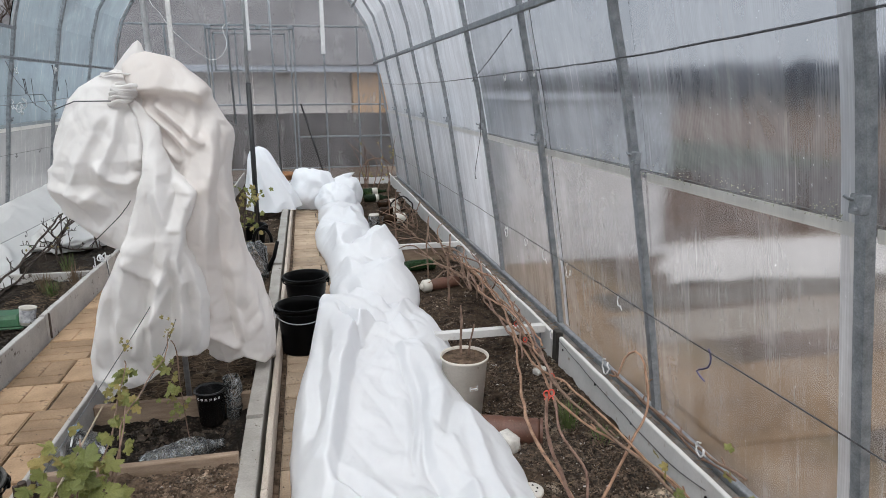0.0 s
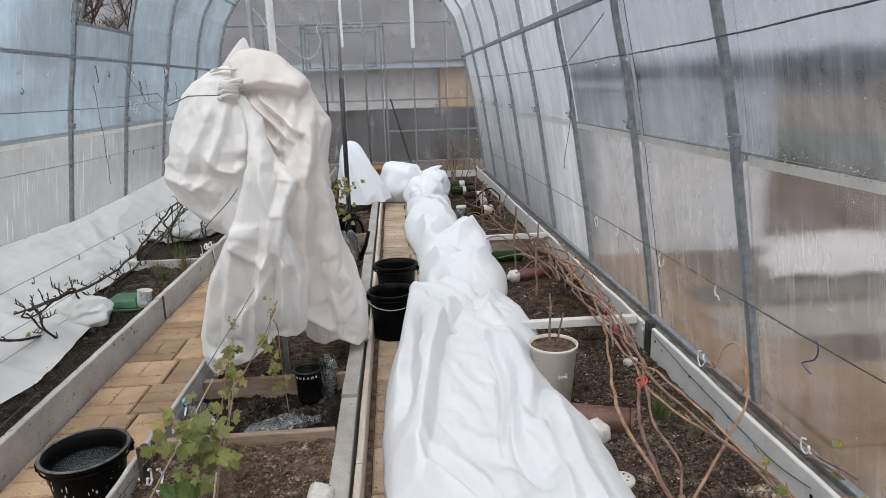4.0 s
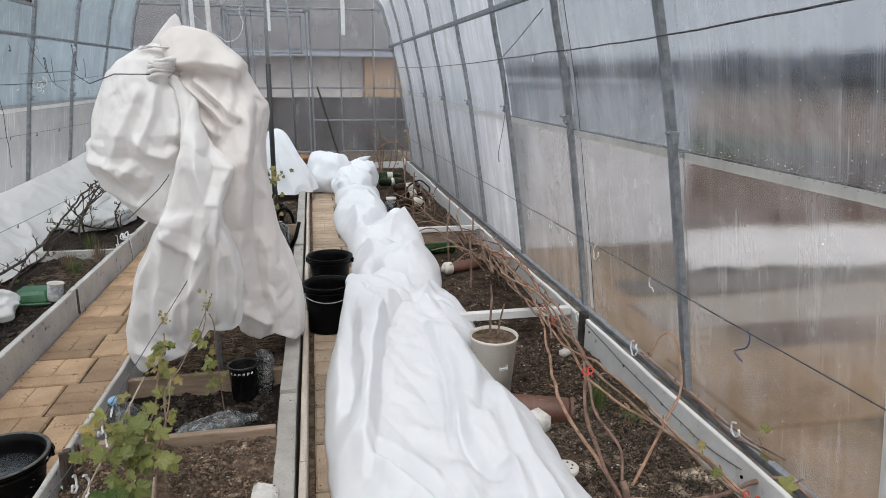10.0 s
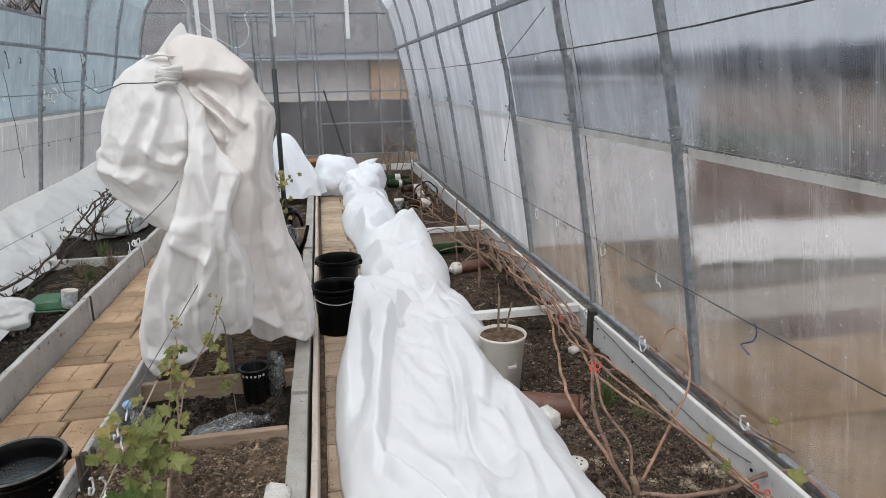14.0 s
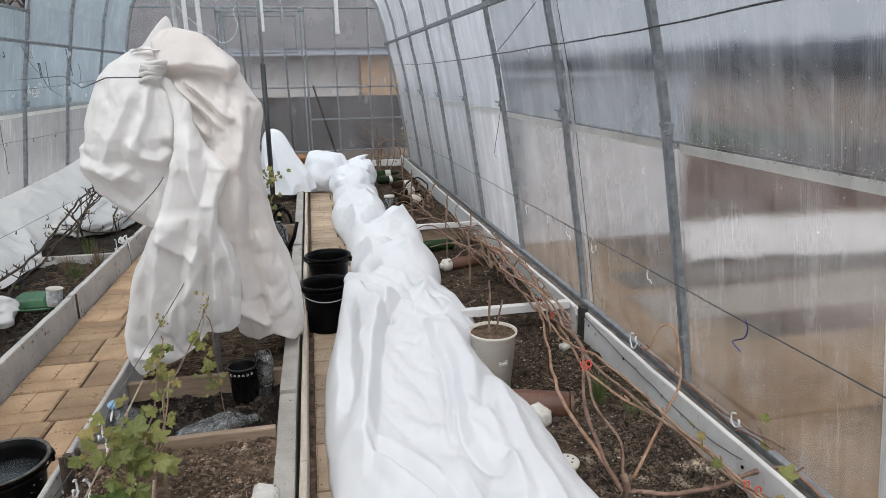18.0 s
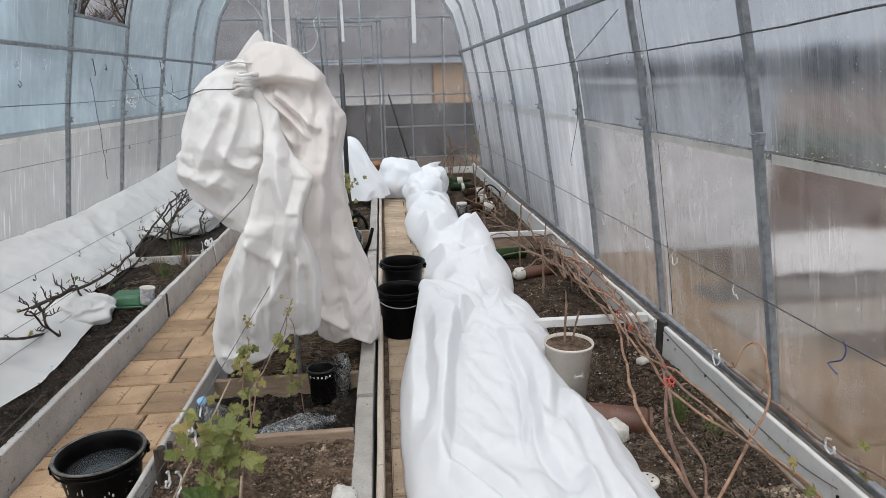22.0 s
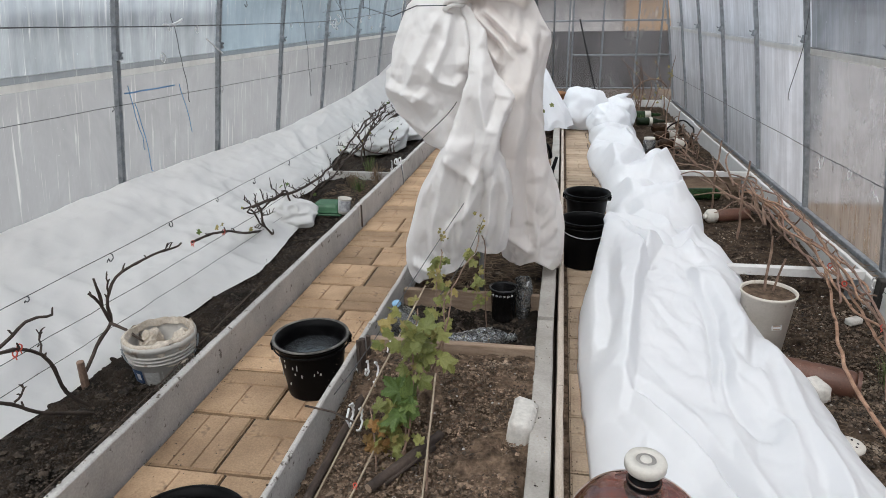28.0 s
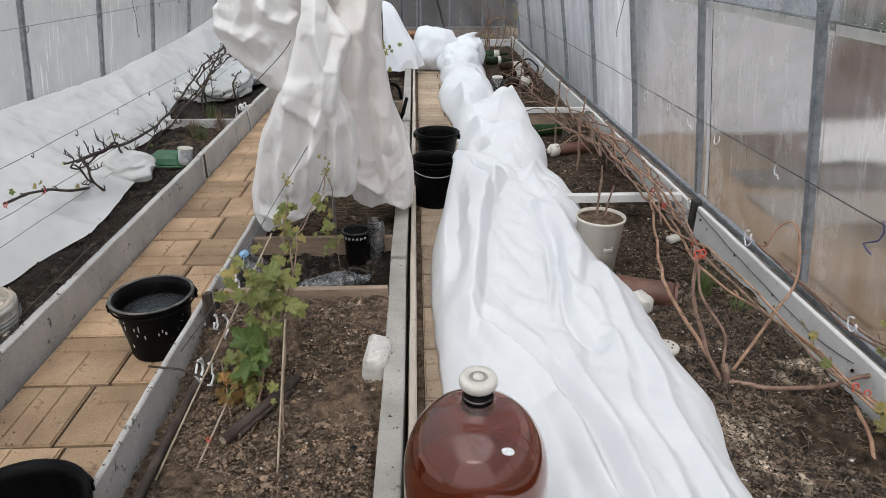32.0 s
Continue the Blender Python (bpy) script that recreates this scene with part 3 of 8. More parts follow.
# ---- outside: garden ground, woods, fence and a house ----
def ground_material():
    m, n, l, p = mat("garden_ground")
    tc, sep = n.new("ShaderNodeTexCoord"), n.new("ShaderNodeSeparateXYZ")
    l.new(tc.outputs["Object"], sep.inputs[0])
    big, fine = noise_at(n, l, 0.35, 5), noise_at(n, l, 9, 6)
    shift = n.new("ShaderNodeMath")
    shift.operation = "MULTIPLY_ADD"
    l.new(big, shift.inputs[0])
    shift.inputs[1].default_value = 0.9
    l.new(sep.outputs[0], shift.inputs[2])
    rng = n.new("ShaderNodeMapRange")
    rng.inputs[1].default_value, rng.inputs[2].default_value = -28, 32
    l.new(shift.outputs[0], rng.inputs[0])
    at = lambda x: (x + 0.45 + 28) / 60
    col = ramp(n, l, rng.outputs[0], ((0.0, (0.36, 0.35, 0.33)), (at(-3), (0.42, 0.415, 0.41)), (at(-2.2), (0.1, 0.068, 0.045)), (at(1.6), (0.12, 0.09, 0.07)), (at(1.75), (0.3, 0.22, 0.145)), (at(2.2), (0.28, 0.2, 0.14)), (at(2.35), (0.16, 0.16, 0.1)), (at(2.5), (0.1, 0.075, 0.06)), (at(3.1), (0.14, 0.1, 0.08)), (at(3.5), (0.3, 0.25, 0.21)), (at(5.2), (0.3, 0.27, 0.24)), (at(6.6), (0.1, 0.105, 0.065)), (at(10), (0.095, 0.105, 0.06)), (at(11.5), (0.25, 0.165, 0.115)), (at(22), (0.24, 0.155, 0.105)), (at(27), (0.2, 0.14, 0.1))))
    g = ramp(n, l, fine, ((0.3, (0.7, 0.7, 0.7)), (0.7, (1.15, 1.15, 1.15))))
    l.new(mixed(n, l, 0.8, col, g, "MULTIPLY"), p.inputs["Base Color"])
    p.inputs["Roughness"].default_value = 0.95
    bumped(n, l, p, fine, 0.6, 0.03)
    return m


tagged(mesh_ob("ground", box((-160, -120, -0.6), (160, 220, -0.14)), ground_material()), "brown garden soil and dry grass round the greenhouse", "ground", kind="structure")
# The bluish haze over the far woods is put into their colour.
woods_mat = surface("haze_blue_woods", (0.05, 0.06, 0.085), (0.1, 0.11, 0.14), 0.4, 0.95, 0, 3, bump=0)


def woods(name, line, height, words):
    """A ragged far belt of bare trees, as overlapping tapered clumps."""
    bm = bmesh.new()
    random.seed(len(name) + int(height * 10))
    for (x0, y0), (x1, y1) in zip(line, line[1:]):
        count = int(math.hypot(x1 - x0, y1 - y0) / 0.4)
        for k in range(count):
            f = (k + random.random()) / count
            x, y, h = x0 + (x1 - x0) * f, y0 + (y1 - y0) * f + random.uniform(-2, 2), height * random.uniform(0.82, 1.05)
            lathe([(0.05, -0.2), (0.12, h * 0.2), (random.uniform(0.6, 0.95), h * 0.45), (random.uniform(0.5, 0.85), h * 0.75), (0.02, h)], 7, (x, y, 0), bm)
    return tagged(mesh_ob(name, bm, woods_mat), words, "woods", kind="stuff")


woods("far_woods", [(34, -30), (36, 20), (30, 70), (-10, 90)], 3.3, "dark belt of far bare woods on the horizon")
woods("west_woods", [(-45, -30), (-45, 40), (-30, 90)], 2.0, "pale belt of far bare woods across the field")
sheet_bm = bmesh.new()
rows = []
for i in range(14):
    rows.append([sheet_bm.verts.new((2.75 + 3.2 * j / 19 + 0.6 * i / 13 + 0.05 * math.sin(i), 4.05 + 1.15 * i / 13 - 0.22 * j / 19, -0.13 + 0.07 * abs(noise.noise((i * 0.4, j * 0.35, 2))))) for j in range(20)])
for a, b in zip(rows, rows[1:]):
    for j in range(19):
        sheet_bm.faces.new((a[j], a[j + 1], b[j + 1], b[j]))
tagged(mesh_ob("ground_sheet", sheet_bm, surface("grey_film", (0.5, 0.5, 0.5), (0.64, 0.64, 0.65), 1.2, 0.6, 0, 9, bump=0.1), smooth=True), "pale cover sheet lying on the garden soil outside", "sheet")
for y0, y1, x0, c1, c2, words in ((5.35, 10.2, 2.5, (0.06, 0.038, 0.028), (0.14, 0.09, 0.068), "long dark brown dug garden bed beside the greenhouse"), (3.62, 3.95, 2.1, (0.1, 0.09, 0.08), (0.17, 0.155, 0.14), "narrow strip of grey earth by the cover sheet"), (3.05, 3.5, 2.0, (0.24, 0.21, 0.18), (0.34, 0.31, 0.28), "pale grey strip of trodden garden path"), (2.0, 2.7, 1.8, (0.2, 0.14, 0.09), (0.34, 0.25, 0.17), "tan strip of dry raked garden soil")):
    tagged(mesh_ob("garden_bed", box((x0, y0, -0.3), (x0 + 8, y1, -0.125), 0.01), surface("garden_bed_soil", c1, c2, 2.2, 0.95, 0, 18, bump=0.5, dist=0.02)), words, "garden bed", kind="structure")
house = thing("neighbour_house", (0, 0, 0), "low house with pale siding behind the greenhouse", "house")
HOUSEW = surface("pale_siding", (0.74, 0.73, 0.71), (0.82, 0.81, 0.8), 0.8, 0.8, 0, 6, bump=0.1)
TAN = surface("tan_siding", (0.5, 0.34, 0.2), (0.6, 0.42, 0.26), 0.8, 0.8, 0, 6, bump=0.1)
ROOFM = surface("grey_roofing", (0.09, 0.09, 0.095), (0.2, 0.2, 0.21), 1.3, 0.8, 0, 8, bump=0.1)
part("wall", box((-9, 17, -0.14), (1.4, 23, 1.75)), HOUSEW, house)
part("wall", box((1.42, 16.6, -0.14), (3.9, 22, 1.7)), TAN, house, "tan clad extension")
bm = bmesh.new()
vs = [bm.verts.new(c) for c in ((-9.5, 16.4, 1.76), (4.4, 16.2, 1.9), (4.4, 20, 4.4), (-9.5, 20, 4.4), (-9.5, 23.6, 1.76), (4.4, 23.6, 1.9))]
bm.faces.new((vs[0], vs[1], vs[2], vs[3])), bm.faces.new((vs[3], vs[2], vs[5], vs[4])), bm.faces.new((vs[1], vs[5], vs[2])), bm.faces.new((vs[0], vs[3], vs[4])), bm.faces.new((vs[0], vs[4], vs[5], vs[1]))
part("roof", bm, ROOFM, house)
part("eave_board", box((-9.5, 16.3, 1.7), (4.4, 16.42, 1.86), 0.01), surface("bluish_trim", (0.42, 0.48, 0.56), (0.52, 0.58, 0.66), 2, 0.6, bump=0), house, "bluish eave board")
fence = thing("board_fence", (0, 0, 0), "weathered grey-brown board fence behind the gable", "fence")
FENCEM = surface("fence_boards", (0.07, 0.066, 0.066), (0.15, 0.14, 0.135), 1.5, 0.9, 0, 20, bump=0.2, vary=0.25)
board = part("board", box((-0.078, -0.012, 0), (0.078, 0.012, 1.0), 0.001), FENCEM, fence)
board.location = (-5, 12.4, -0.14)
random.seed(5)
for k in range(1, 58):
    share(board, pose(-5 + 0.157 * k, 12.4, -0.14 + random.uniform(-0.004, 0.004)))

# an added pale screen on the sight lines, standing in for the panes' pale look
gf = thing("garden_shelter", (0, 0, 0), "added pale screen outside the wall, making the east panes look pale", "shelter")
PALEWRAP = surface("pale_screen_face", (0.6, 0.62, 0.66), (0.74, 0.75, 0.78), 1.4, 0.6, 0, 9, bump=0.2, dist=0.02)
part("side_sheet", box((1.78, 4.9, -0.14), (1.8, 10.6, 1.2), 0.004), PALEWRAP, gf)
part("end_sheet", box((1.8, 4.9, -0.14), (3.2, 4.93, 1.2), 0.004), PALEWRAP, gf)
part("top_sheet", box((1.76, 4.86, 1.2), (3.24, 10.6, 1.22), 0.008), PALEWRAP, gf, "top of the added pale screen")
gp = thing("garden_post", (2.6, 5.12, -0.14), "reddish-brown board post standing in the garden", "post")
part("board", box((-0.16, -0.02, 0), (0.16, 0.02, 0.9), 0.006), RUST, gp)


def branches(bm, p, d, length, r, depth, rng):
    """One limb, bent, with smaller limbs off it."""
    pts, q = [p], p
    for k in range(4):
        d = (d + Vector((rng.uniform(-0.25, 0.25), rng.uniform(-0.25, 0.25), rng.uniform(-0.1, 0.22)))).normalized()
        q = q + d * length / 4
        pts.append(q)
    add_tube(bm, pts, [r * (1 - 0.14 * k) for k in range(5)], 5 if depth > 2 else 3)
    if depth:
        for k in range(5 if depth > 2 else 6):
            at = pts[rng.randint(1, 4)]
            nd = (d * 0.6 + Vector((rng.uniform(-1, 1), rng.uniform(-1, 1), rng.uniform(-0.3, 0.8)))).normalized()
            branches(bm, at, nd, length * rng.uniform(0.45, 0.7), r * 0.5, depth - 1, rng)


bt = thing("bare_tree", (0, 0, 0), "dark bare tree standing behind the greenhouse", "tree")
rng = random.Random(4)
part("trunk", tube([(-6.3, 16.3, -0.2), (-6.25, 16.3, 0.8), (-6.2, 16.4, 1.9)], [0.2, 0.16, 0.12], 9), BARK, bt, smooth=True)
bm = bmesh.new()
for k in range(6):
    branches(bm, Vector((-6.25 + 0.01 * k, 16.35, 1.2 + 0.12 * k)), Vector((rng.uniform(-0.9, 0.9), rng.uniform(-0.5, 0.5), 0.9)).normalized(), 1.8, 0.07, 3, rng)
part("crown", bm, BARK, bt, "dense dark twigs")

# ---- the beds, their boards and the soil ----
HOLLOWS = [(-0.3, 2.14, 0.2, 0.07), (0.8, 2.28, 0.27, 0.06)]  # x, y, radius, depth


def hollow(x, y):
    """How far the soil lies below its bed's level; the middle bed is banked up against its front plank."""
    s = np.clip((np.asarray(y) - 1.35) / 0.5, 0, 1)
    bank = 0.062 * s * s * (3 - 2 * s) * ((np.asarray(x) < -0.05) & (np.asarray(x) > -0.7) & (np.asarray(y) < 1.925))
    return -bank + sum(deep * np.exp(-((x - dx) ** 2 + (y - dy) ** 2) / r**2) for dx, dy, r, deep in HOLLOWS)


def soil_bed(name, x0, x1, y0, y1, z, words, seed, rough=0.02, material=None):
    """Uneven soil: a fine grid in the front part, coarser behind."""
    ys = list(np.arange(y0, 0.6, 0.06)) + list(np.arange(0.6, 3.0, 0.013)) + list(np.arange(3.0, 3.4, 0.022)) + list(np.arange(3.4, y1, 0.06)) + [y1]
    ys = [v for v in ys if y0 <= v <= y1]
    nx = max(6, int((x1 - x0) / 0.014))
    xs = [x0 + (x1 - x0) * k / nx for k in range(nx + 1)]
    verts, faces = [], []
    for y in ys:
        for x in xs:
            h = rough * noise.fractal((x * 3 + seed, y * 3, seed), 1.0, 2.0, 3) + 0.55 * rough * noise.fractal((x * 14, y * 14, seed), 0.8, 2.0, 4) - 0.5 * rough * abs(noise.noise((x * 30, y * 30, seed)))
            verts.append((x, y, z + h - float(hollow(x, y))))
    w = nx + 1
    for i in range(len(ys) - 1):
        for j in range(nx):
            faces.append((i * w + j, i * w + j + 1, (i + 1) * w + j + 1, (i + 1) * w + j))
    me = bpy.data.meshes.new(name)
    me.from_pydata(verts, [], faces)
    me.shade_smooth()
    me.materials.append(material or SOIL)
    return tagged(new(name, me), words, "soil", kind="structure")


soil_bed("ground_bed_west", -2.45, -1.23, -1.5, 9.3, 0.045, "dark damp soil of the bed under the fleece", 3, 0.04, WETSOIL)
soil_bed("ground_bed_middle", -0.68, -0.08, -1.5, 1.925, 0.05, "dry crumbly brown soil of the middle bed", 7, 0.034, DUST)
soil_bed("ground_bed_hollow", -0.68, -0.08, 1.925, 2.45, 0.02, "damp soil in the hollow of the middle bed, darkened for its shade", 7, 0.022, PITSOIL)
soil_bed("ground_bed_back", -0.68, -0.08, 2.45, 9.3, 0.02, "brown soil in the back of the middle bed", 7, 0.022)
soil_bed("ground_bed_east", 0.5, 1.37, -1.5, 9.3, -0.035, "dry crumbly grey-brown soil with straw", 11, 0.025)


def crumbs(name, count, areas, sizes, material, words, seed, flat=0.7):
    """Many small lumps as one mesh of loose pieces."""
    rng = np.random.default_rng(seed)
    base = np.array([(0, 0, 1), (0.9, 0, 0.1), (0.2, 0.85, -0.05), (-0.75, 0.5, 0.1), (-0.7, -0.5, 0), (0.3, -0.9, 0.05), (0, 0, -0.9)])
    tri = [(0, 1, 2), (0, 2, 3), (0, 3, 4), (0, 4, 5), (0, 5, 1), (6, 2, 1), (6, 3, 2), (6, 4, 3), (6, 5, 4), (6, 1, 5)]
    a = np.array([areas[k % len(areas)] for k in range(count)])
    at = np.stack((a[:, 0] + (a[:, 1] - a[:, 0]) * rng.random(count), a[:, 2] + (a[:, 3] - a[:, 2]) * rng.random(count) ** 1.15, a[:, 4] + rng.uniform(-0.004, 0.006, count)), 1)
    at[:, 2] -= hollow(at[:, 0], at[:, 1])
    size = sizes[0] + (sizes[1] - sizes[0]) * rng.random(count) ** 2.2
    turn = rng.uniform(0, 6.28, count)
    v = base[None] * rng.uniform(0.6, 1.25, (count, 7, 1)) * size[:, None, None] * np.array((1, 1, flat))
    c, d = np.cos(turn)[:, None], np.sin(turn)[:, None]
    v = np.stack((v[..., 0] * c - v[..., 1] * d, v[..., 0] * d + v[..., 1] * c, v[..., 2]), 2) + at[:, None]
    verts = v.reshape(-1, 3).tolist()
    faces = (np.array(tri)[None] + 7 * np.arange(count)[:, None, None]).reshape(-1, 3).tolist()
    me = bpy.data.meshes.new(name)
    me.from_pydata(verts, [], faces)
    me.materials.append(material)
    return tagged(new(name, me), words, "soil", kind="stuff")


AREAS = [(-0.67, -0.1, 0.85, 1.9, 0.055), (0.8, 1.34, 0.95, 4.8, -0.03), (0.8, 1.34, 0.95, 2.8, -0.03), (0.82, 1.34, 0.95, 2.0, -0.03), (-0.58, -0.1, 3.2, 6.5, 0.025), (0.7, 1.34, 4.9, 9.2, -0.03)]
crumbs("soil_crumbs", 70000, AREAS[1:] + [(0.82, 1.34, 0.9, 2.8, -0.03), (0.82, 1.34, 0.9, 2.2, -0.03)], (0.0015, 0.0075), CLOD, "loose crumbs of dry soil on the beds", 1)
crumbs("dusty_crumbs", 26000, [AREAS[0], (-0.67, -0.1, 0.9, 1.92, 0.053)], (0.0014, 0.006), DUSTCLOD, "loose crumbs of dusty soil in the middle bed", 51)
crumbs("dusty_clods", 1500, [AREAS[0]], (0.005, 0.014), DUSTCLOD, "larger lumps of dusty soil", 52, 0.6)
crumbs("damp_crumbs", 20000, [(-1.7, -1.24, 0.9, 4.5, 0.05)] * 4 + [(-0.6, -0.1, 1.95, 2.43, 0.025)], (0.0018, 0.0075), WETCLOD, "crumbs of dark damp soil", 9)
crumbs("damp_clods", 1500, [(-1.7, -1.27, 0.6, 4.5, 0.048), (-0.6, -0.1, 1.95, 2.43, 0.022)], (0.006, 0.022), WETCLOD, "lumps of dark damp soil", 12, 0.6)
crumbs("soil_clods", 2600, AREAS[1:4], (0.005, 0.014), CLOD, "larger lumps of dry soil", 6, 0.6)
crumbs("soil_stones", 900, AREAS[:4], (0.0016, 0.008), surface("pale_stone", (0.25, 0.22, 0.19), (0.5, 0.47, 0.43), 30, 0.9, island=0.3), "small pale stones lying in the soil", 2)


def litter(name, count, areas, length, material, words, seed):
    """Thin bits of straw and stalk, as loose three-sided slivers."""
    rng = np.random.default_rng(seed)
    verts, faces = [], []
    for k in range(count):
        x0, x1, y0, y1, z = areas[k % len(areas)]
        c = np.array((rng.uniform(x0, x1), y0 + (y1 - y0) * rng.random() ** 1.3, z + rng.uniform(0.004, 0.018)))
        c[2] -= float(hollow(c[0], c[1]))
        a, ln, w = rng.uniform(0, 6.28), length * rng.uniform(0.3, 1.2), rng.uniform(0.0006, 0.0016)
        d = np.array((math.cos(a), math.sin(a), rng.uniform(-0.15, 0.25))) * ln / 2
        s = np.array((-math.sin(a), math.cos(a), 0)) * w
        u = np.array((0, 0, w * 1.5))
        n0 = len(verts)
        verts += [tuple(c - d - s), tuple(c - d + s), tuple(c - d + u), tuple(c + d - s), tuple(c + d + s), tuple(c + d + u)]
        faces += [(n0, n0 + 1, n0 + 4, n0 + 3), (n0 + 1, n0 + 2, n0 + 5, n0 + 4), (n0 + 2, n0, n0 + 3, n0 + 5)]
    me = bpy.data.meshes.new(name)
    me.from_pydata(verts, [], faces)
    me.materials.append(material)
    return tagged(new(name, me), words, "litter", kind="stuff")


litter("straw", 1100, AREAS, 0.035, STRAW, "bits of dry straw and stalks on the soil", 4)
litter("dry_stalks", 1600, [(-0.6, -0.1, 2.5, 3.6, 0.03), (-0.6, -0.1, 2.5, 3.2, 0.03), (-1.6, -1.28, 3.6, 4.8, 0.055)], 0.05, STRAW, "dry stalks and leaf bits on damp soil", 8)
litter("rail_litter", 700, [(1.38, 1.46, 0.5, 8.5, 0.03)], 0.05, STRAW, "dry leaf bits lying on the sill rail", 5)


def edging(name, x0, x1, z1, seams, material, words, z0=-0.1, wobble=0.008):
    """A run of boards set on edge, one after the other."""
    run = thing(name, (0, 0, 0), words, "edging", kind="structure")
    random.seed(int(abs(x0) * 100))
    for a, b in zip(seams, seams[1:]):
        n, bm = max(2, int((b - a) / 0.08)), bmesh.new()
        rings, t = [], random.uniform(-wobble, wobble)
        for k in range(n + 1):
            y = a + 0.003 + (b - a - 0.006) * k / n
            w = 0.004 * noise.noise((y * 1.7, x0 * 9, 1)) + 0.0015 * noise.noise((y * 25, x0, 4))
            zt = z1 + t + 0.006 * noise.noise((y * 1.2, x0 * 5, 7)) + 0.004 * noise.noise((y * 30, x0, 9)) - 0.006 * max(0.0, noise.noise((y * 9, x0, 15)) - 0.35)
            e = 0.004
            rings.append([bm.verts.new(c) for c in ((x0 + w, y, z0), (x1 + w, y, z0), (x1 + w, y, zt - e), (x1 + w - e, y, zt), (x0 + w + e, y, zt), (x0 + w, y, zt - e))])
        for p, q in zip(rings, rings[1:]):
            for k in range(6):
                bm.faces.new((p[k], p[(k + 1) % 6], q[(k + 1) % 6], q[k]))
        bm.faces.new(rings[0]), bm.faces.new(rings[-1])
        part("board", bm, material, run)
    return run


edging("edging_west", -1.238, -1.208, 0.145, [-1.6, 0.4, 3.5, 6.6, 9.3], SLATE, "rough grey fibre-cement edging boards of the west bed")
edging("edging_middle_west", -0.692, -0.676, 0.17, [-1.6, 1.98, 5.2, 9.3], SLATE, "grey fibre-cement edging boards of the middle bed")
edging("edging_middle_east", -0.082, -0.02, 0.112, [-1.6, 2.2, 2.82, 4.4, 6.9, 9.3], BLEACH, "pale worn edging boards along the narrow path")
edging("edging_slab", -0.006, 0.016, 0.1, [-1.6, 1.75, 4.6, 9.3], surface("bleached_wood", (0.4, 0.33, 0.27), (0.54, 0.47, 0.4), 6, 0.85, 0, 90, (20, 0.68, (0.2, 0.14, 0.1)), 0.3, stretch=(6, 1, 6)), "thin bleached board set on edge by the path")
edging("edging_east", 1.353, 1.372, 0.106, [-1.6, 0.95, 2.715], WHITEBOARD, "white plastic edging board with screw holes", wobble=0.002)
edging("edging_east_far", 1.345, 1.365, 0.1, [2.79, 4.85, 7.0, 9.28], WHITEBOARD, "white plastic edging boards in the far part", wobble=0.004)
edging("edging_inner_east", 0.5, 0.525, 0.05, [-1.6, 3, 6, 9.3], WOOD, "low wooden edging under the white fleece")
far_board = thing("edging_north", (0, 0, 0), "white board closing the east bed", "edging", kind="structure")
part("board", box((0.55, 9.27, -0.12), (1.5, 9.29, 0.045), 0.003), WHITEBOARD, far_board)
hole = part("screw_hole", lathe([(0, 0), (0.006, 0.0), (0.006, 0.003), (0, 0.003)], 10), BLACKPL, bpy.data.objects["edging_east"])
hole.matrix_basis = pose(1.3525, 2.66, 0.06, 0, -90, 0)
for y, z in ((2.3, 0.05), (1.98, 0.04), (1.72, 0.02), (1.5, 0.045), (1.3, 0.0), (1.1, 0.05)):
    share(hole, pose(1.3525, y, z, 0, -90, 0))
for y, x0, z in ((2.9, 0.52, 0.106), (4.8, 0.52, 0.104)):
    b = thing("cross_bar", (0, y, 0), "white plastic bar laid across the bed", "bar", "cross bars of the east bed")
    part("channel", box((x0, -0.025, z - 0.03), (1.342, 0.025, z), 0.004), WHITEBOARD, b)
    part("lip", box((x0, -0.03, z - 0.034), (1.342, -0.022, z + 0.004), 0.001), WHITEBOARD, b)
    part("leg", box((1.29, -0.02, -0.06), (1.325, 0.02, z - 0.03), 0.003), GALV, b)
    if y > 4:
        part("panel", box((x0, -0.012, -0.06), (1.3, -0.004, z - 0.03), 0.001), WOOD, b)
post = thing("corner_stake", (1.362, 2.752, 0), "short dark stake at the joint of the boards", "stake")
part("stake", box((-0.018, -0.025, -0.1), (0.018, 0.025, 0.125), 0.004), surface("dark_wood", (0.02, 0.018, 0.016), (0.05, 0.045, 0.04), 20, 0.9), post)
for y, words in ((1.925, "front"), (2.45, "rear"), (3.2, "rear"), (5.1, "rear")):
    d = thing("divider_board", (0, y, 0), "brown wooden board dividing the middle bed", "board", "dividers of the middle bed")
    part("plank", box((-0.674, -0.014, -0.04), (-0.084, 0.014, 0.138 if words == "front" else 0.1), 0.003), WOOD, d)
wb = thing("divider_board", (0, 4.55, 0), "weathered board laid across the west bed", "board")
part("plank", box((-2.3, -0.012, 0.03), (-1.27, 0.012, 0.1), 0.003), SLATE, wb)
part("groove", box((-2.3, 0.012, 0.03), (-1.27, 0.035, 0.085), 0.003), BLACKPL, wb, "dark strip behind")

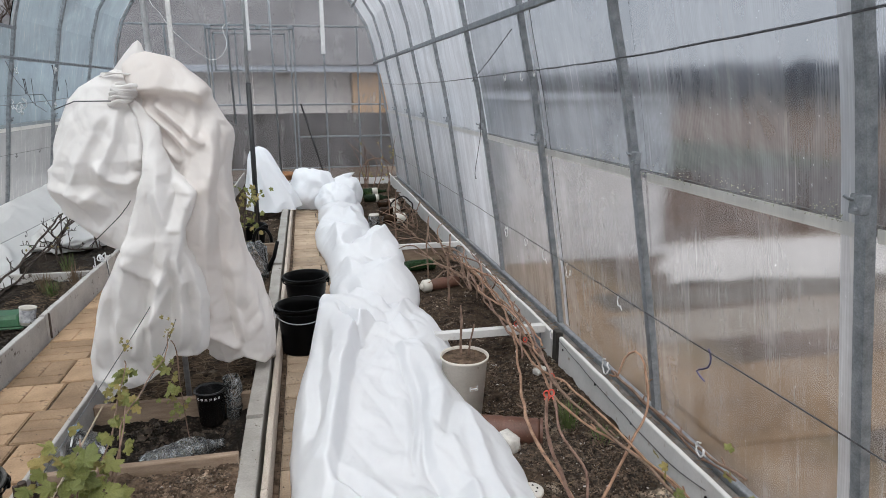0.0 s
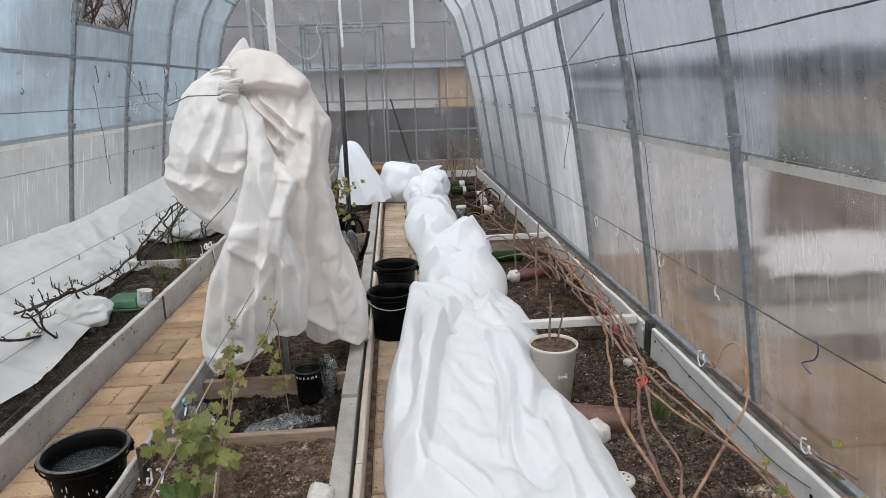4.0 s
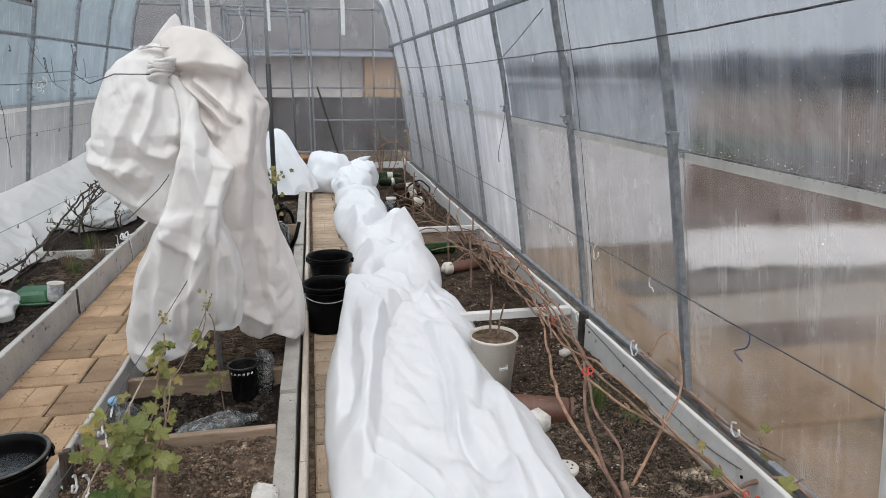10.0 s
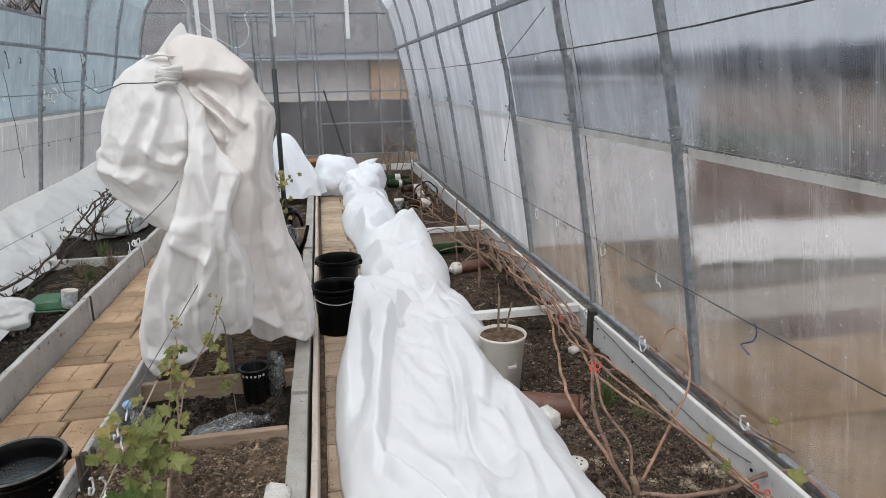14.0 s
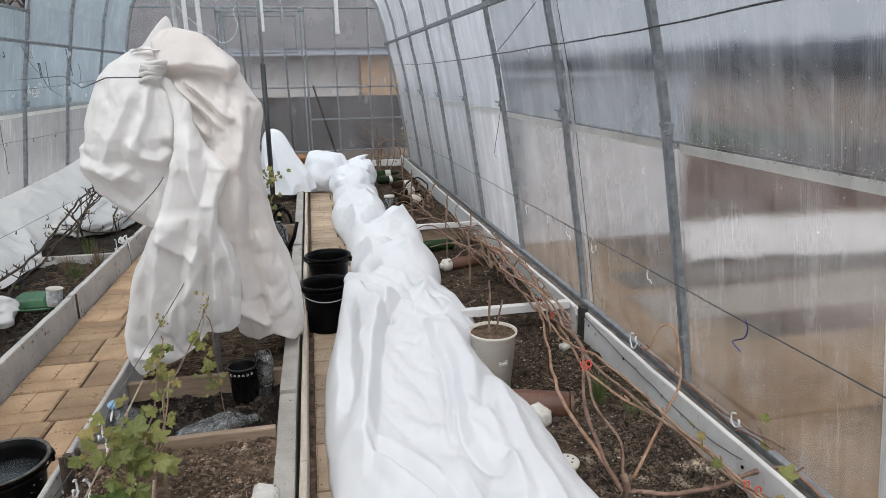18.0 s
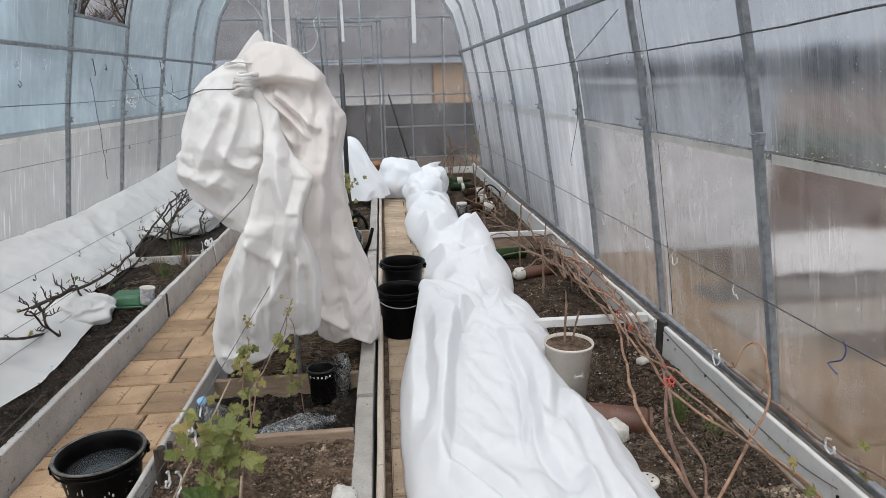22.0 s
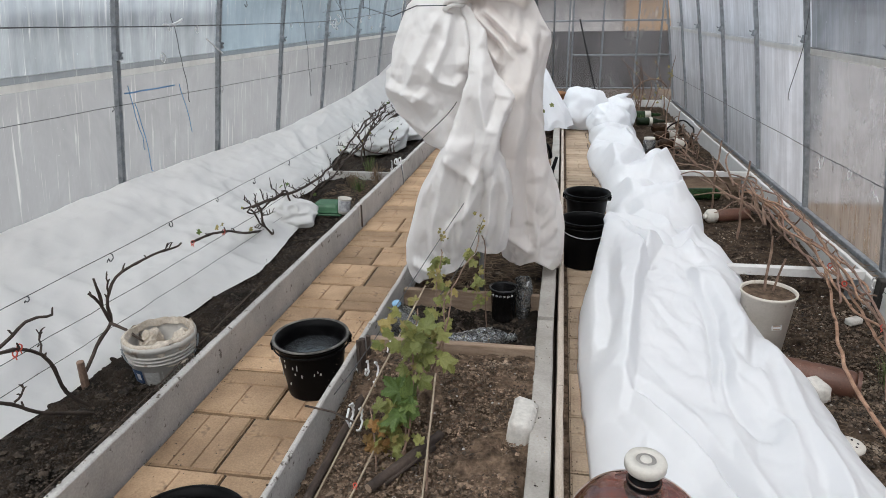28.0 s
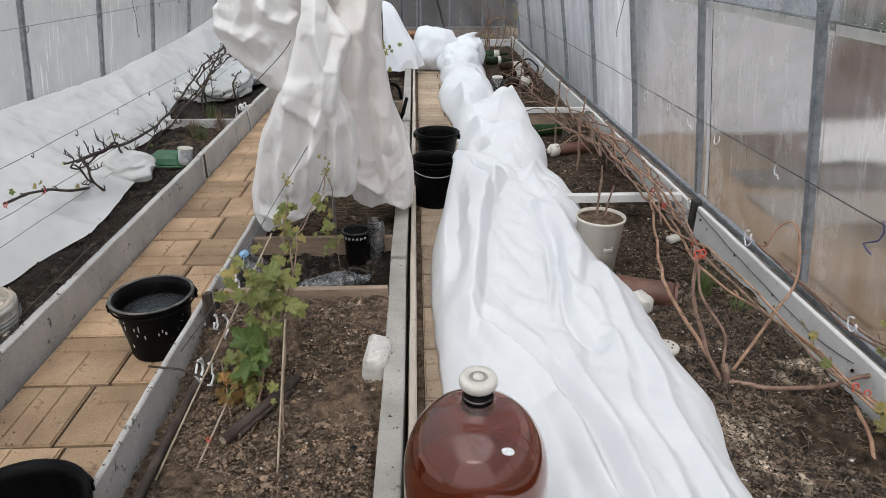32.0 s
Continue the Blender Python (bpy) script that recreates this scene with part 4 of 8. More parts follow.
# moss and grit caught along the near overlap of the east wall
rng = np.random.default_rng(14)
verts, faces = [], []
for k in range(420):
    y = 1.15 + 1.75 * rng.random() ** 1.3
    z = LAP_Z + 0.02 + 0.05 * rng.random() ** 2
    c, s = np.array((XC + wall_at(z) - 0.008, y, z)), rng.uniform(0.0012, 0.0042)
    d = rng.uniform(-1, 1, (4, 3)) * s
    faces += [tuple(len(verts) + i for i in f) for f in ((0, 1, 2), (0, 2, 3), (0, 3, 1), (1, 3, 2))]
    verts += [tuple(c + q) for q in d]
me = bpy.data.meshes.new("lap_grit")
me.from_pydata(verts, [], faces)
me.materials.append(surface("pale_moss", (0.3, 0.32, 0.22), (0.6, 0.6, 0.5), 40, 0.9, bump=0, island=0.4))
tagged(new("lap_grit", me), "pale moss and grit caught on the wall overlap", "grit", kind="stuff")

# ---- fleece: the tied-up cover, the long sheet on the path, the sheet over the west bed ----
def ridge(x):
    return 1 - abs(math.sin(x))


def crumple(p, scale, seed=0.0):
    """Sharp creases between soft facets, 0 to 1."""
    return 1 - min(1.0, 2.2 * abs(noise.noise((p[0] * scale + seed, p[1] * scale, p[2] * scale))))


def creases(x, y, z):
    """Flat facets of cloth between sharp valleys, 0 to 0.5."""
    d = noise.voronoi((x, y, z))[0]
    return min(0.5, d[1] - d[0])


def grid_mesh(rows, closed=False):
    verts = [tuple(v) for r in rows for v in r]
    w, faces = len(rows[0]), []
    for i in range(len(rows) - 1):
        for j in range(w if closed else w - 1):
            k = (j + 1) % w
            faces.append((i * w + j, i * w + k, (i + 1) * w + k, (i + 1) * w + j))
    me = bpy.data.meshes.new("cloth")
    me.from_pydata(verts, [], faces)
    me.shade_smooth()
    return me


def cloth_part(name, me, material, parent, label=""):
    me.name = name
    me.materials.append(material)
    ob = new(name, me)
    ob.parent = parent
    return tagged(ob, label) if label else ob


KNOT = Vector((-0.43, 2.46, 1.28))
# the camera's eye, from which the cover's outlines are fitted
VIEW_EYE = Vector((0.07, -0.02, 1.228))


def along_sight(x, z, y):
    """An outline drawn at y = 2.5, slid along the camera's sight lines to depth y to fit its view."""
    s = (y - VIEW_EYE.y) / (2.5 - VIEW_EYE.y)
    return VIEW_EYE.x + (x - VIEW_EYE.x) * s, VIEW_EYE.z + (z - VIEW_EYE.z) * s


def gap_to(px, py, line):
    """Signed distance of plane points to a line through points, negative on its left, and how far along it they lie, 0 to 1."""
    best, side, along = np.full(px.shape, 9.0), np.ones(px.shape), np.zeros(px.shape)
    runs = [math.hypot(b[0] - a[0], b[1] - a[1]) for a, b in zip(line, line[1:])]
    done = 0.0
    for ((ax, ay), (bx, by)), run in zip(zip(line, line[1:]), runs):
        dx, dy = bx - ax, by - ay
        t = np.clip(((px - ax) * dx + (py - ay) * dy) / (run * run), 0, 1)
        gx, gy = px - ax - t * dx, py - ay - t * dy
        d = np.hypot(gx, gy)
        side = np.where(d < best, np.sign(dx * gy - dy * gx), side)
        along = np.where(d < best, (done + t * run) / sum(runs), along)
        best = np.minimum(best, d)
        done += run
    return -best * side, along


def fold(px, py, line, tall, left, right, crisp=1.5):
    """A fold of cloth along a line that dies out at its ends: its height, and how far it spreads to each side."""
    d, s = gap_to(px, py, line)
    ends = np.clip(np.minimum(s / 0.2, (1 - s) / 0.2), 0, 1)
    return tall * ends * (2 - ends) * np.clip(1 - (np.hypot(d, 0.005) - 0.005) / np.where(d < 0, left, right), 0, 1) ** crisp


def drape(left, right, hem, mid, depth, folds, rows=150, cols=280, seed=1.0, soft=0.012, fine=1.0):
    """A hanging bag of cloth. left, right: outlines as (z, x); hem: (x, z); mid: (z, y) of its middle; folds: lines as (x, z), height and spread to each side."""
    lz, lx = zip(*left[::-1])
    rz, rx = zip(*right[::-1])
    hx, hz = zip(*hem)
    mz, my = zip(*mid[::-1])
    top, low = min(left[0][0], right[0][0]), min(hz)
    a = np.linspace(0, 2 * math.pi, cols, endpoint=False)[None, :]
    t = np.linspace(0, 1, rows)[:, None]
    z = top + (low - top) * t + 0 * a
    for k in range(2):
        xl, xr = np.interp(z, lz, lx), np.interp(z, rz, rx)
        hw = np.maximum(0.004, (xr - xl) / 2)
        x = (xl + xr) / 2 + hw * np.cos(a)
        if k == 0:
            z = top + (np.interp(x, hx, hz) - top) * t
    yc = np.interp(z, mz, my)
    d = depth * np.minimum(1, 0.25 + 1.6 * t) * np.minimum(1, hw / 0.1)
    h = sum(fold(x, z, *f) for f in folds) * (np.sin(a) < 0.2)
    out = []
    for i in range(rows):
        ring = []
        for j in range(cols):
            ca, sa = math.cos(a[0, j]), math.sin(a[0, j])
            px, pz = along_sight(x[i, j], z[i, j], yc[i, j])
            p = Vector((px, yc[i, j] + d[i, j] * sa, pz))
            o = Vector((d[i, j] * ca, hw[i, j] * sa * 1.4, 0)).normalized()
            grow = min(1.0, (p - KNOT).length / 0.25)
            w = soft * grow * noise.noise((p.x * 5 + seed, p.y * 4, p.z * 1.3))
            w += fine * grow * (0.017 * (crumple((p.x * 2 + 0.15 * p.z, p.y * 1.2, 0.3 * p.z), 3.3, seed) - 0.4) + 0.009 * (crumple((p.x * 2 - 0.3 * p.z, p.y * 1.2, 0.35 * p.z), 7.5, seed + 9) - 0.4) + 0.005 * (crumple((p.x + 0.6 * p.z, p.y, 0.8 * p.z), 9, seed + 4) - 0.4) + 0.0012 * crumple((p.x, p.y, p.z), 24, seed))
            bend = 0.05 * noise.noise((p.x * 6, p.y * 6, p.z * 6))
            w += fine * grow * (0.024 * creases(9 * p.x + 2.5 * p.z + 6 * bend + seed, 6 * p.y, 2.6 * p.z + 12 * bend) + 0.016 * creases(17 * p.x - 5 * p.z + seed, 12 * p.y + 12 * bend, 7 * p.z + 12 * bend))
            ring.append(p + o * (float(h[i, j]) + w) * (1 - 0.7 * abs(ca) ** 6))
        out.append(ring)
    c = sum(out[0], Vector()) / cols
    out.insert(0, [c + Vector((0, 0, 0.01))] * cols)
    # turn the hem inwards a little
    out.append([v + Vector((0, 0.012 if v.y < mid[-1][1] else -0.012, 0.006)) for v in out[-1]])
    return grid_mesh(out, True)


cover = thing("plant_cover", (0, 0, 0), "greyed white fleece sheet bunched and knotted over a post", "fleece cover")
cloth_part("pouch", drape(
    [(1.37, -0.45), (1.35, -0.49), (1.34, -0.52), (1.3, -0.58), (1.26, -0.62), (1.19, -0.65), (1.11, -0.68), (1.04, -0.69), (1.02, -0.71), (0.96, -0.71), (0.91, -0.69), (0.86, -0.65), (0.8, -0.59), (0.75, -0.53), (0.7, -0.46)],
    [(1.37, -0.41), (1.28, -0.36), (1.1, -0.3), (0.9, -0.3), (0.7, -0.36)],
    [(-0.75, 0.72), (-0.3, 0.69)], [(1.4, 2.5), (1.0, 2.53), (0.7, 2.58)], 0.21,
    [([(-0.47, 1.24), (-0.52, 1.11), (-0.55, 1.03), (-0.58, 0.97), (-0.6, 0.94)], 0.042, 0.035, 0.06),
     ([(-0.44, 1.23), (-0.45, 1.13), (-0.48, 1.05), (-0.5, 0.98)], 0.036, 0.02, 0.04),
     ([(-0.4, 1.22), (-0.385, 1.11), (-0.39, 1.03)], 0.036, 0.025, 0.02),
     ([(-0.49, 1.28), (-0.57, 1.19), (-0.62, 1.08), (-0.65, 1.0)], 0.022, 0.09, 0.03, 1.2),
     ([(-0.7, 0.985), (-0.62, 0.955), (-0.54, 0.95), (-0.47, 0.9)], 0.033, 0.03, 0.09, 1.2),
     ([(-0.66, 0.9), (-0.56, 0.84), (-0.48, 0.8)], 0.02, 0.03, 0.03),
     ([(-0.5, 1.06), (-0.47, 1.0), (-0.42, 0.98), (-0.38, 1.02)], 0.034, 0.022, 0.03),
     ([(-0.59, 0.96), (-0.55, 0.92), (-0.5, 0.97)], 0.026, 0.025, 0.02)],
    seed=1.3, soft=0.008, fine=0.75), OLDFLEECE, cover, "billowing pouch of fleece")
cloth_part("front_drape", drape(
    [(1.25, -0.43), (1.2, -0.405), (1.09, -0.385), (0.97, -0.4), (0.88, -0.42), (0.77, -0.455), (0.7, -0.515), (0.62, -0.55), (0.55, -0.59), (0.46, -0.62), (0.39, -0.64), (0.29, -0.665), (0.22, -0.667), (0.17, -0.655), (0.12, -0.63)],
    [(1.25, -0.39), (1.2, -0.36), (1.17, -0.33), (1.09, -0.325), (0.99, -0.28), (0.93, -0.235), (0.88, -0.235), (0.79, -0.265), (0.72, -0.26), (0.66, -0.245), (0.58, -0.225), (0.49, -0.215), (0.4, -0.225), (0.3, -0.24), (0.1, -0.24)],
    [(-0.7, 0.16), (-0.63, 0.135), (-0.6, 0.13), (-0.56, 0.16), (-0.5, 0.19), (-0.43, 0.21), (-0.38, 0.25), (-0.34, 0.3), (-0.31, 0.29), (-0.27, 0.28), (-0.22, 0.3)],
    [(1.3, 2.42), (1.0, 2.345), (0.6, 2.375), (0.1, 2.46)], 0.1,
    [([(-0.355, 1.18), (-0.375, 0.97), (-0.405, 0.84), (-0.43, 0.71), (-0.47, 0.59), (-0.51, 0.43), (-0.53, 0.25)], 0.056, 0.07, 0.035),
     ([(-0.34, 1.1), (-0.335, 0.97), (-0.325, 0.81), (-0.345, 0.66), (-0.385, 0.54), (-0.41, 0.38), (-0.42, 0.26)], 0.062, 0.05, 0.03),
     ([(-0.29, 1.0), (-0.255, 0.92), (-0.3, 0.8), (-0.31, 0.7), (-0.3, 0.6), (-0.31, 0.45), (-0.33, 0.32)], 0.062, 0.045, 0.025),
     ([(-0.29, 0.72), (-0.265, 0.62), (-0.25, 0.52), (-0.26, 0.4), (-0.27, 0.3)], 0.050, 0.03, 0.02),
     ([(-0.4, 0.78), (-0.47, 0.68), (-0.54, 0.55), (-0.59, 0.42), (-0.61, 0.28)], 0.044, 0.05, 0.04),
     ([(-0.33, 0.6), (-0.39, 0.49), (-0.45, 0.42), (-0.47, 0.3)], 0.031, 0.03, 0.02),
     ([(-0.45, 0.72), (-0.41, 0.64), (-0.35, 0.6)], 0.022, 0.03, 0.02),
     ([(-0.62, 0.24), (-0.55, 0.21), (-0.48, 0.24)], 0.019, 0.03, 0.03)],
    seed=2.1, fine=1.0), OLDFLEECE, cover, "pleated fleece hanging from the knot")
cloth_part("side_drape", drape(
    [(1.415, -0.4), (1.38, -0.43), (1.25, -0.43), (1.0, -0.36), (0.8, -0.31), (0.6, -0.28), (0.4, -0.26), (0.25, -0.24)],
    [(1.415, -0.32), (1.41, -0.29), (1.39, -0.255), (1.32, -0.19), (1.29, -0.165), (1.21, -0.12), (1.15, -0.08), (1.12, -0.08), (1.01, -0.105), (0.94, -0.11), (0.86, -0.11), (0.77, -0.09), (0.7, -0.08), (0.63, -0.06), (0.57, -0.03), (0.48, -0.01), (0.41, 0.005), (0.31, 0.01), (0.2, 0.005)],
    [(-0.3, 0.32), (-0.2, 0.29), (-0.15, 0.27), (-0.1, 0.3), (-0.07, 0.28), (-0.04, 0.25), (0.0, 0.25), (0.02, 0.28)],
    [(1.42, 2.52), (1.2, 2.52), (0.9, 2.56), (0.6, 2.64), (0.3, 2.74), (0.2, 2.76)], 0.16,
    [([(-0.41, 1.27), (-0.36, 1.29), (-0.29, 1.295), (-0.21, 1.28), (-0.17, 1.25)], 0.069, 0.14, 0.016, 1.0),
     ([(-0.38, 1.24), (-0.33, 1.17), (-0.28, 1.09), (-0.24, 1.04)], 0.050, 0.02, 0.016),
     ([(-0.36, 1.25), (-0.31, 1.19), (-0.25, 1.13), (-0.21, 1.07)], 0.050, 0.018, 0.016),
     ([(-0.33, 1.25), (-0.28, 1.21), (-0.23, 1.16), (-0.18, 1.1)], 0.050, 0.02, 0.018),
     ([(-0.15, 1.2), (-0.17, 1.05), (-0.19, 0.95), (-0.19, 0.8), (-0.185, 0.66), (-0.17, 0.5), (-0.15, 0.36)], 0.088, 0.03, 0.07, 1.2),
     ([(-0.23, 1.02), (-0.235, 0.9), (-0.225, 0.78), (-0.215, 0.65), (-0.215, 0.5)], 0.044, 0.025, 0.018),
     ([(-0.12, 1.12), (-0.135, 1.0), (-0.13, 0.85), (-0.11, 0.7), (-0.07, 0.55), (-0.04, 0.4), (-0.03, 0.28)], 0.037, 0.03, 0.04),
     ([(-0.2, 0.48), (-0.16, 0.4), (-0.11, 0.33)], 0.050, 0.025, 0.02),
     ([(-0.15, 0.72), (-0.12, 0.6), (-0.11, 0.48), (-0.09, 0.36)], 0.031, 0.03, 0.025)],
    seed=3.7, fine=1.3), BEIGEFLEECE, cover, "fleece falling to the board, toned beige for its lesser light")


def flap(pts, width, seed):
    """A stiff pointed fold of cloth along a line."""
    rows = []
    for k, (p, w) in enumerate(zip(pts, width)):
        p = Vector(p)
        ring = []
        for j in range(16):
            a = 2 * math.pi * j / 16
            ring.append(p + Vector((w * math.cos(a), 0.35 * w * math.sin(a), 0)) * (1 + 0.35 * noise.noise((a, k * 0.5, seed))))
        rows.append(ring)
    return grid_mesh(rows, True)


cloth_part("peak", flap([(-0.4, 2.5, 1.3), (-0.405, 2.5, 1.36), (-0.39, 2.5, 1.41), (-0.378, 2.5, 1.45), (-0.376, 2.5, 1.462)], [0.08, 0.06, 0.035, 0.014, 0.001], 1), OLDFLEECE, cover, "pointed tip of fleece")
cloth_part("tuck", flap([(-0.5, 2.45, 1.335), (-0.46, 2.44, 1.35), (-0.4, 2.44, 1.345), (-0.34, 2.46, 1.33)], [0.004, 0.03, 0.035, 0.01], 4), OLDFLEECE, cover, "fold turned over the knot")
for k in range(6):
    z = 1.252 + 0.011 * k
    pts = [(KNOT.x + 0.036 * math.cos(a) + 0.004 * k, 2.41 + 0.042 * math.sin(a), z + 0.007 * math.cos(a + k) + 0.003 * math.sin(3 * a + k)) for a in (2 * math.pi * j / 24 for j in range(25))]
    part("knot_turn", tube(pts, [0.008 + 0.002 * math.sin(j + k) for j in range(25)], 8), OLDFLEECE, cover, "twisted band of the knot", smooth=True)


# the long sheet on the narrow path
STRIP = [(-0.4, 0.16, 0.88, 0.17, 0), (0.4, 0.14, 0.86, 0.17, 0), (1.0, 0.11, 0.845, 0.17, 0), (1.2, 0.1, 0.85, 0.17, 0), (1.42, 0.095, 0.905, 0.16, 0), (1.55, 0.09, 0.885, 0.17, 0), (1.75, 0.08, 0.865, 0.17, 0), (2.0, 0.07, 0.875, 0.17, 0), (2.17, 0.072, 0.845, 0.18, 0), (2.3, 0.076, 0.795, 0.19, 0),
         (2.5, 0.09, 0.82, 0.19, 0), (2.75, 0.14, 0.86, 0.2, 0.06), (2.98, 0.2, 0.87, 0.21, 0.24), (3.2, 0.22, 0.86, 0.22, 0.22), (3.37, 0.25, 0.825, 0.2, 0.08), (3.5, 0.27, 0.77, 0.18, 0.03), (3.74, 0.28, 0.84, 0.27, 0), (4.05, 0.29, 0.88, 0.26, 0),
         (4.2, 0.3, 0.78, 0.17, 0), (4.5, 0.3, 0.87, 0.29, 0), (4.74, 0.29, 0.9, 0.3, 0), (5.1, 0.25, 0.92, 0.28, 0), (5.3, 0.23, 0.71, 0.2, 0), (5.7, 0.22, 0.74, 0.22, 0), (6.15, 0.28, 0.76, 0.22, 0), (6.5, 0.27, 0.74, 0.22, 0), (7.1, 0.28, 0.78, 0.2, 0)]
# lines as (x, y), height, spread to the left and right, crispness
STRIP_FOLDS = [
    ([(0.46, 3.0), (0.31, 2.55), (0.26, 2.2), (0.24, 1.98), (0.2, 1.76), (0.17, 1.6)], 0.13, 0.03, 0.36, 0.9),
    ([(0.2, 2.85), (0.185, 2.5), (0.18, 2.2), (0.165, 1.9)], -0.1, 0.04, 0.05, 1.0),
    ([(0.57, 2.7), (0.56, 2.3), (0.545, 2.05), (0.515, 1.85), (0.47, 1.65)], 0.06, 0.25, 0.025, 1.0),
    ([(0.1, 2.9), (0.11, 2.4), (0.105, 2.0), (0.11, 1.6)], 0.03, 0.04, 0.04),
    ([(0.12, 1.85), (0.26, 1.61), (0.33, 1.5), (0.37, 1.38), (0.4, 1.22), (0.47, 0.7), (0.5, 0.2)], 0.06, 0.13, 0.045),
    ([(0.18, 1.8), (0.3, 1.62), (0.36, 1.5), (0.4, 1.38), (0.44, 1.2), (0.5, 0.8)], -0.07, 0.03, 0.06),
    ([(0.57, 2.5), (0.56, 2.2), (0.525, 1.85), (0.5, 1.7), (0.535, 1.58), (0.58, 1.5)], -0.05, 0.03, 0.06),
    ([(0.64, 2.75), (0.65, 2.4), (0.63, 2.0), (0.62, 1.75), (0.64, 1.6)], 0.04, 0.08, 0.1),
    ([(0.44, 1.62), (0.47, 1.45), (0.49, 1.25), (0.52, 0.8)], 0.03, 0.07, 0.05),
    ([(0.6, 1.66), (0.635, 1.6), (0.61, 1.44), (0.59, 1.27), (0.6, 0.8)], 0.05, 0.05, 0.09),
    ([(0.72, 2.15), (0.74, 1.9), (0.71, 1.6), (0.7, 1.3), (0.71, 0.8)], 0.045, 0.05, 0.06),
    ([(0.78, 2.26), (0.7, 2.2), (0.64, 2.0), (0.61, 1.85)], -0.045, 0.05, 0.03),
    ([(0.24, 3.2), (0.36, 3.12), (0.45, 2.98), (0.55, 2.98), (0.7, 3.1)], -0.07, 0.07, 0.05),
    ([(0.3, 3.05), (0.36, 2.85), (0.4, 2.65)], -0.06, 0.03, 0.03),
    ([(0.82, 3.5), (0.66, 3.5), (0.52, 3.42), (0.42, 3.5), (0.34, 3.75)], -0.09, 0.08, 0.06),
    ([(0.75, 3.3), (0.66, 3.2), (0.6, 3.0), (0.6, 2.8)], 0.06, 0.06, 0.07),
    ([(0.42, 3.4), (0.5, 3.25), (0.54, 3.1)], 0.06, 0.06, 0.06),
    ([(0.83, 4.22), (0.68, 4.18), (0.56, 4.0), (0.46, 3.95)], -0.1, 0.08, 0.06),
    ([(0.76, 3.95), (0.68, 3.8), (0.6, 3.7)], 0.06, 0.08, 0.08),
    ([(0.38, 4.3), (0.42, 4.0), (0.4, 3.75)], 0.06, 0.07, 0.07),
    ([(0.75, 5.3), (0.6, 5.1), (0.5, 4.8), (0.48, 4.5)], -0.09, 0.08, 0.06),
    ([(0.8, 5.0), (0.72, 4.75), (0.62, 4.5), (0.56, 4.3)], 0.07, 0.08, 0.09),
    ([(0.34, 5.2), (0.4, 4.9), (0.38, 4.6)], 0.06, 0.07, 0.06),
    ([(0.3, 5.9), (0.45, 5.7), (0.55, 5.4)], -0.07, 0.07, 0.06),
    ([(0.62, 6.2), (0.56, 5.9), (0.6, 5.6)], 0.06, 0.07, 0.07),
    ([(0.72, 6.3), (0.55, 6.4), (0.42, 6.2)], -0.07, 0.06, 0.06)]


def strip_mesh():
    col = list(zip(*STRIP))
    ys = np.concatenate((np.arange(-0.4, 0.7, 0.03), np.arange(0.7, 4.2, 0.0125), np.arange(4.2, 7.1, 0.02)))
    u = np.linspace(0, 1, 150)
    xl, xr, h, lift = (np.interp(ys, col[0], col[k]) for k in (1, 2, 3, 4))
    wob = lambda f, sd: np.array([noise.noise((y * f, sd, 0)) for y in ys])
    xl, xr = xl + 0.01 * wob(3, 1) + 0.005 * wob(11, 1), xr + 0.01 * wob(2.4, 5) + 0.008 * wob(9, 5)
    x = xl[:, None] + (xr - xl)[:, None] * u[None, :]
    y = ys[:, None] + 0 * x
    hump = (1 - np.abs(2 * u - 1) ** 3.0) ** 0.7
    warp = np.array([[noise.noise((x[i, j] * 3.5, ys[i] * 2.5, 6)) for j in range(150)] for i in range(len(ys))])
    z = h[:, None] * 0.8 * hump[None] + lift[:, None] * np.exp(-u / 0.22)[None]
    for f in STRIP_FOLDS:
        z = z + hump[None] * fold(x + 0.03 * warp, y + 0.05 * warp, *f)
    rows = []
    for i, yy in enumerate(ys):
        far = min(1, max(0, (yy - 2.6) / 1.2))
        row = []
        for j in range(150):
            xx, hp = x[i, j], hump[j]
            zz = z[i, j] + 0.035 * hp * noise.noise((xx * 3.2, yy * 1.4, 5)) + 0.035 * far * hp * noise.noise((xx * 3.5, yy * 2.6, 8))
            zz += (0.012 + 0.004 * far) * hp * (crumple((xx * 1.1 + 0.35 * yy, yy * 0.55 - 0.2 * xx, 0), 2.7, 2) - 0.45)
            zz += 0.005 * hp * (crumple((xx - 0.3 * yy, yy * 0.5, 0), 6.5, 7) - 0.4) + 0.002 * hp * crumple((xx, yy * 0.7, 0), 13, 3)
            bend = 0.05 * noise.noise((xx * 6, yy * 6, 2))
            zz += hp * (1 - 0.6 * far) * (0.026 * creases(7 * xx + 2.2 * yy + 8 * bend, 2.2 * yy + 10 * bend, 3) + 0.008 * creases(15 * xx - 5 * yy, 6 * yy + 14 * bend, 9))
            zz = max(zz, 0.075 * min(1, hp * 1.5))
            base = 0.004 if xx < 0.5 else 0.004 - 0.03 * min(1, (xx - 0.5) / 0.1)
            row.append((xx + 0.02 * noise.noise((xx * 6, yy * 4, 5)) * hp, yy, max(base + 0.012 * hp, zz + base)))
        rows.append([(row[0][0] + 0.006, yy, row[0][2] - 0.003)] + row + [(row[-1][0] - 0.006, yy, row[-1][2] - 0.003)])
    return grid_mesh(rows)


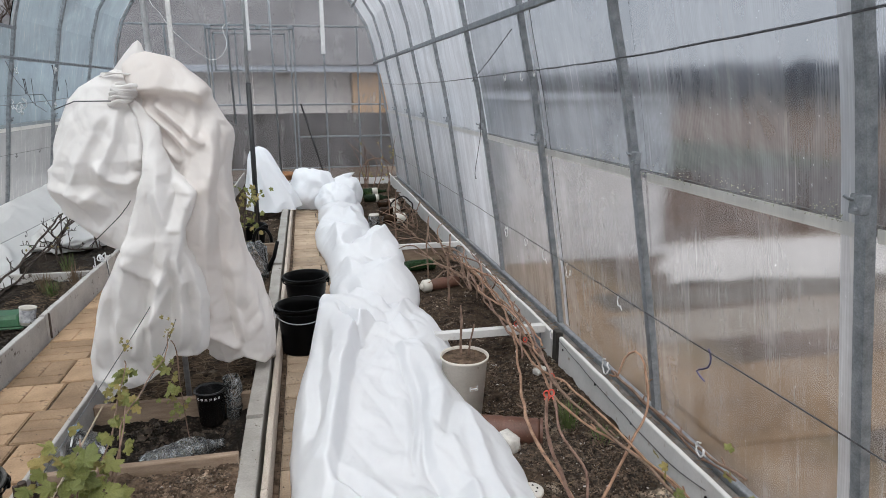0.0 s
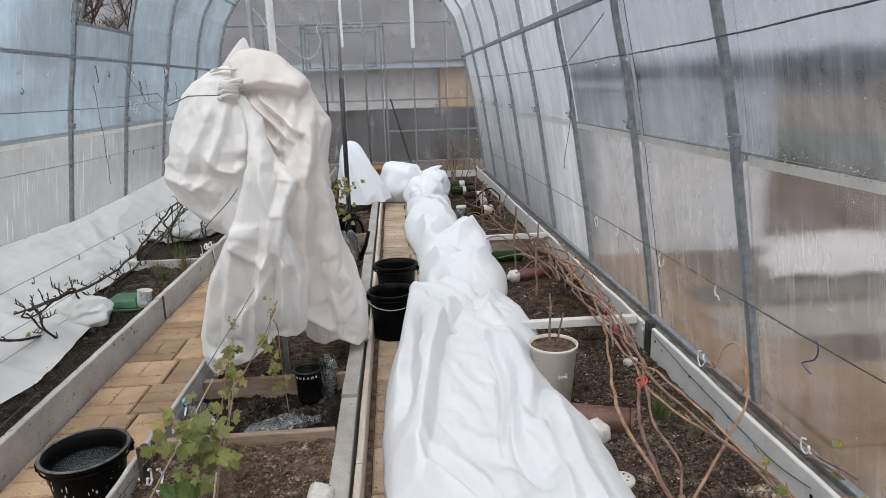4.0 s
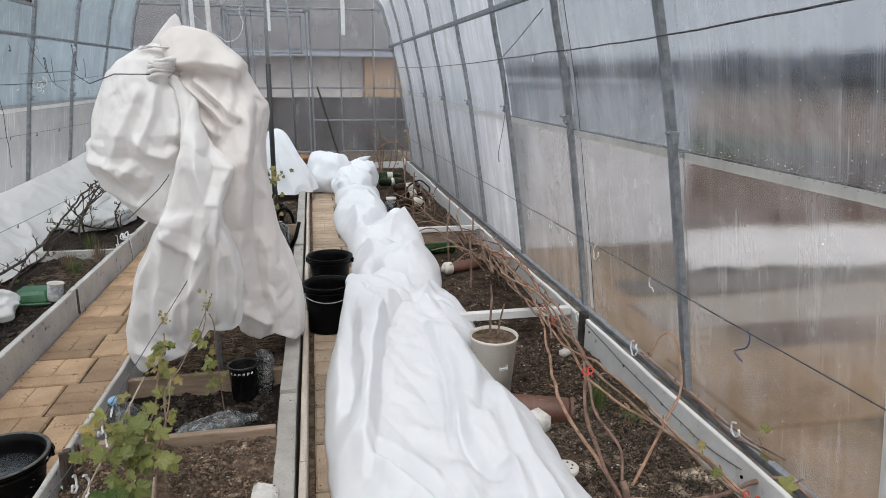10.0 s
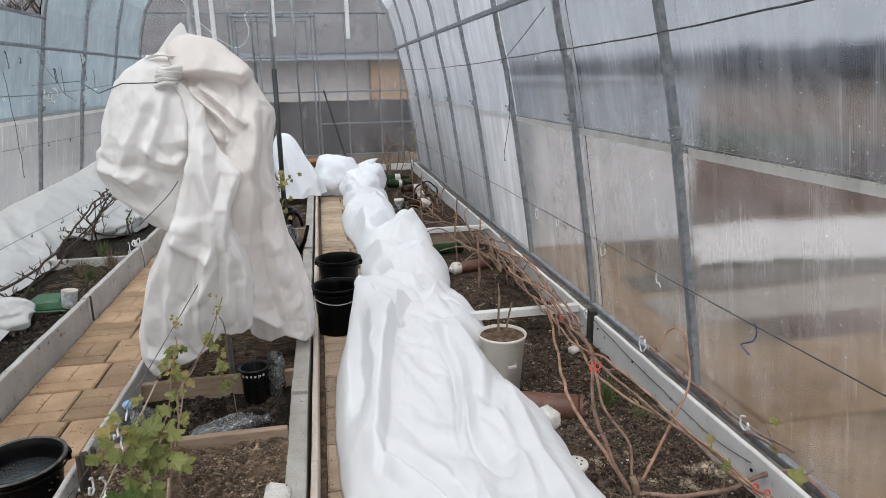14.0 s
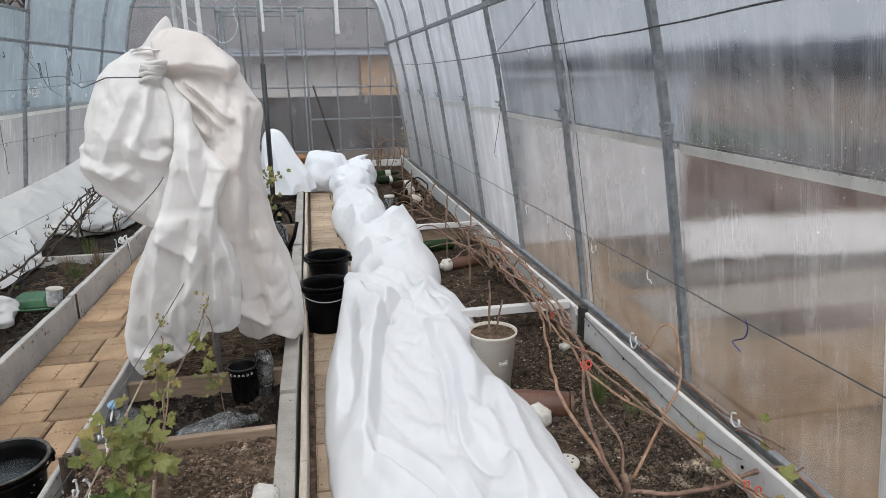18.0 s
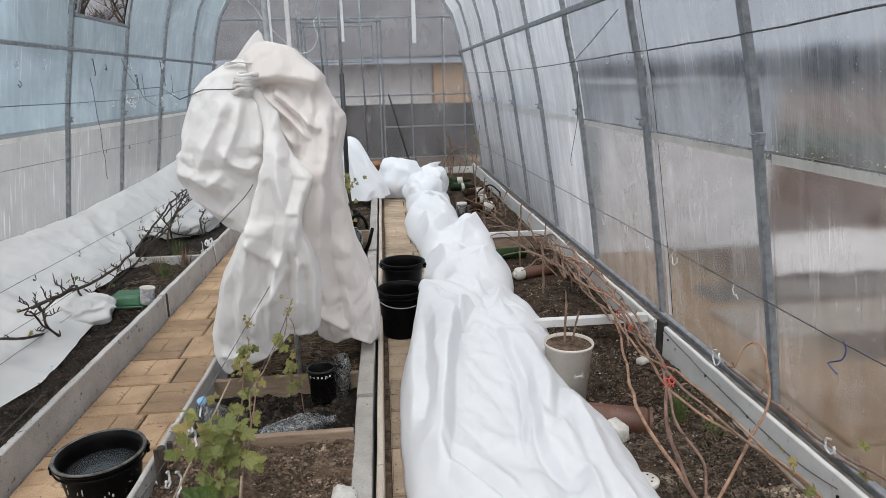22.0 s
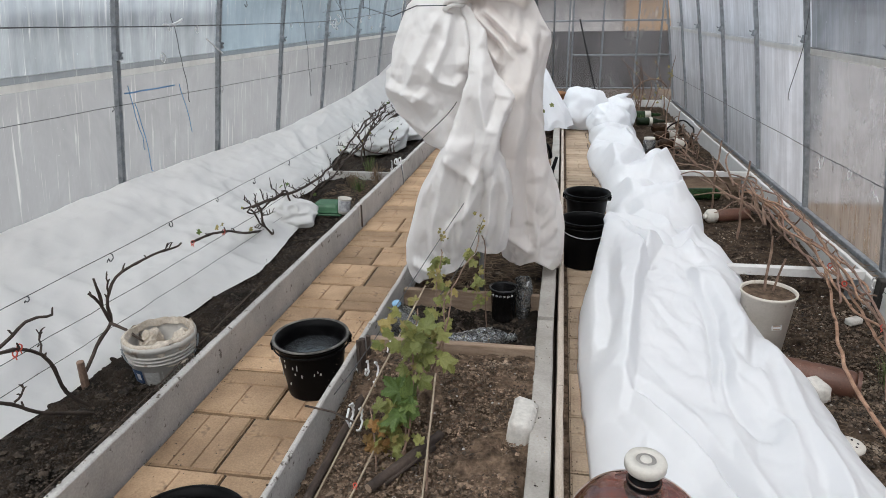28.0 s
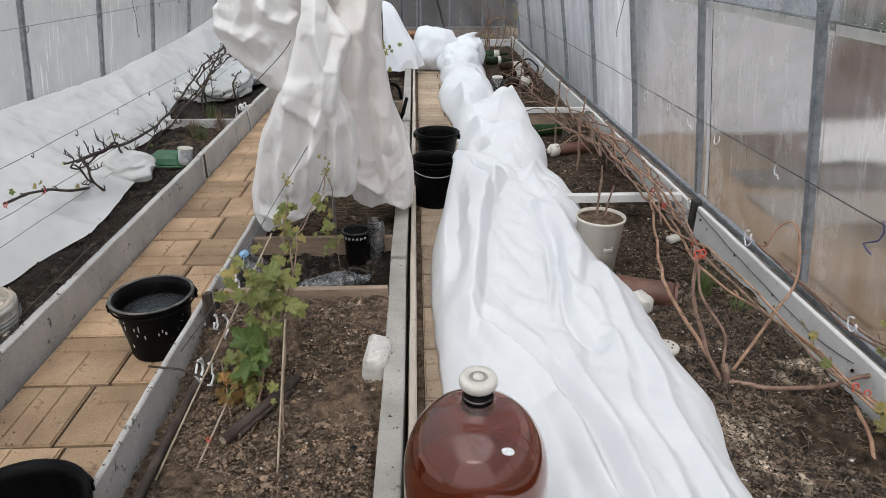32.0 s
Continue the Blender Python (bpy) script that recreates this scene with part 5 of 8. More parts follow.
fleece = thing("fleece_sheet", (0, 0, 0), "long rumpled white fleece sheet lying on the narrow path", "fleece")
cloth_part("sheet", strip_mesh(), FLEECE, fleece)


def lobe(at, size, gather, seed, folds=15, squash=0.0, rough=1.0):
    """A puffed bunch of cloth whose pleats run to a gathering point."""
    at, gather = Vector(at), Vector(gather)
    rows = []
    for i in range(44):
        b, ring = math.pi * i / 43, []
        for j in range(80):
            a = 2 * math.pi * j / 80
            d = Vector((math.sin(b) * math.cos(a), math.sin(b) * math.sin(a), math.cos(b)))
            p = at + Vector([d[k] * size[k] for k in range(3)])
            q = p - gather
            r = q.length
            th = math.atan2(q.z, q.x)
            h = 0.09 * (ridge(folds * th / 2 + 2 * noise.noise((d.x * 2, d.y * 2, seed))) - 0.4) * min(1, r / 0.2) + 0.2 * noise.noise((d.x * 1.6 + seed, d.y * 1.6, d.z * 1.6)) + 0.12 * rough * (crumple(d, 2.6, seed) - 0.5)
            h *= 0.6 + 0.4 * rough
            p = at + (p - at) * (1 + h)
            p.z = max(p.z, 0.005 + squash)
            ring.append(p)
        rows.append(ring)
    return grid_mesh(rows, True)


G = (0.43, 7.15, 0.24)
cloth_part("puff", lobe((0.23, 7.25, 0.18), (0.28, 0.3, 0.27), G, 2.0, 7, rough=0.3), FLEECE, fleece, "puffed bunch of fleece")
cloth_part("puff", lobe((0.6, 7.3, 0.14), (0.2, 0.25, 0.2), G, 6.0, 7, rough=0.3), FLEECE, fleece, "puffed bunch of fleece")
cloth_part("puff", lobe((0.48, 6.85, 0.13), (0.22, 0.35, 0.19), G, 9.0, 5, rough=0.4), FLEECE, fleece, "gathered neck of fleece")
cloth_part("corner", flap([(0.55, 7.25, 0.3), (0.63, 7.25, 0.36), (0.68, 7.25, 0.375), (0.71, 7.25, 0.37)], [0.08, 0.06, 0.03, 0.005], 3), FLEECE, fleece)
small = thing("plant_cover", (0, 0, 0), "small white fleece cover pulled over a plant", "fleece cover")
rows = []
for i in range(60):
    t = i / 59
    z, ring = 0.72 - 0.62 * t, []
    wx, wy = 0.05 + 0.215 * t**0.6, 0.05 + 0.24 * t**0.6
    for j in range(110):
        a = 2 * math.pi * j / 110
        f = 1 + 0.12 * t * (ridge(4 * a + 0.6 * math.sin(5 * t)) - 0.4) + 0.1 * (crumple((math.cos(a), math.sin(a), t * 1.5), 1.3, 5) - 0.5) + 0.1 * noise.noise((math.cos(a), math.sin(a), t * 2))
        ring.append((-0.29 + 0.12 * t + wx * f * math.cos(a), 6.75 + wy * f * math.sin(a), z + 0.02 * noise.noise((2 * math.cos(a), 2 * math.sin(a), 4)) * t))
    rows.append(ring)
rows.insert(0, [(-0.28, 6.75, 0.735)] * 110)
cloth_part("hood", grid_mesh(rows, True), FLEECE, small)

# the sheet over the west bed
LOW = [(-0.6, -1.7), (1.0, -1.68), (1.34, -1.63), (1.8, -1.59), (2.13, -1.54), (2.4, -1.5), (2.65, -1.45), (2.93, -1.47), (3.15, -1.49), (3.4, -1.52), (3.6, -1.7), (3.8, -1.78), (4.5, -1.74), (4.75, -1.82), (5.2, -1.95), (6.0, -2.0), (7.0, -2.0), (8.0, -2.05), (9.2, -2.1)]
TOPZ = [(-0.6, 0.39), (2.2, 0.375), (3.1, 0.385), (4.2, 0.345), (5.1, 0.31), (6.0, 0.34), (7.0, 0.38), (8.2, 0.48), (9.2, 0.66)]
rows = []
for y in np.concatenate((np.arange(-0.6, 5.0, 0.02), np.arange(5.0, 9.2, 0.04))):
    xl = float(np.interp(y, *zip(*LOW))) + 0.02 * noise.noise((y * 3.3, 2, 1))
    zt = float(np.interp(y, *zip(*TOPZ))) + 0.008 * noise.noise((y * 4, 9, 1)) + 0.006 * noise.noise((y * 11, 3, 1))
    row = []
    for j in range(64):
        u = j / 63
        x = XC - wall_at(zt) + 0.05 + (xl - (XC - wall_at(zt) + 0.05)) * u
        z = zt + (0.055 - zt) * u ** 1.15
        bend = noise.noise((x * 1.5, y * 1.2, 4))
        puff = min(1, u * 5) * min(1, (1 - u) * 6 + 0.15)
        z += 0.04 * puff * (ridge(2.6 * y + 2.6 * u + 3.5 * bend) - 0.35) * (0.4 + 1.2 * abs(noise.noise((y * 0.9, u, 12)))) + 0.014 * puff * (ridge(7 * y - 2.5 * u + 5 * bend) - 0.4) + 0.03 * puff * noise.noise((x * 2.2, y * 1.3, 8)) + 0.014 * puff * (crumple((x + 0.4 * y, y * 0.7, 0), 3.4, 17) - 0.4) + 0.035 * puff * u**2 * (crumple((x, y, 0), 4.5, 3) - 0.4) + 0.004 * crumple((x, y * 0.6, 0), 11, 6)
        z += puff * (0.022 * creases(5 * x + 2 * y + 0.6 * bend, 2.4 * y + bend, 5) + 0.01 * creases(12 * x + 5 * y, 7 * y + 2 * bend, 2))
        row.append((x, y, max(0.05, z)))
    rows.append(row)
west = thing("fleece_sheet", (0, 0, 0), "white fleece sheet hung along the wall over the west bed", "fleece")
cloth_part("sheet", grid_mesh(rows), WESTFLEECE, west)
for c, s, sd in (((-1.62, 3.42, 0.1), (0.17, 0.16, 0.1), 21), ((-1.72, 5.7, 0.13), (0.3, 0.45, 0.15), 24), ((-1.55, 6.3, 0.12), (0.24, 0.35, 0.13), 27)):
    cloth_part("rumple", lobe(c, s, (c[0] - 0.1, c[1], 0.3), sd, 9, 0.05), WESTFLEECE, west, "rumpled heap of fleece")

# ---- buckets, pots and bottles ----
def bucket(at, r, h, base, words, spin=0.0, fill=None, handle=0.0, group="", material=None, wall=0.004, steel=None):
    b = thing("bucket", at, words, "bucket", group)
    m = material or BLACKPL
    body = [(0, 0.004), (base - 0.004, 0.004), (base, 0.0), (base + 0.002, 0.006)]
    for k in range(1, 9):
        t = k / 8
        body.append((base + (r - 0.006 - base) * t, h * t))
    body += [(r + 0.004, h - 0.012), (r + 0.006, h - 0.004), (r + 0.002, h), (r - 0.008, h - 0.003)]
    body += [(base - wall + (r - 0.01 - base) * t, h * t) for t in (0.9, 0.6, 0.3)] + [(base - 0.006, 0.012), (0, 0.012)]
    shell_ = part("body", lathe(body, 40), m, b, smooth=True)
    part("rib", lathe([(r - 0.001, h * 0.86), (r + 0.004, h * 0.865), (r + 0.004, h * 0.885), (r, h * 0.89)], 40), m, shell_, smooth=True)
    for s in (-1, 1):
        lug = part("lug", box((-0.012, -0.006, -0.018), (0.012, 0.012, 0.012), 0.003), m, shell_)
        lug.matrix_basis = pose(0, 0, 0, 0, 0, spin) @ pose(s * (r + 0.004), 0, h * 0.9, 0, 0, 90 if s > 0 else -90)
    pts = [Vector(((r + 0.01) * math.cos(a), -math.sin(a) * (r + 0.01) * math.cos(radians(handle)), h * 0.9 + math.sin(a) * (r + 0.01) * math.sin(radians(handle)))) for a in (math.pi * k / 24 for k in range(25))]
    hd = part("handle", tube(pts, 0.0035 if steel is None else 0.0024, 6), steel or m, b, "thin wire handle", smooth=True)
    hd.matrix_basis = pose(0, 0, 0, 0, 0, spin)
    if fill:
        z, fm, word = fill
        rr = base + (r - 0.012 - base) * z / h
        part("filling", lathe([(0, z - 0.003), (rr, z - 0.003), (rr, z), (rr * 0.5, z + 0.002), (0, z + 0.001)], 40), fm, b, word, smooth=True)
    return b


BK = "black buckets"
bucket((-0.84, 1.785, 0.0), 0.126, 0.205, 0.092, "black plastic bucket with dried splashes, part full of water", 200, (0.148, WATER, "dark still water"), -3, BK)
bucket((-0.775, 0.87, 0.0), 0.14, 0.235, 0.1, "black plastic bucket on the brick path", 220, (0.12, WATER, "dark still water"), -3, BK)
bucket((0.117, 3.1, 0.0), 0.122, 0.245, 0.1, "black plastic bucket half under the fleece", 5, None, -20, BK, steel=ZINC)
bucket((0.143, 3.615, 0.0), 0.128, 0.245, 0.095, "empty black plastic bucket on the narrow path", 170, None, -20, BK)

splash = bpy.data.objects["bucket"].children[0]
part("dusty_lip", lathe([(0.127, 0.2), (0.1315, 0.201), (0.131, 0.2055), (0.127, 0.2065), (0.121, 0.204)], 40), surface("dried_dust", (0.03, 0.029, 0.028), (0.2, 0.19, 0.175), 16, 0.9, 0, 90, bump=0.1), splash, "dusty rim", smooth=True)
random.seed(8)
for k in range(16):
    a, z = radians(200 + 110 * random.random()), random.uniform(0.05, 0.17)
    rr = 0.092 + (0.12 - 0.092) * z / 0.205 + 0.002
    s = part("splash", lathe([(0, -0.001), (0.004, 0), (0.003, 0.0012), (0, 0.0016)], 7), PALEBAR, splash)
    s.matrix_basis = pose(rr * math.cos(a), rr * math.sin(a), z, 0, 0, math.degrees(a)) @ pose(0, 0, 0, 0, 90, 0) @ Matrix.Diagonal((random.uniform(1, 3.5), random.uniform(0.4, 0.8), 1, 1))

# the large amber keg
keg = thing("keg", (0.131, 0.868, 0.0), "large amber plastic keg with a white cap", "keg")
R = 0.139
shell = [(0, 0.012), (R * 0.6, 0.004), (R * 0.9, 0.0), (R, 0.02), (R, 0.3)] + [(R * math.cos(a) ** 0.72, 0.3 + 0.162 * math.sin(a) ** 0.95) for a in (radians(d) for d in range(6, 82, 5))] + [(0.031, 0.467), (0.028, 0.471), (0.028, 0.492)]
part("body", lathe(shell + [(r - 0.003, z - 0.001) for r, z in shell[::-1][:-1]] + [(0, 0.016)], 64), AMBER, keg, "glossy amber plastic body", smooth=True)
part("dregs", lathe([(0, 0.016), (R - 0.008, 0.016), (R - 0.006, 0.285), (R - 0.01, 0.29), (0, 0.29)], 48), surface("beer_dregs", (0.62, 0.3, 0.13), (0.75, 0.4, 0.2), 3, 0.25, 0, 40, bump=0.1), keg, "reddish contents")
neck = part("neck", lathe([(0.024, 0.455), (0.029, 0.46), (0.029, 0.468), (0.025, 0.47), (0.025, 0.478), (0.029, 0.48), (0.029, 0.488), (0.025, 0.49), (0.025, 0.5), (0, 0.5)], 32), BLACKPL, keg, "black threaded neck", smooth=True)
kcap = part("cap", lathe([(0.026, 0.503), (0.034, 0.504), (0.0385, 0.511), (0.0385, 0.523), (0.036, 0.53), (0.02, 0.532), (0.019, 0.527), (0.011, 0.527), (0.01, 0.532), (0, 0.532)], 40), WHITEPL, keg, "white keg valve cap", smooth=True)
part("valve_ring", lathe([(0.011, 0.5275), (0.0185, 0.5275), (0.0185, 0.529), (0.011, 0.529)], 32), surface("grey_rubber", (0.2, 0.19, 0.18), (0.3, 0.28, 0.26), 30, 0.7), kcap, "grey valve ring")
kcap.scale, kcap.location.z = (0.9, 0.9, 0.8), 0.105
flake = part("flake", lathe([(0, 0), (0.014, 0.0), (0.011, 0.001), (0, 0.0015)], 9), STRING, keg, "scrap of white label")
flake.matrix_basis = pose(0.046, -0.0865, 0.433, 48, 20, 10) @ Matrix.Diagonal((0.95, 0.5, 1, 1))

# white tub with a cutting
tub = thing("plant_tub", (0.795, 2.4, -0.097), "dirty white plastic tub of soil with a bare cutting", "plant pot")
part("body", lathe([(0, 0), (0.07, 0), (0.075, 0.004), (0.098, 0.282), (0.103, 0.284), (0.104, 0.294), (0.1, 0.296), (0.097, 0.29), (0.071, 0.01), (0, 0.01)], 40), TUBPL, tub, smooth=True)
part("soil", lathe([(0, 0.285), (0.05, 0.278), (0.094, 0.283), (0.092, 0.26), (0, 0.26)], 24), DUST, tub, "caked pale soil", smooth=True)
lab = part("label_bar", box((-0.02, -0.001, -0.011), (0.02, 0.001, 0.011), 0.0005), PALEBAR, tub, "small faded sticker")
lab.matrix_basis = pose(0.02, -0.0865, 0.178, -5, 0, 11)
for k in range(3):
    s = part("print_bar", box((-0.014, -0.001, -0.0012), (0.014, 0.0005, 0.0012)), INK if k % 2 else WOOD, tub)
    s.matrix_basis = pose(0.02, -0.0885, 0.172 + 0.006 * k, -5, 0, 11)
part("cutting", tube([(-0.01, 0.02, 0.25), (-0.012, 0.02, 0.347), (-0.005, 0.03, 0.447), (-0.01, 0.03, 0.507)], [0.006, 0.005, 0.005, 0.003], 7), CANE, tub, "bare brown cutting")
part("cutting", tube([(0.02, 0.03, 0.25), (0.035, 0.03, 0.347), (0.05, 0.03, 0.417)], [0.005, 0.004, 0.004], 7), CANE, tub, "bare brown cutting")


def lying_bottle(at, turn, length, r, material, capmat, words, crush=0.0):
    b = thing("bottle", at, words, "bottle", "bottles in the beds")
    b.rotation_euler = (radians(90), 0, radians(turn))
    prof = [(0, 0), (r * 0.7, 0.002), (r, 0.012), (r, length * 0.25), (r * 0.97, length * 0.27), (r * 0.97, length * 0.3), (r, length * 0.32), (r, length * 0.62), (r * 0.8, length * 0.76), (r * 0.4, length * 0.86), (0.014, length * 0.92), (0.014, length * 0.95)]
    if crush:
        prof = [(0, 0), (r * 0.7, 0.002)] + [(r * (1 - 0.05 * (k % 2)) * min(1, 0.62 + 0.16 * k, (19.5 - k) / 5) ** 0.6, 0.01 + k * length * 0.046) for k in range(19)] + [(0.014, length * 0.92), (0.014, length * 0.95)]
    bm = lathe(prof + [(max(0, q - 0.002), z) for q, z in prof[::-1][:-1]], 32)
    for v in bm.verts:
        if crush and v.co.z < 0.8 * length:
            v.co += Vector((v.co.x, v.co.y, 0)) * crush * (noise.noise(v.co * 26) + 0.6 * noise.noise(v.co * 60))
    part("body", bm, material, b, smooth=not crush)
    part("cap", lathe([(0, length), (0.017, length), (0.018, length - 0.003), (0.018, length * 0.9), (0, length * 0.9)], 20), capmat, b, "screw cap", smooth=True)
    return b


lying_bottle((-0.425, 2.05, 0.045), 114, 0.285, 0.05, CLEAR, CLEAR, "crumpled clear plastic bottle lying in the hollow", 0.22)
lying_bottle((1.09, 4.52, 0.01), -84, 0.33, 0.042, GREENGLASS, GREENPL, "green plastic bottle lying on the soil")
collared = lying_bottle((1.17, 4.08, 0.005), -72, 0.3, 0.04, BROWNPL, WHITEPL, "brown bottle with a white collar lying on the soil")
part("collar", lathe([(0.03, 0.225), (0.042, 0.228), (0.043, 0.27), (0.03, 0.285), (0.02, 0.285)], 24), WHITEPL, collared, "pale plastic collar", smooth=True)
def dark_bottle(at, turn, mm, band):
    """A dark glass bottle lying on the soil, its neck wrapped in pale tape."""
    b = thing("bottle", at, "dark glass bottle with pale taped neck on the soil", "bottle", "bottles in the beds")
    b.rotation_euler = (radians(90), 0, radians(turn))
    prof = [(0, 0.01), (0.03, 0.0), (0.045, 0.012), (0.045, 0.17), (0.04, 0.2), (0.02, 0.24), (0.016, 0.32)]
    glass = part("body", lathe(prof + [(max(0, q - 0.003), z) for q, z in prof[::-1][:-1]] + [(0, 0.014)], 24), mm, b, smooth=True)
    part("collar", lathe([(0.047, 0.135), (0.049, 0.14), (0.049, 0.2 + band), (0.042, 0.205 + band), (0.04, 0.19)], 24), WHITEPL, glass, "pale taped collar", smooth=True)
    return b


for at, turn, mm, band in (((0.84, 8.0, 0.03), 95, GREENGLASS, 0.0), ((0.83, 7.5, 0.03), 100, DARKGLASS, -0.03), ((0.95, 7.08, 0.03), 108, BROWNGLASS, 0.03), ((0.92, 6.62, 0.03), 112, BROWNGLASS, 0.02), ((0.9, 6.2, 0.03), 104, BROWNGLASS, 0.03)):
    dark_bottle(at, turn, mm, band)
jar = thing("glass_jar", (0.8, 6.1, -0.03), "clear jar standing by the bottles", "jar")
part("body", lathe([(0, 0), (0.05, 0), (0.055, 0.008), (0.055, 0.11), (0.045, 0.125), (0.042, 0.125), (0.05, 0.11), (0.05, 0.01), (0, 0.008)], 24), CLEAR, jar, smooth=True)
part("lid", lathe([(0.044, 0.12), (0.05, 0.12), (0.05, 0.138), (0, 0.14)], 24), WHITEPL, jar, "pale lid", smooth=True)
pot = thing("brown_canister", (0.76, 2.19, -0.02), "brown plastic canister lying on its side", "canister")
pot.rotation_euler = (radians(90), 0, radians(70))
part("body", lathe([(0, 0), (0.047, 0.0), (0.052, 0.006), (0.053, 0.13), (0.0505, 0.135), (0.0505, 0.145), (0.053, 0.15), (0.052, 0.27), (0.044, 0.285), (0, 0.287)], 32), BROWNPL, pot, smooth=True)
part("rim", lathe([(0.05, 0.282), (0.055, 0.282), (0.055, 0.294), (0.048, 0.294), (0.046, 0.286)], 32), BROWNPL, pot)


def chunk(name, at, size, turn, material, words, category, seed):
    """A worn block with chipped corners."""
    bm = box((-size[0] / 2, -size[1] / 2, 0), (size[0] / 2, size[1] / 2, size[2]), min(size) * 0.22)
    bmesh.ops.subdivide_edges(bm, edges=bm.edges[:], cuts=2, use_grid_fill=True)
    for v in bm.verts:
        v.co += Vector((noise.noise(v.co * 14 + Vector((seed, 0, 0))), noise.noise(v.co * 14 + Vector((0, seed, 0))), noise.noise(v.co * 14 + Vector((0, 0, seed))))) * min(size) * 0.09
    ob = tagged(mesh_ob(name, bm, material, smooth=True), words, category)
    ob.location, ob.rotation_euler = at, [radians(a) for a in turn]
    return ob


chunk("foam_block", (0.885, 2.05, -0.055), (0.06, 0.09, 0.07), (0, 0, 25), PLASTER, "small white block beside the canister", "block", 3)
chunk("foam_block", (-0.11, 1.555, 0.025), (0.07, 0.15, 0.115), (0, 5, -5), PLASTER, "chipped white block standing against the board", "block", 8)
chunk("foam_block", (-0.025, 2.79, 0.1), (0.05, 0.06, 0.05), (0, 0, 4), PLASTER, "small pale block on the board holding the cover", "block", 12)
chunk("foam_block", (1.22, 2.62, -0.03), (0.07, 0.04, 0.03), (0, 0, 30), PLASTER, "small white chip by the cross bar", "block", 14)
for ends, r in ((((-0.482, 1.233, 0.075), (-0.41, 1.35, 0.078), (-0.335, 1.477, 0.082)), 0.014), (((-0.452, 1.265, 0.066), (-0.39, 1.37, 0.07), (-0.345, 1.43, 0.07)), 0.01)):
    lg = thing("log", (0, 0, 0), "short dark cut vine log lying on the soil", "log")
    part("bark", tube(ends, [r, r * 1.05, r * 0.9], 12), BARK, lg, smooth=True)
    way = (Vector(ends[1]) - Vector(ends[0])).normalized() * 0.002
    part("cut_end", tube([Vector(ends[0]) - way, Vector(ends[0]) + way], r * 0.86, 12), WOOD, lg, "pale sawn end")
capd = thing("shaker_cap", (0.84, 1.675, -0.04), "white plastic jar with a perforated cap", "jar")
part("body", lathe([(0, 0), (0.028, 0), (0.03, 0.004), (0.03, 0.06), (0, 0.06)], 24), CLEAR, capd, smooth=True)
scap = part("cap", lathe([(0.03, 0.058), (0.038, 0.058), (0.04, 0.062), (0.04, 0.07), (0.036, 0.074), (0, 0.075)], 28), WHITEPL, capd, smooth=True)
for k in range(6):
    a = k * math.pi / 3
    part("hole", lathe([(0, 0.0745), (0.0035, 0.0745), (0.0035, 0.0757), (0, 0.0757)], 8, (0.02 * math.cos(a), 0.02 * math.sin(a), 0)), BLACKPL, scap)

# black cup with a hand-written word, and things round it
POTPL = surface("shiny_black_plastic", (0.004, 0.004, 0.0045), (0.012, 0.012, 0.013), 12, 0.25, 0, 200, (30, 0.7, (0.07, 0.065, 0.06)), 0.05, spec=0.5)
cup = thing("black_pot", (-0.232, 2.385, 0.012), "tapered black plastic pot with white hand lettering", "plant pot")
cbody = part("body", lathe([(0, 0), (0.044, 0), (0.052, 0.008), (0.06, 0.17), (0.067, 0.171), (0.067, 0.18), (0.06, 0.182), (0.057, 0.172), (0.041, 0.01), (0, 0.01)], 32), POTPL, cup, smooth=True)
cup.scale = (0.9, 0.9, 0.82)
for k, ch in enumerate("соляра"):
    cu = bpy.data.curves.new("letter", "FONT")
    cu.body, cu.size, cu.extrude, cu.align_x = ch, 0.02, 0.0006, "CENTER"
    a = radians(-90 + (k - 2.5) * 17)
    lt = new("letter", cu)
    lt.parent = cbody
    cu.materials.append(INK)
    lt.matrix_basis = pose(0.0625 * math.cos(a), 0.0625 * math.sin(a), 0.148, 90, 0, math.degrees(a) + 90) @ pose(0, 0, 0, 6, 0, 0)
jar = thing("clear_beaker", (-0.15, 2.4, 0.012), "crumpled clear plastic cup", "cup")
jar.scale = (0.78, 0.78, 1.0)
bm = lathe([(0, 0), (0.035, 0), (0.038, 0.02), (0.036, 0.035), (0.04, 0.05), (0.037, 0.068), (0.041, 0.085), (0.039, 0.1), (0.043, 0.12), (0.042, 0.14), (0.044, 0.16), (0.044, 0.18), (0.041, 0.18), (0.039, 0.14), (0.037, 0.1), (0.034, 0.05), (0.032, 0.005), (0, 0.004)], 28)
for v in bm.verts:
    v.co += Vector((v.co.x, v.co.y, 0)) * 0.3 * noise.noise(v.co * 32)
part("body", bm, CLEAR, jar)
big = thing("water_bottle", (-0.545, 2.08, 0.005), "large clear plastic bottle with a blue cap", "bottle")
big.rotation_euler = (radians(12), radians(-14), 0)
part("body", lathe([(0, 0), (0.06, 0.002), (0.066, 0.012), (0.066, 0.1), (0.062, 0.105), (0.066, 0.11), (0.064, 0.15), (0.04, 0.19), (0.02, 0.205), (0.02, 0.225), (0.017, 0.225), (0.017, 0.205), (0.06, 0.15), (0.062, 0.014), (0, 0.006)], 32), CLEAR, big, smooth=True)
part("cap", lathe([(0, 0.24), (0.014, 0.238), (0.0165, 0.236), (0.0165, 0.216), (0.014, 0.214)], 24), BLUEPL, big, "blue screw cap", smooth=True)
pipe = thing("drip_pipe", (0, 0, 0), "black irrigation pipe along the board", "pipe")
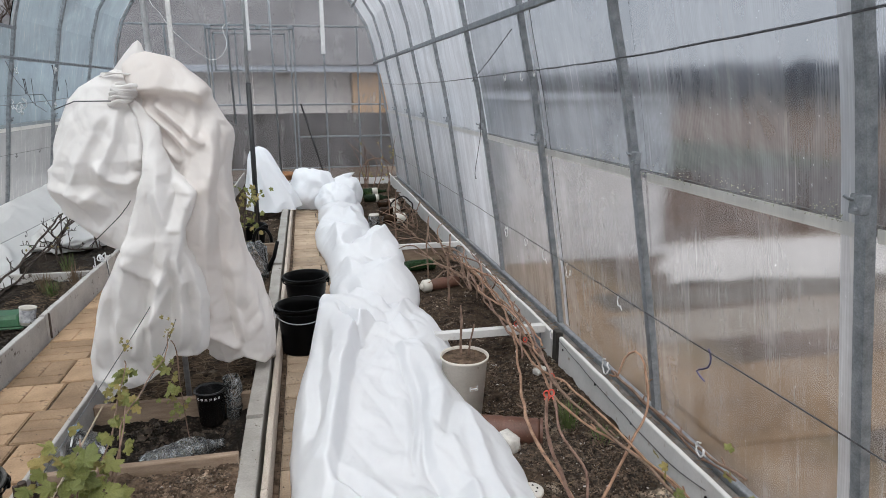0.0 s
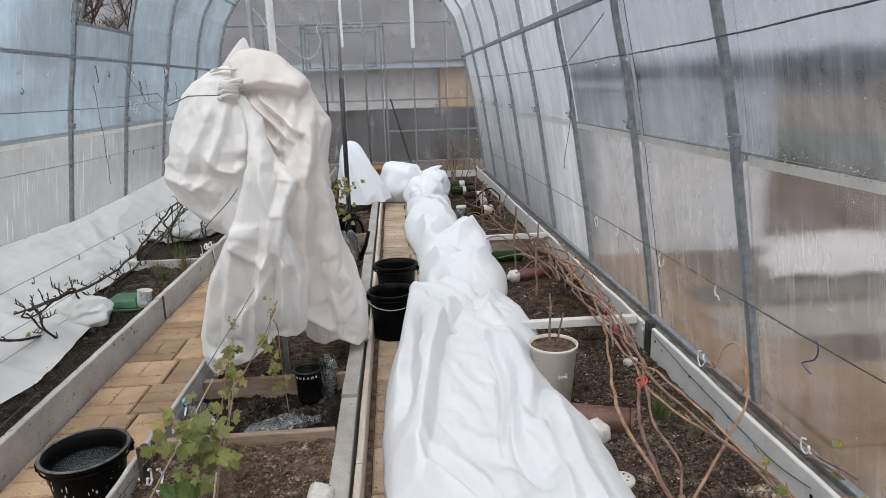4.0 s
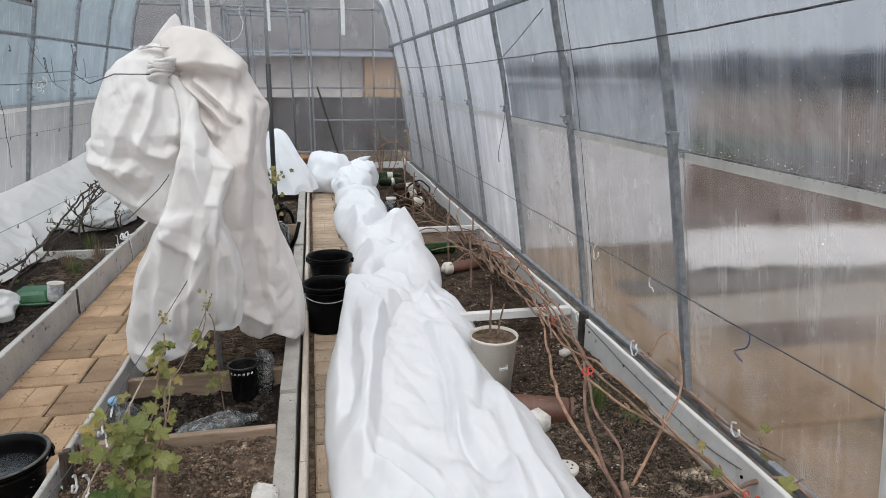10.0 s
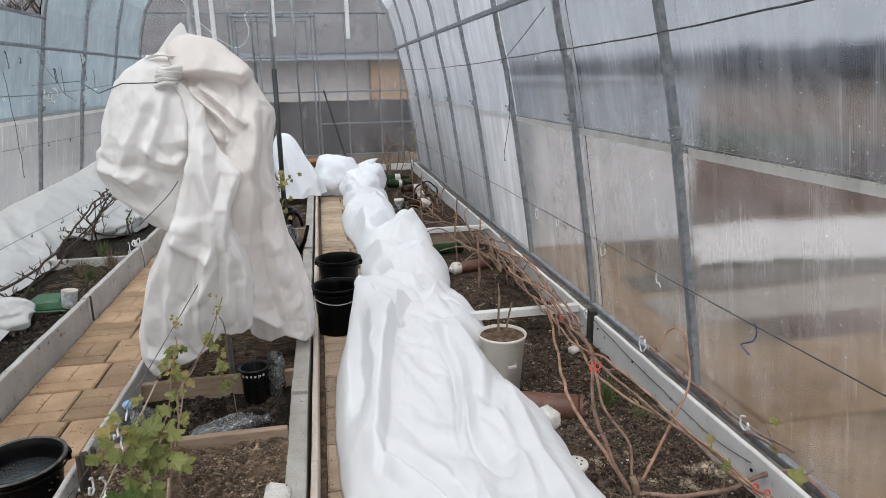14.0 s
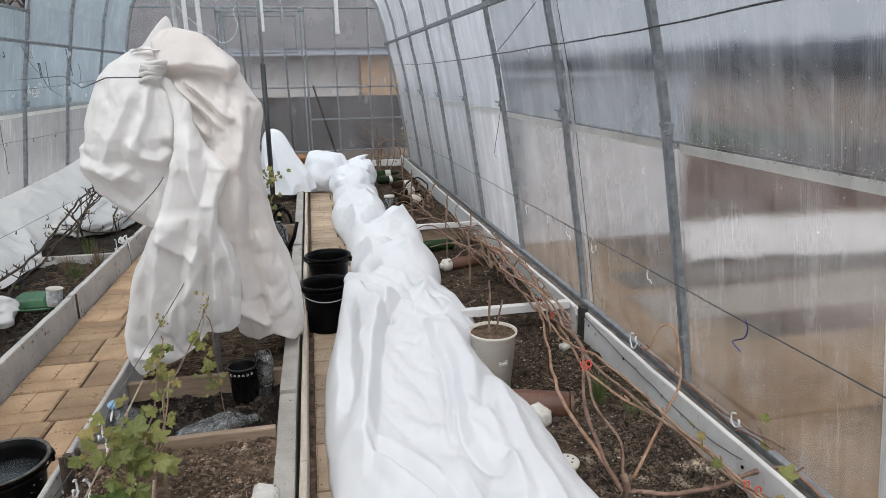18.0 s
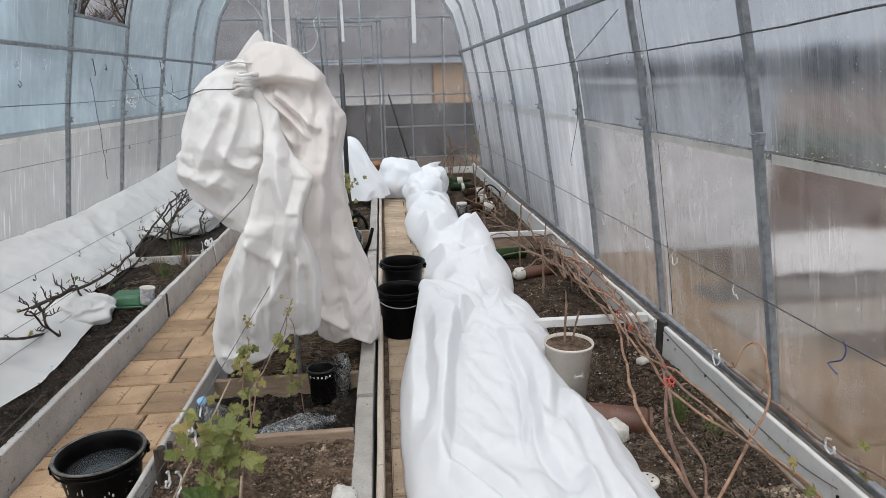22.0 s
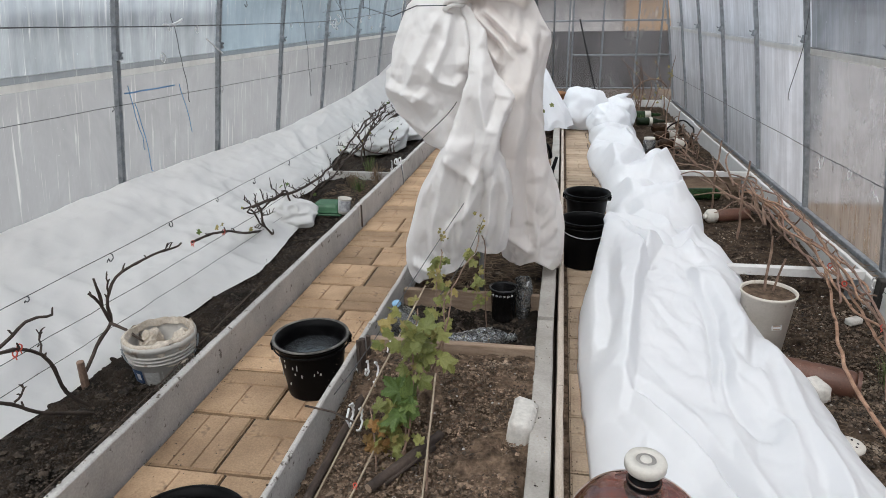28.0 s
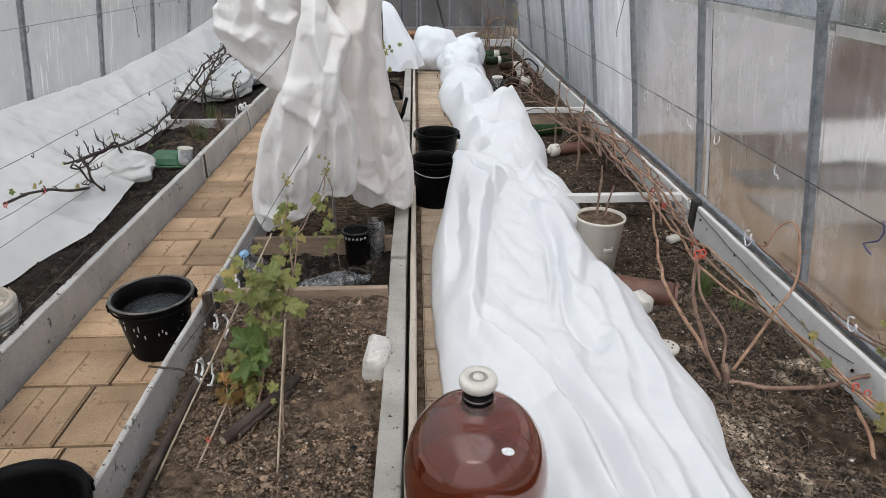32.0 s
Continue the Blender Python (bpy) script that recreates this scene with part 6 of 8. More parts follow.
part("pipe", tube([(-0.62, -0.4, 0.075), (-0.622, 0.6, 0.075), (-0.624, 1.14, 0.08), (-0.622, 1.38, 0.078), (-0.615, 1.6, 0.085), (-0.61, 1.85, 0.1)], 0.0115, 10), BARK, pipe, smooth=True)
for y, h, r in ((1.72, 0.2, 0.008), (1.76, 0.185, 0.014), (1.83, 0.16, 0.009)):
    st = thing("stake", (-0.655, y, 0.03), "short dark stake by the board", "stake", "stakes by the middle bed")
    part("stake", tube([(0, 0, -0.03), (0.003, 0.004, h)], [r, r * 0.85], 8), BARK, st)
sl = thing("slanting_bar", (0, 0, 0), "thin dark rod lying over the board", "rod")
part("rod", tube([(-0.72, 1.42, 0.178), (-0.63, 1.405, 0.176), (-0.55, 1.39, 0.15)], 0.003, 6), BARK, sl)
seam_rod = thing("seam_rod", (-1.187, 3.5, 0), "thin dark rod at the seam of the boards", "rod")
part("rod", tube([(-0.002, 0.01, 0.15), (0.006, -0.02, 0.02)], 0.006, 6), BARK, seam_rod)

# far part of the middle bed
can = thing("watering_can", (-0.2, 4.4, 0.02), "dark plastic watering can in the middle bed", "watering can")
part("body", lathe([(0, 0), (0.085, 0), (0.09, 0.01), (0.085, 0.22), (0.05, 0.25), (0.05, 0.26), (0, 0.26)], 28), CLEAR, can, smooth=True)
part("handle", tube([(0.06 * math.cos(a) + 0.06, 0, 0.25 + 0.1 * math.sin(a)) for a in (math.pi * k / 12 for k in range(13))] + [(0.1, 0, 0.05)], 0.012, 8), BLACKPL, can, "black handle", smooth=True)
part("spout", tube([(0.08, 0, 0.05), (0.13, -0.02, 0.15), (0.16, -0.03, 0.26)], [0.02, 0.014, 0.012], 8), BLACKPL, can, smooth=True)
bucket((-0.27, 5.35, 0.02), 0.1, 0.19, 0.075, "small black pot standing in the middle bed", 0, (0.16, SOIL, "dark soil"), -70, BK)

# west bed
gt = thing("green_basin", (-1.455, 3.66, 0.05), "green plastic basin turned upside down on the soil", "basin")
bm = box((-0.1, -0.08, 0.0), (0.1, 0.08, 0.07), 0.018)
for v in bm.verts:
    if v.co.z > 0.05:
        v.co.x *= 0.86
        v.co.y *= 0.84
part("body", bm, GREENPL, gt, smooth=False)
part("rim", box((-0.108, -0.088, 0.0), (0.108, 0.088, 0.012), 0.004), GREENPL, gt)
gc = thing("paper_cup", (-1.335, 3.6, 0.065), "grey and white printed cup lying by the basin", "cup")
gc.rotation_euler = (0, radians(8), radians(20))
part("body", lathe([(0, 0), (0.032, 0), (0.036, 0.004), (0.04, 0.095), (0.043, 0.098), (0.04, 0.1), (0.036, 0.092), (0.03, 0.006), (0, 0.006)], 24), WHITEPL, gc, smooth=True)
part("print_bar", lathe([(0.0365, 0.02), (0.0395, 0.088), (0.0402, 0.088), (0.0372, 0.02)], 24), surface("mottled_print", (0.2, 0.2, 0.22), (0.72, 0.72, 0.73), 45, 0.6, bump=0, grain_mix=0.2), gc, "grey mottled print")
BUCKETPL = surface("grimy_white_plastic", (0.36, 0.345, 0.32), (0.52, 0.5, 0.47), 6, 0.45, 0, 120, (12, 0.6, (0.2, 0.16, 0.125)), 0.05, grain_mix=0.3)
NAVY = surface("navy_print", (0.035, 0.07, 0.15), (0.06, 0.11, 0.21), 20, 0.5, bump=0)
wbk = thing("bucket", (-1.382, 1.735, 0.012), "old white plastic bucket of rags with a blue label", "bucket")
wbk.scale = (1.1, 1.1, 1.0)
part("body", lathe([(0, 0), (0.08, 0), (0.085, 0.004), (0.105, 0.165), (0.112, 0.166), (0.112, 0.185), (0.104, 0.188), (0.1, 0.17), (0.08, 0.01), (0, 0.01)], 40), BUCKETPL, wbk, smooth=True)
for z in (0.118, 0.132, 0.146):
    part("rib", lathe([(0.08 + 0.15 * z, z - 0.004), (0.0865 + 0.15 * z, z - 0.002), (0.0865 + 0.15 * z, z + 0.002), (0.08 + 0.15 * z, z + 0.004)], 40), BUCKETPL, wbk, smooth=True)
part("label", lathe([(0.0885, 0.035), (0.0955, 0.095), (0.0962, 0.095), (0.0892, 0.035)], 12), PALEBAR, wbk)
for k, (a0, z0, z1, mm) in enumerate(((-124, 0.04, 0.095, NAVY), (-112, 0.055, 0.08, INK), (-92, 0.045, 0.09, PALEBAR))):
    bm = bmesh.new()
    rows_ = []
    for i in range(7):
        a = radians(a0 + i * (4.5 if mm is not INK else 1.6))
        rows_.append([bm.verts.new(((0.0858 + 0.118 * z + (0.0012 if mm is not INK else 0.0026)) * math.cos(a), (0.0858 + 0.118 * z + 0.0012) * math.sin(a), z)) for z in (z0, z1)])
    for p, q in zip(rows_, rows_[1:]):
        bm.faces.new((p[0], q[0], q[1], p[1]))
    bmesh.ops.solidify(bm, geom=bm.faces[:], thickness=-0.0008)
    part("label_patch", bm, mm, wbk, "blue label patch" if k == 0 else "pale label patch")
hd = part("handle", tube([(0.113 * math.cos(a), -0.113 * math.sin(a) * 0.5, 0.155 - 0.09 * math.sin(a)) for a in (math.pi * k / 20 for k in range(21))], 0.003, 6), GALV, wbk, "wire handle")
hd.matrix_basis = pose(0, 0, 0, 0, 0, 35)
RAG = surface("dirty_rag", (0.36, 0.3, 0.235), (0.62, 0.56, 0.485), 16, 0.95, 0, 120, (20, 0.66, (0.25, 0.19, 0.14)), 0.3, 0.003)
for k, (x, y, z, a, b, c) in enumerate(((0.02, -0.035, 0.125, 0.04, 0.05, 0.04), (-0.055, 0.03, 0.13, 0.03, 0.045, 0.05), (0.05, 0.045, 0.125, 0.035, 0.03, 0.055), (0.0, 0.0, 0.1, 0.09, 0.09, 0.03))):
    cloth_part("rag", lobe((x, y, z), (a, b, c), (0.02, 0.01, 0.1), 40 + k, 13, -0.1), RAG, wbk, "crumpled dirty rag")
rows_ = []
for i in range(10):
    t = i / 9
    ring = []
    for j in range(90):
        a = 2 * math.pi * j / 90
        w = noise.noise((2.2 * math.cos(a), 2.2 * math.sin(a), 3))
        r = 0.098 + 0.004 * math.sin(math.pi * t) ** 0.5 + (0.006 if t > 0.5 else -0.004) + 0.004 * noise.noise((7 * math.cos(a), 7 * math.sin(a), t * 3))
        z = 0.17 + 0.026 * math.sin(math.pi * min(1, t * 1.2)) - (0.01 + 0.12 * w) * max(0, t - 0.5) * 2 + 0.014 * w
        ring.append((r * math.cos(a), r * math.sin(a), z))
    rows_.append(ring)
cloth_part("bag_rim", grid_mesh(rows_, True), RAG, wbk, "dirty cloth folded over the rim")

# ---- vines and leaves ----
def leaf_mesh(name, seed, lobes=5, deep=0.25):
    """A lobed vine leaf of unit size in the plane z = 0, its stalk at the origin, cupped and wavy."""
    bm, n = bmesh.new(), 60
    rim, mid = [], []
    tips = (0.0, 1.05, -1.05, 2.1, -2.1)
    for k in range(n):
        a = -math.pi * 0.9 + 2 * math.pi * 0.9 * k / (n - 1)
        near = min(abs(a - t) for t in tips)
        tall = 1.0 if abs(a) < 0.52 else 0.86 if abs(a) < 1.6 else 0.66
        r = 0.72 * tall * (1 - deep * 1.35 * min(1.0, near / 0.52) ** 0.9) + (0.045 if k % 2 else -0.03) + 0.07 * noise.noise((k * 0.5, seed, 0))
        p = Vector((r * math.sin(a), 0.3 + r * math.cos(a), 0))
        z = 0.2 * noise.noise((p.x * 2, p.y * 2, seed)) - 0.35 * p.x**2 - 0.12 * (p.y - 0.3) ** 2 + 0.06 * math.sin(4 * a + seed)
        rim.append(bm.verts.new((p.x, p.y, z)))
        q = p * 0.5 + Vector((0, 0.12, 0))
        mid.append(bm.verts.new((q.x, q.y, 0.3 * z - 0.04 * math.cos(math.pi * near / 0.52))))
    c = bm.verts.new((0, 0.2, 0.0))
    for k in range(n - 1):
        bm.faces.new((mid[k], rim[k], rim[k + 1], mid[k + 1]))
        bm.faces.new((c, mid[k], mid[k + 1]))
    me = bpy.data.meshes.new(name)
    bm.to_mesh(me)
    bm.free()
    me.shade_smooth()
    return me


LEAVES = [leaf_mesh("leaf", s) for s in (1.0, 4.0, 9.0, 14.0, 21.0)]
LEAF_SETS = {}


def leaf_of(material, k):
    key = (material.name, k % 5)
    if key not in LEAF_SETS:
        me = LEAVES[k % 5].copy()
        me.materials.append(material)
        LEAF_SETS[key] = me
    return LEAF_SETS[key]


def add_leaf(parent, at, size, material, k, face=(0, -0.6, 0.8)):
    ob = new("leaf", leaf_of(material, k))
    ob.parent = parent
    f = (Vector(face) + Vector((random.uniform(-0.9, 0.9), random.uniform(-0.6, 0.6), random.uniform(-0.8, 0.5)))).normalized()
    ob.matrix_basis = Matrix.Translation(at) @ f.to_track_quat("Z", "Y").to_matrix().to_4x4() @ pose(0, 0, 0, 0, 0, random.uniform(-180, 180)) @ Matrix.Scale(size, 4)
    return ob


def wander(pts, step=0.03, amount=0.01, seed=0.0):
    """A smooth irregular line through points."""
    pts = [Vector(p) for p in pts]
    out = []
    for i in range(len(pts) - 1):
        p0, p1, p2, p3 = pts[max(i - 1, 0)], pts[i], pts[i + 1], pts[min(i + 2, len(pts) - 1)]
        n = max(2, int((p2 - p1).length / step))
        for k in range(n):
            t = k / n
            q = 0.5 * ((2 * p1) + (p2 - p0) * t + (2 * p0 - 5 * p1 + 4 * p2 - p3) * t * t + (3 * p1 - p0 - 3 * p2 + p3) * t**3)
            out.append(q + amount * Vector((noise.noise(q * 9 + Vector((seed, 0, 0))), noise.noise(q * 9 + Vector((0, seed, 0))), noise.noise(q * 9 + Vector((0, 0, seed))))))
    return out + [pts[-1]]


def cane_mesh(pts, r0, r1, seed=0.0, nodes=0.09, seg=7):
    line = wander(pts, seed=seed)
    run, radii = 0.0, []
    for i, p in enumerate(line):
        run += (p - line[i - 1]).length if i else 0
        t = i / (len(line) - 1)
        swell = max(0, 1 - abs((run % nodes) / nodes - 0.5) * 9)
        radii.append((r0 + (r1 - r0) * t) * (1 + 0.35 * swell))
    return tube(line, radii, seg)


def spurs(parent, pts, material, seed, gap=0.12, length=0.04):
    """Short side shoots and buds along a cane."""
    random.seed(seed)
    line = wander(pts, 0.02)
    run = 0.0
    for a, b in zip(line, line[1:]):
        run += (b - a).length
        if run > gap:
            run = random.uniform(-0.04, 0.02)
            d = Vector((random.uniform(-1, 1), random.uniform(-0.6, 0.6), random.uniform(0.2, 1.2))).normalized() * length * random.uniform(0.5, 1.4)
            part("spur", tube([b, b + d * 0.6 + Vector((0, 0, 0.003)), b + d], [0.0035, 0.003, 0.002], 5), material, parent)


def twigs(parent, pts, material, seed, gap=0.075, length=0.17):
    """Thin crooked side twigs, each with a fork or two, along an old cane."""
    rng = random.Random(seed)
    line = wander(pts, 0.02)
    run = 0.0
    for a, b in zip(line, line[1:]):
        run += (b - a).length
        if run > gap:
            run = rng.uniform(-0.08, 0.02)
            bm, tip = bmesh.new(), []
            d = Vector((rng.uniform(-0.5, 0.5), rng.uniform(-1, 1), rng.uniform(0.0, 1.0))).normalized()
            p, ln = b.copy(), length * rng.uniform(0.4, 1.2)
            for k in range(5):
                tip.append(p)
                d = (d + Vector((rng.uniform(-0.4, 0.4), rng.uniform(-0.5, 0.5), rng.uniform(-0.3, 0.4)))).normalized()
                p = p + d * ln / 5
            add_tube(bm, tip + [p], [0.004, 0.0036, 0.0032, 0.0027, 0.0022, 0.0013], 5)
            for k in (2, 3, 4):
                e = tip[k] + Vector((rng.uniform(-0.3, 0.3), rng.uniform(-1, 1), rng.uniform(0.1, 1))).normalized() * ln * 0.3
                add_tube(bm, [tip[k], (tip[k] + e) / 2 + Vector((0, 0, 0.004)), e], [0.0028, 0.0024, 0.0014], 4)
            part("twig", bm, material, parent)


def tie(parent, at, material, size=0.009):
    bm = bmesh.new()
    pts = [(size * math.cos(a), 0.4 * size * math.sin(a), size * math.sin(a)) for a in (math.pi * k / 6 for k in range(13))]
    add_tube(bm, pts, size * 0.28, 5)
    add_tube(bm, [(0, 0, -size), (size * 0.7, -0.004, -size * 2.2)], size * 0.22, 5)
    add_tube(bm, [(0, 0, -size), (-size * 0.9, -0.004, -size * 1.8)], size * 0.22, 5)
    t = part("tie", bm, material, parent, "red tape tie" if material is REDTAPE else "")
    t.location = at
    return t


vine = thing("vine", (0, 0, 0), "pruned grapevine with reddish canes and a few young leaves", "vine", "grapevines")
EAST = [([(0.99, 1.56, -0.05), (0.922, 1.58, 0.086), (0.864, 1.6, 0.236), (0.857, 1.62, 0.395)], 0.013, 0.008),
        ([(0.99, 1.56, -0.04), (0.925, 1.75, 0.085), (0.93, 2.0, 0.107), (1.039, 2.4, 0.123), (1.125, 2.8, 0.177), (1.2, 3.4, 0.14), (1.24, 4.1, 0.1)], 0.012, 0.006),
        ([(1.13, 2.7, 0.173), (1.089, 2.2, 0.206), (1.052, 1.98, 0.216), (1.135, 1.8, 0.152), (1.207, 1.58, 0.109), (1.266, 1.4, 0.07), (1.312, 1.32, 0.06), (1.33, 1.2, 0.02), (1.32, 1.05, 0.0)], 0.01, 0.007),
        ([(1.0, 1.56, -0.03), (1.135, 1.5, -0.012), (1.28, 1.46, 0.02), (1.4, 1.4, 0.11), (1.43, 1.2, 0.09), (1.42, 0.8, 0.08)], 0.014, 0.009),
        ([(1.045, 1.62, -0.03), (1.18, 1.72, 0.07), (1.284, 1.8, 0.158), (1.342, 1.86, 0.217), (1.351, 1.9, 0.321), (1.335, 1.95, 0.354), (1.306, 1.98, 0.32), (1.282, 1.98, 0.245), (1.25, 1.98, 0.253)], 0.01, 0.006),
        ([(1.39, 2.223, 0.146), (1.395, 1.959, 0.133), (1.4, 1.728, 0.128), (1.4, 1.561, 0.144), (1.4, 1.395, 0.17)], 0.011, 0.008),
        ([(1.4, 2.1, 0.125), (1.41, 1.9, 0.115), (1.415, 1.7, 0.1), (1.41, 1.45, 0.13)], 0.009, 0.006),
        ([(1.273, 1.35, 0.03), (1.256, 1.25, 0.0), (1.24, 1.17, -0.05)], 0.011, 0.01),
        ([(1.05, 1.98, 0.21), (1.12, 2.4, 0.2), (1.19, 2.9, 0.19), (1.27, 3.5, 0.18), (1.31, 4.2, 0.14)], 0.008, 0.005),
        ([(0.99, 1.57, -0.02), (1.03, 1.68, 0.06), (0.98, 1.8, 0.16), (1.02, 1.98, 0.25), (1.08, 2.3, 0.27), (1.16, 2.8, 0.24), (1.2, 3.5, 0.22)], 0.009, 0.005)]
for k, (pts, a, b) in enumerate(EAST):
    part("cane", cane_mesh(pts, a * 0.54, b * 0.58, k * 3.1), (REDCANE, PEACHCANE, CANE)[k % 3], vine, smooth=True)
    spurs(vine, pts, CANE, 30 + k, 0.24, 0.025)
part("trunk", cane_mesh([(1.0, 1.55, -0.07), (0.995, 1.56, -0.01), (0.985, 1.57, 0.03)], 0.014, 0.011, 5), CANE, vine, "knobbly vine base", smooth=True)
rng = random.Random(77)
for k in range(7):
    j = lambda w: rng.uniform(-w, w)
    pts = [(1.24 + j(0.06), 4.5 + j(0.4), 0.06 + j(0.05)), (1.22 + j(0.07), 3.9 + j(0.1), 0.12 + j(0.06)), (1.19 + j(0.06), 3.3 + j(0.1), 0.17 + j(0.05)), (1.13 + j(0.04), 2.75 + j(0.1), 0.19 + j(0.04)), (1.08 + j(0.04), 2.3 + j(0.08), 0.2 + j(0.04))]
    if k % 3 == 1:
        pts += [(1.08 + j(0.03), 1.95, 0.19 + j(0.03)), (1.19 + j(0.03), 1.65, 0.12 + j(0.02)), (1.3 + j(0.02), 1.3, 0.05)]
    pts = [(min(x, 1.33), y, z) for x, y, z in pts]
    part("cane", cane_mesh(pts, rng.uniform(0.005, 0.009), 0.004, 200 + k), PEACHCANE if k % 3 else REDCANE, vine, smooth=True)
    spurs(vine, pts, PEACHCANE, 230 + k, 0.3, 0.022)
random.seed(21)
for k, (x, y, z, s) in enumerate([(1.37, 1.35, 0.1, 0.055), (1.29, 1.28, 0.06, 0.06), (1.325, 1.2, 0.04, 0.06), (1.4, 1.2, 0.06, 0.05), (1.211, 1.5, 0.173, 0.03), (1.205, 1.5, 0.13, 0.04), (1.45, 1.55, 0.165, 0.035), (1.331, 1.28, 0.05, 0.055), (1.28, 1.24, 0.03, 0.05), (1.3, 1.15, 0.03, 0.05), (1.42, 1.5, 0.13, 0.04), (1.36, 1.18, 0.05, 0.045), (1.22, 1.47, 0.11, 0.035), (1.24, 1.6, 0.14, 0.03)]):
    add_leaf(vine, (x, y, z), s, LEAFY if k % 3 else LEAF, k)
for at in ((0.857, 1.62, 0.395), (0.87, 1.615, 0.4), (1.07, 2.1, 0.21), (1.28, 1.385, 0.075), (1.3, 1.36, 0.07), (1.14, 2.75, 0.18), (1.1, 2.5, 0.2)):
    tie(vine, at, REDTAPE)

# the tangled dry canes further back
for cx, cy, n, seed in ((1.22, 3.7, 13, 3), (1.2, 4.3, 9, 5), (1.15, 5.6, 12, 7), (1.22, 6.6, 10, 9)):
    far = thing("vine", (0, 0, 0), "tangle of dry reddish vine canes lying by the board", "vine", "grapevines")
    random.seed(seed)
    for k in range(n):
        p = Vector((cx + random.uniform(-0.1, 0.06), cy + random.uniform(-0.15, 0.5), random.uniform(-0.02, 0.05)))
        q = p + Vector((random.uniform(-0.32, 0.08), random.uniform(-0.6, 0.7), random.uniform(0.02, 0.2)))
        m = (p + q) / 2 + Vector((random.uniform(-0.06, 0.06), 0, random.uniform(0.02, 0.12)))
        q.x, m.x = min(q.x, 1.32), min(m.x, 1.32)
        part("cane", cane_mesh([p, m, q], random.uniform(0.004, 0.009), 0.003, k * 1.3), CANE, far)
    part("upright_cane", cane_mesh([(cx - 0.2, cy, -0.04), (cx - 0.21, cy, 0.2), (cx - 0.19, cy + 0.02, 0.42)], 0.007, 0.005, seed), CANE, far)
hoop = thing("hoop_pipe", (0, 0, 0), "dark bent hoop of hose among the bottles", "hose")
part("hose", tube(wander([(1.02, 6.0, -0.03), (1.12, 6.05, 0.06), (1.2, 6.2, 0.16), (1.15, 6.5, 0.2), (1.05, 6.7, 0.1), (1.05, 6.75, -0.03)]), 0.008, 7), BLACKPL, hoop, smooth=True)
hoop2 = thing("hoop_pipe", (0, 0, 0), "dark bent hoop of hose at the far end", "hose")
part("hose", tube(wander([(0.86, 8.6, -0.03), (0.88, 8.6, 0.2), (1.0, 8.6, 0.36), (1.2, 8.6, 0.38), (1.3, 8.65, 0.28)]), 0.009, 7), CANE, hoop2, smooth=True)
fc = thing("vine", (0, 0, 0), "bare vine shoots at the far end of the bed", "vine", "grapevines")
random.seed(77)
for k in range(9):
    x = random.uniform(0.9, 1.35)
    part("cane", cane_mesh([(x, 8.4 + 0.08 * k, -0.05), (x + random.uniform(-0.1, 0.1), 8.4 + 0.08 * k, 0.3), (x + random.uniform(-0.3, 0.2), 8.3 + 0.08 * k, random.uniform(0.4, 0.7))], 0.008, 0.003, k), CANE, fc)
for k in range(26):
    add_leaf(fc, (random.uniform(0.9, 1.35), random.uniform(8.4, 9.0), random.uniform(0.1, 0.6)), 0.035, LEAFY, k)

# grass tuft and weeds
def tuft(at, n, h, words, seed, material=None):
    rng, verts, faces = np.random.default_rng(seed), [], []
    for k in range(n):
        a, r = rng.uniform(0, 6.28), rng.uniform(0, 0.04)
        b = np.array((at[0] + r * math.cos(a), at[1] + r * math.sin(a), at[2]))
        lean = np.array((math.cos(a), math.sin(a), 0)) * rng.uniform(0.01, 0.06)
        hh, w = h * rng.uniform(0.5, 1.1), rng.uniform(0.001, 0.0025)
        s = np.array((-math.sin(a), math.cos(a), 0)) * w
        i = len(verts)
        verts += [tuple(b - s), tuple(b + s), tuple(b + lean * 0.4 + s * 0.8 + (0, 0, hh * 0.6)), tuple(b + lean * 0.4 - s * 0.8 + (0, 0, hh * 0.6)), tuple(b + lean + (0, 0, hh))]
        faces += [(i, i + 1, i + 2, i + 3), (i + 3, i + 2, i + 4)]
    me = bpy.data.meshes.new("grass_tuft")
    me.from_pydata(verts, [], faces)
    me.materials.append(material or GRASSM)
    return tagged(new("grass_tuft", me), words, "grass", kind="stuff")


tuft((1.16, 2.13, -0.04), 90, 0.11, "green grass tuft by the white board", 1)
tuft((1.24, 2.0, -0.04), 40, 0.07, "small green weeds by the board", 2)
tuft((-1.5, 4.3, 0.03), 90, 0.16, "yellowing clump of grass in the west bed", 3, STRAW)
tuft((-1.42, 4.2, 0.03), 60, 0.12, "green clump of grass in the west bed", 4)
tuft((-1.36, 4.45, 0.03), 80, 0.17, "tall dry clump of grass in the west bed", 14, STRAW)
tuft((-1.5, 4.75, 0.03), 70, 0.15, "green clump of grass beside the board", 15)
tuft((-0.3, 1.35, 0.02), 14, 0.04, "thin weeds in the middle bed", 5)
tuft((0.92, 7.75, -0.04), 70, 0.12, "green weeds at the far end of the bed", 6)
tuft((0.8, 8.0, -0.04), 70, 0.12, "green weeds at the far end of the bed", 7)

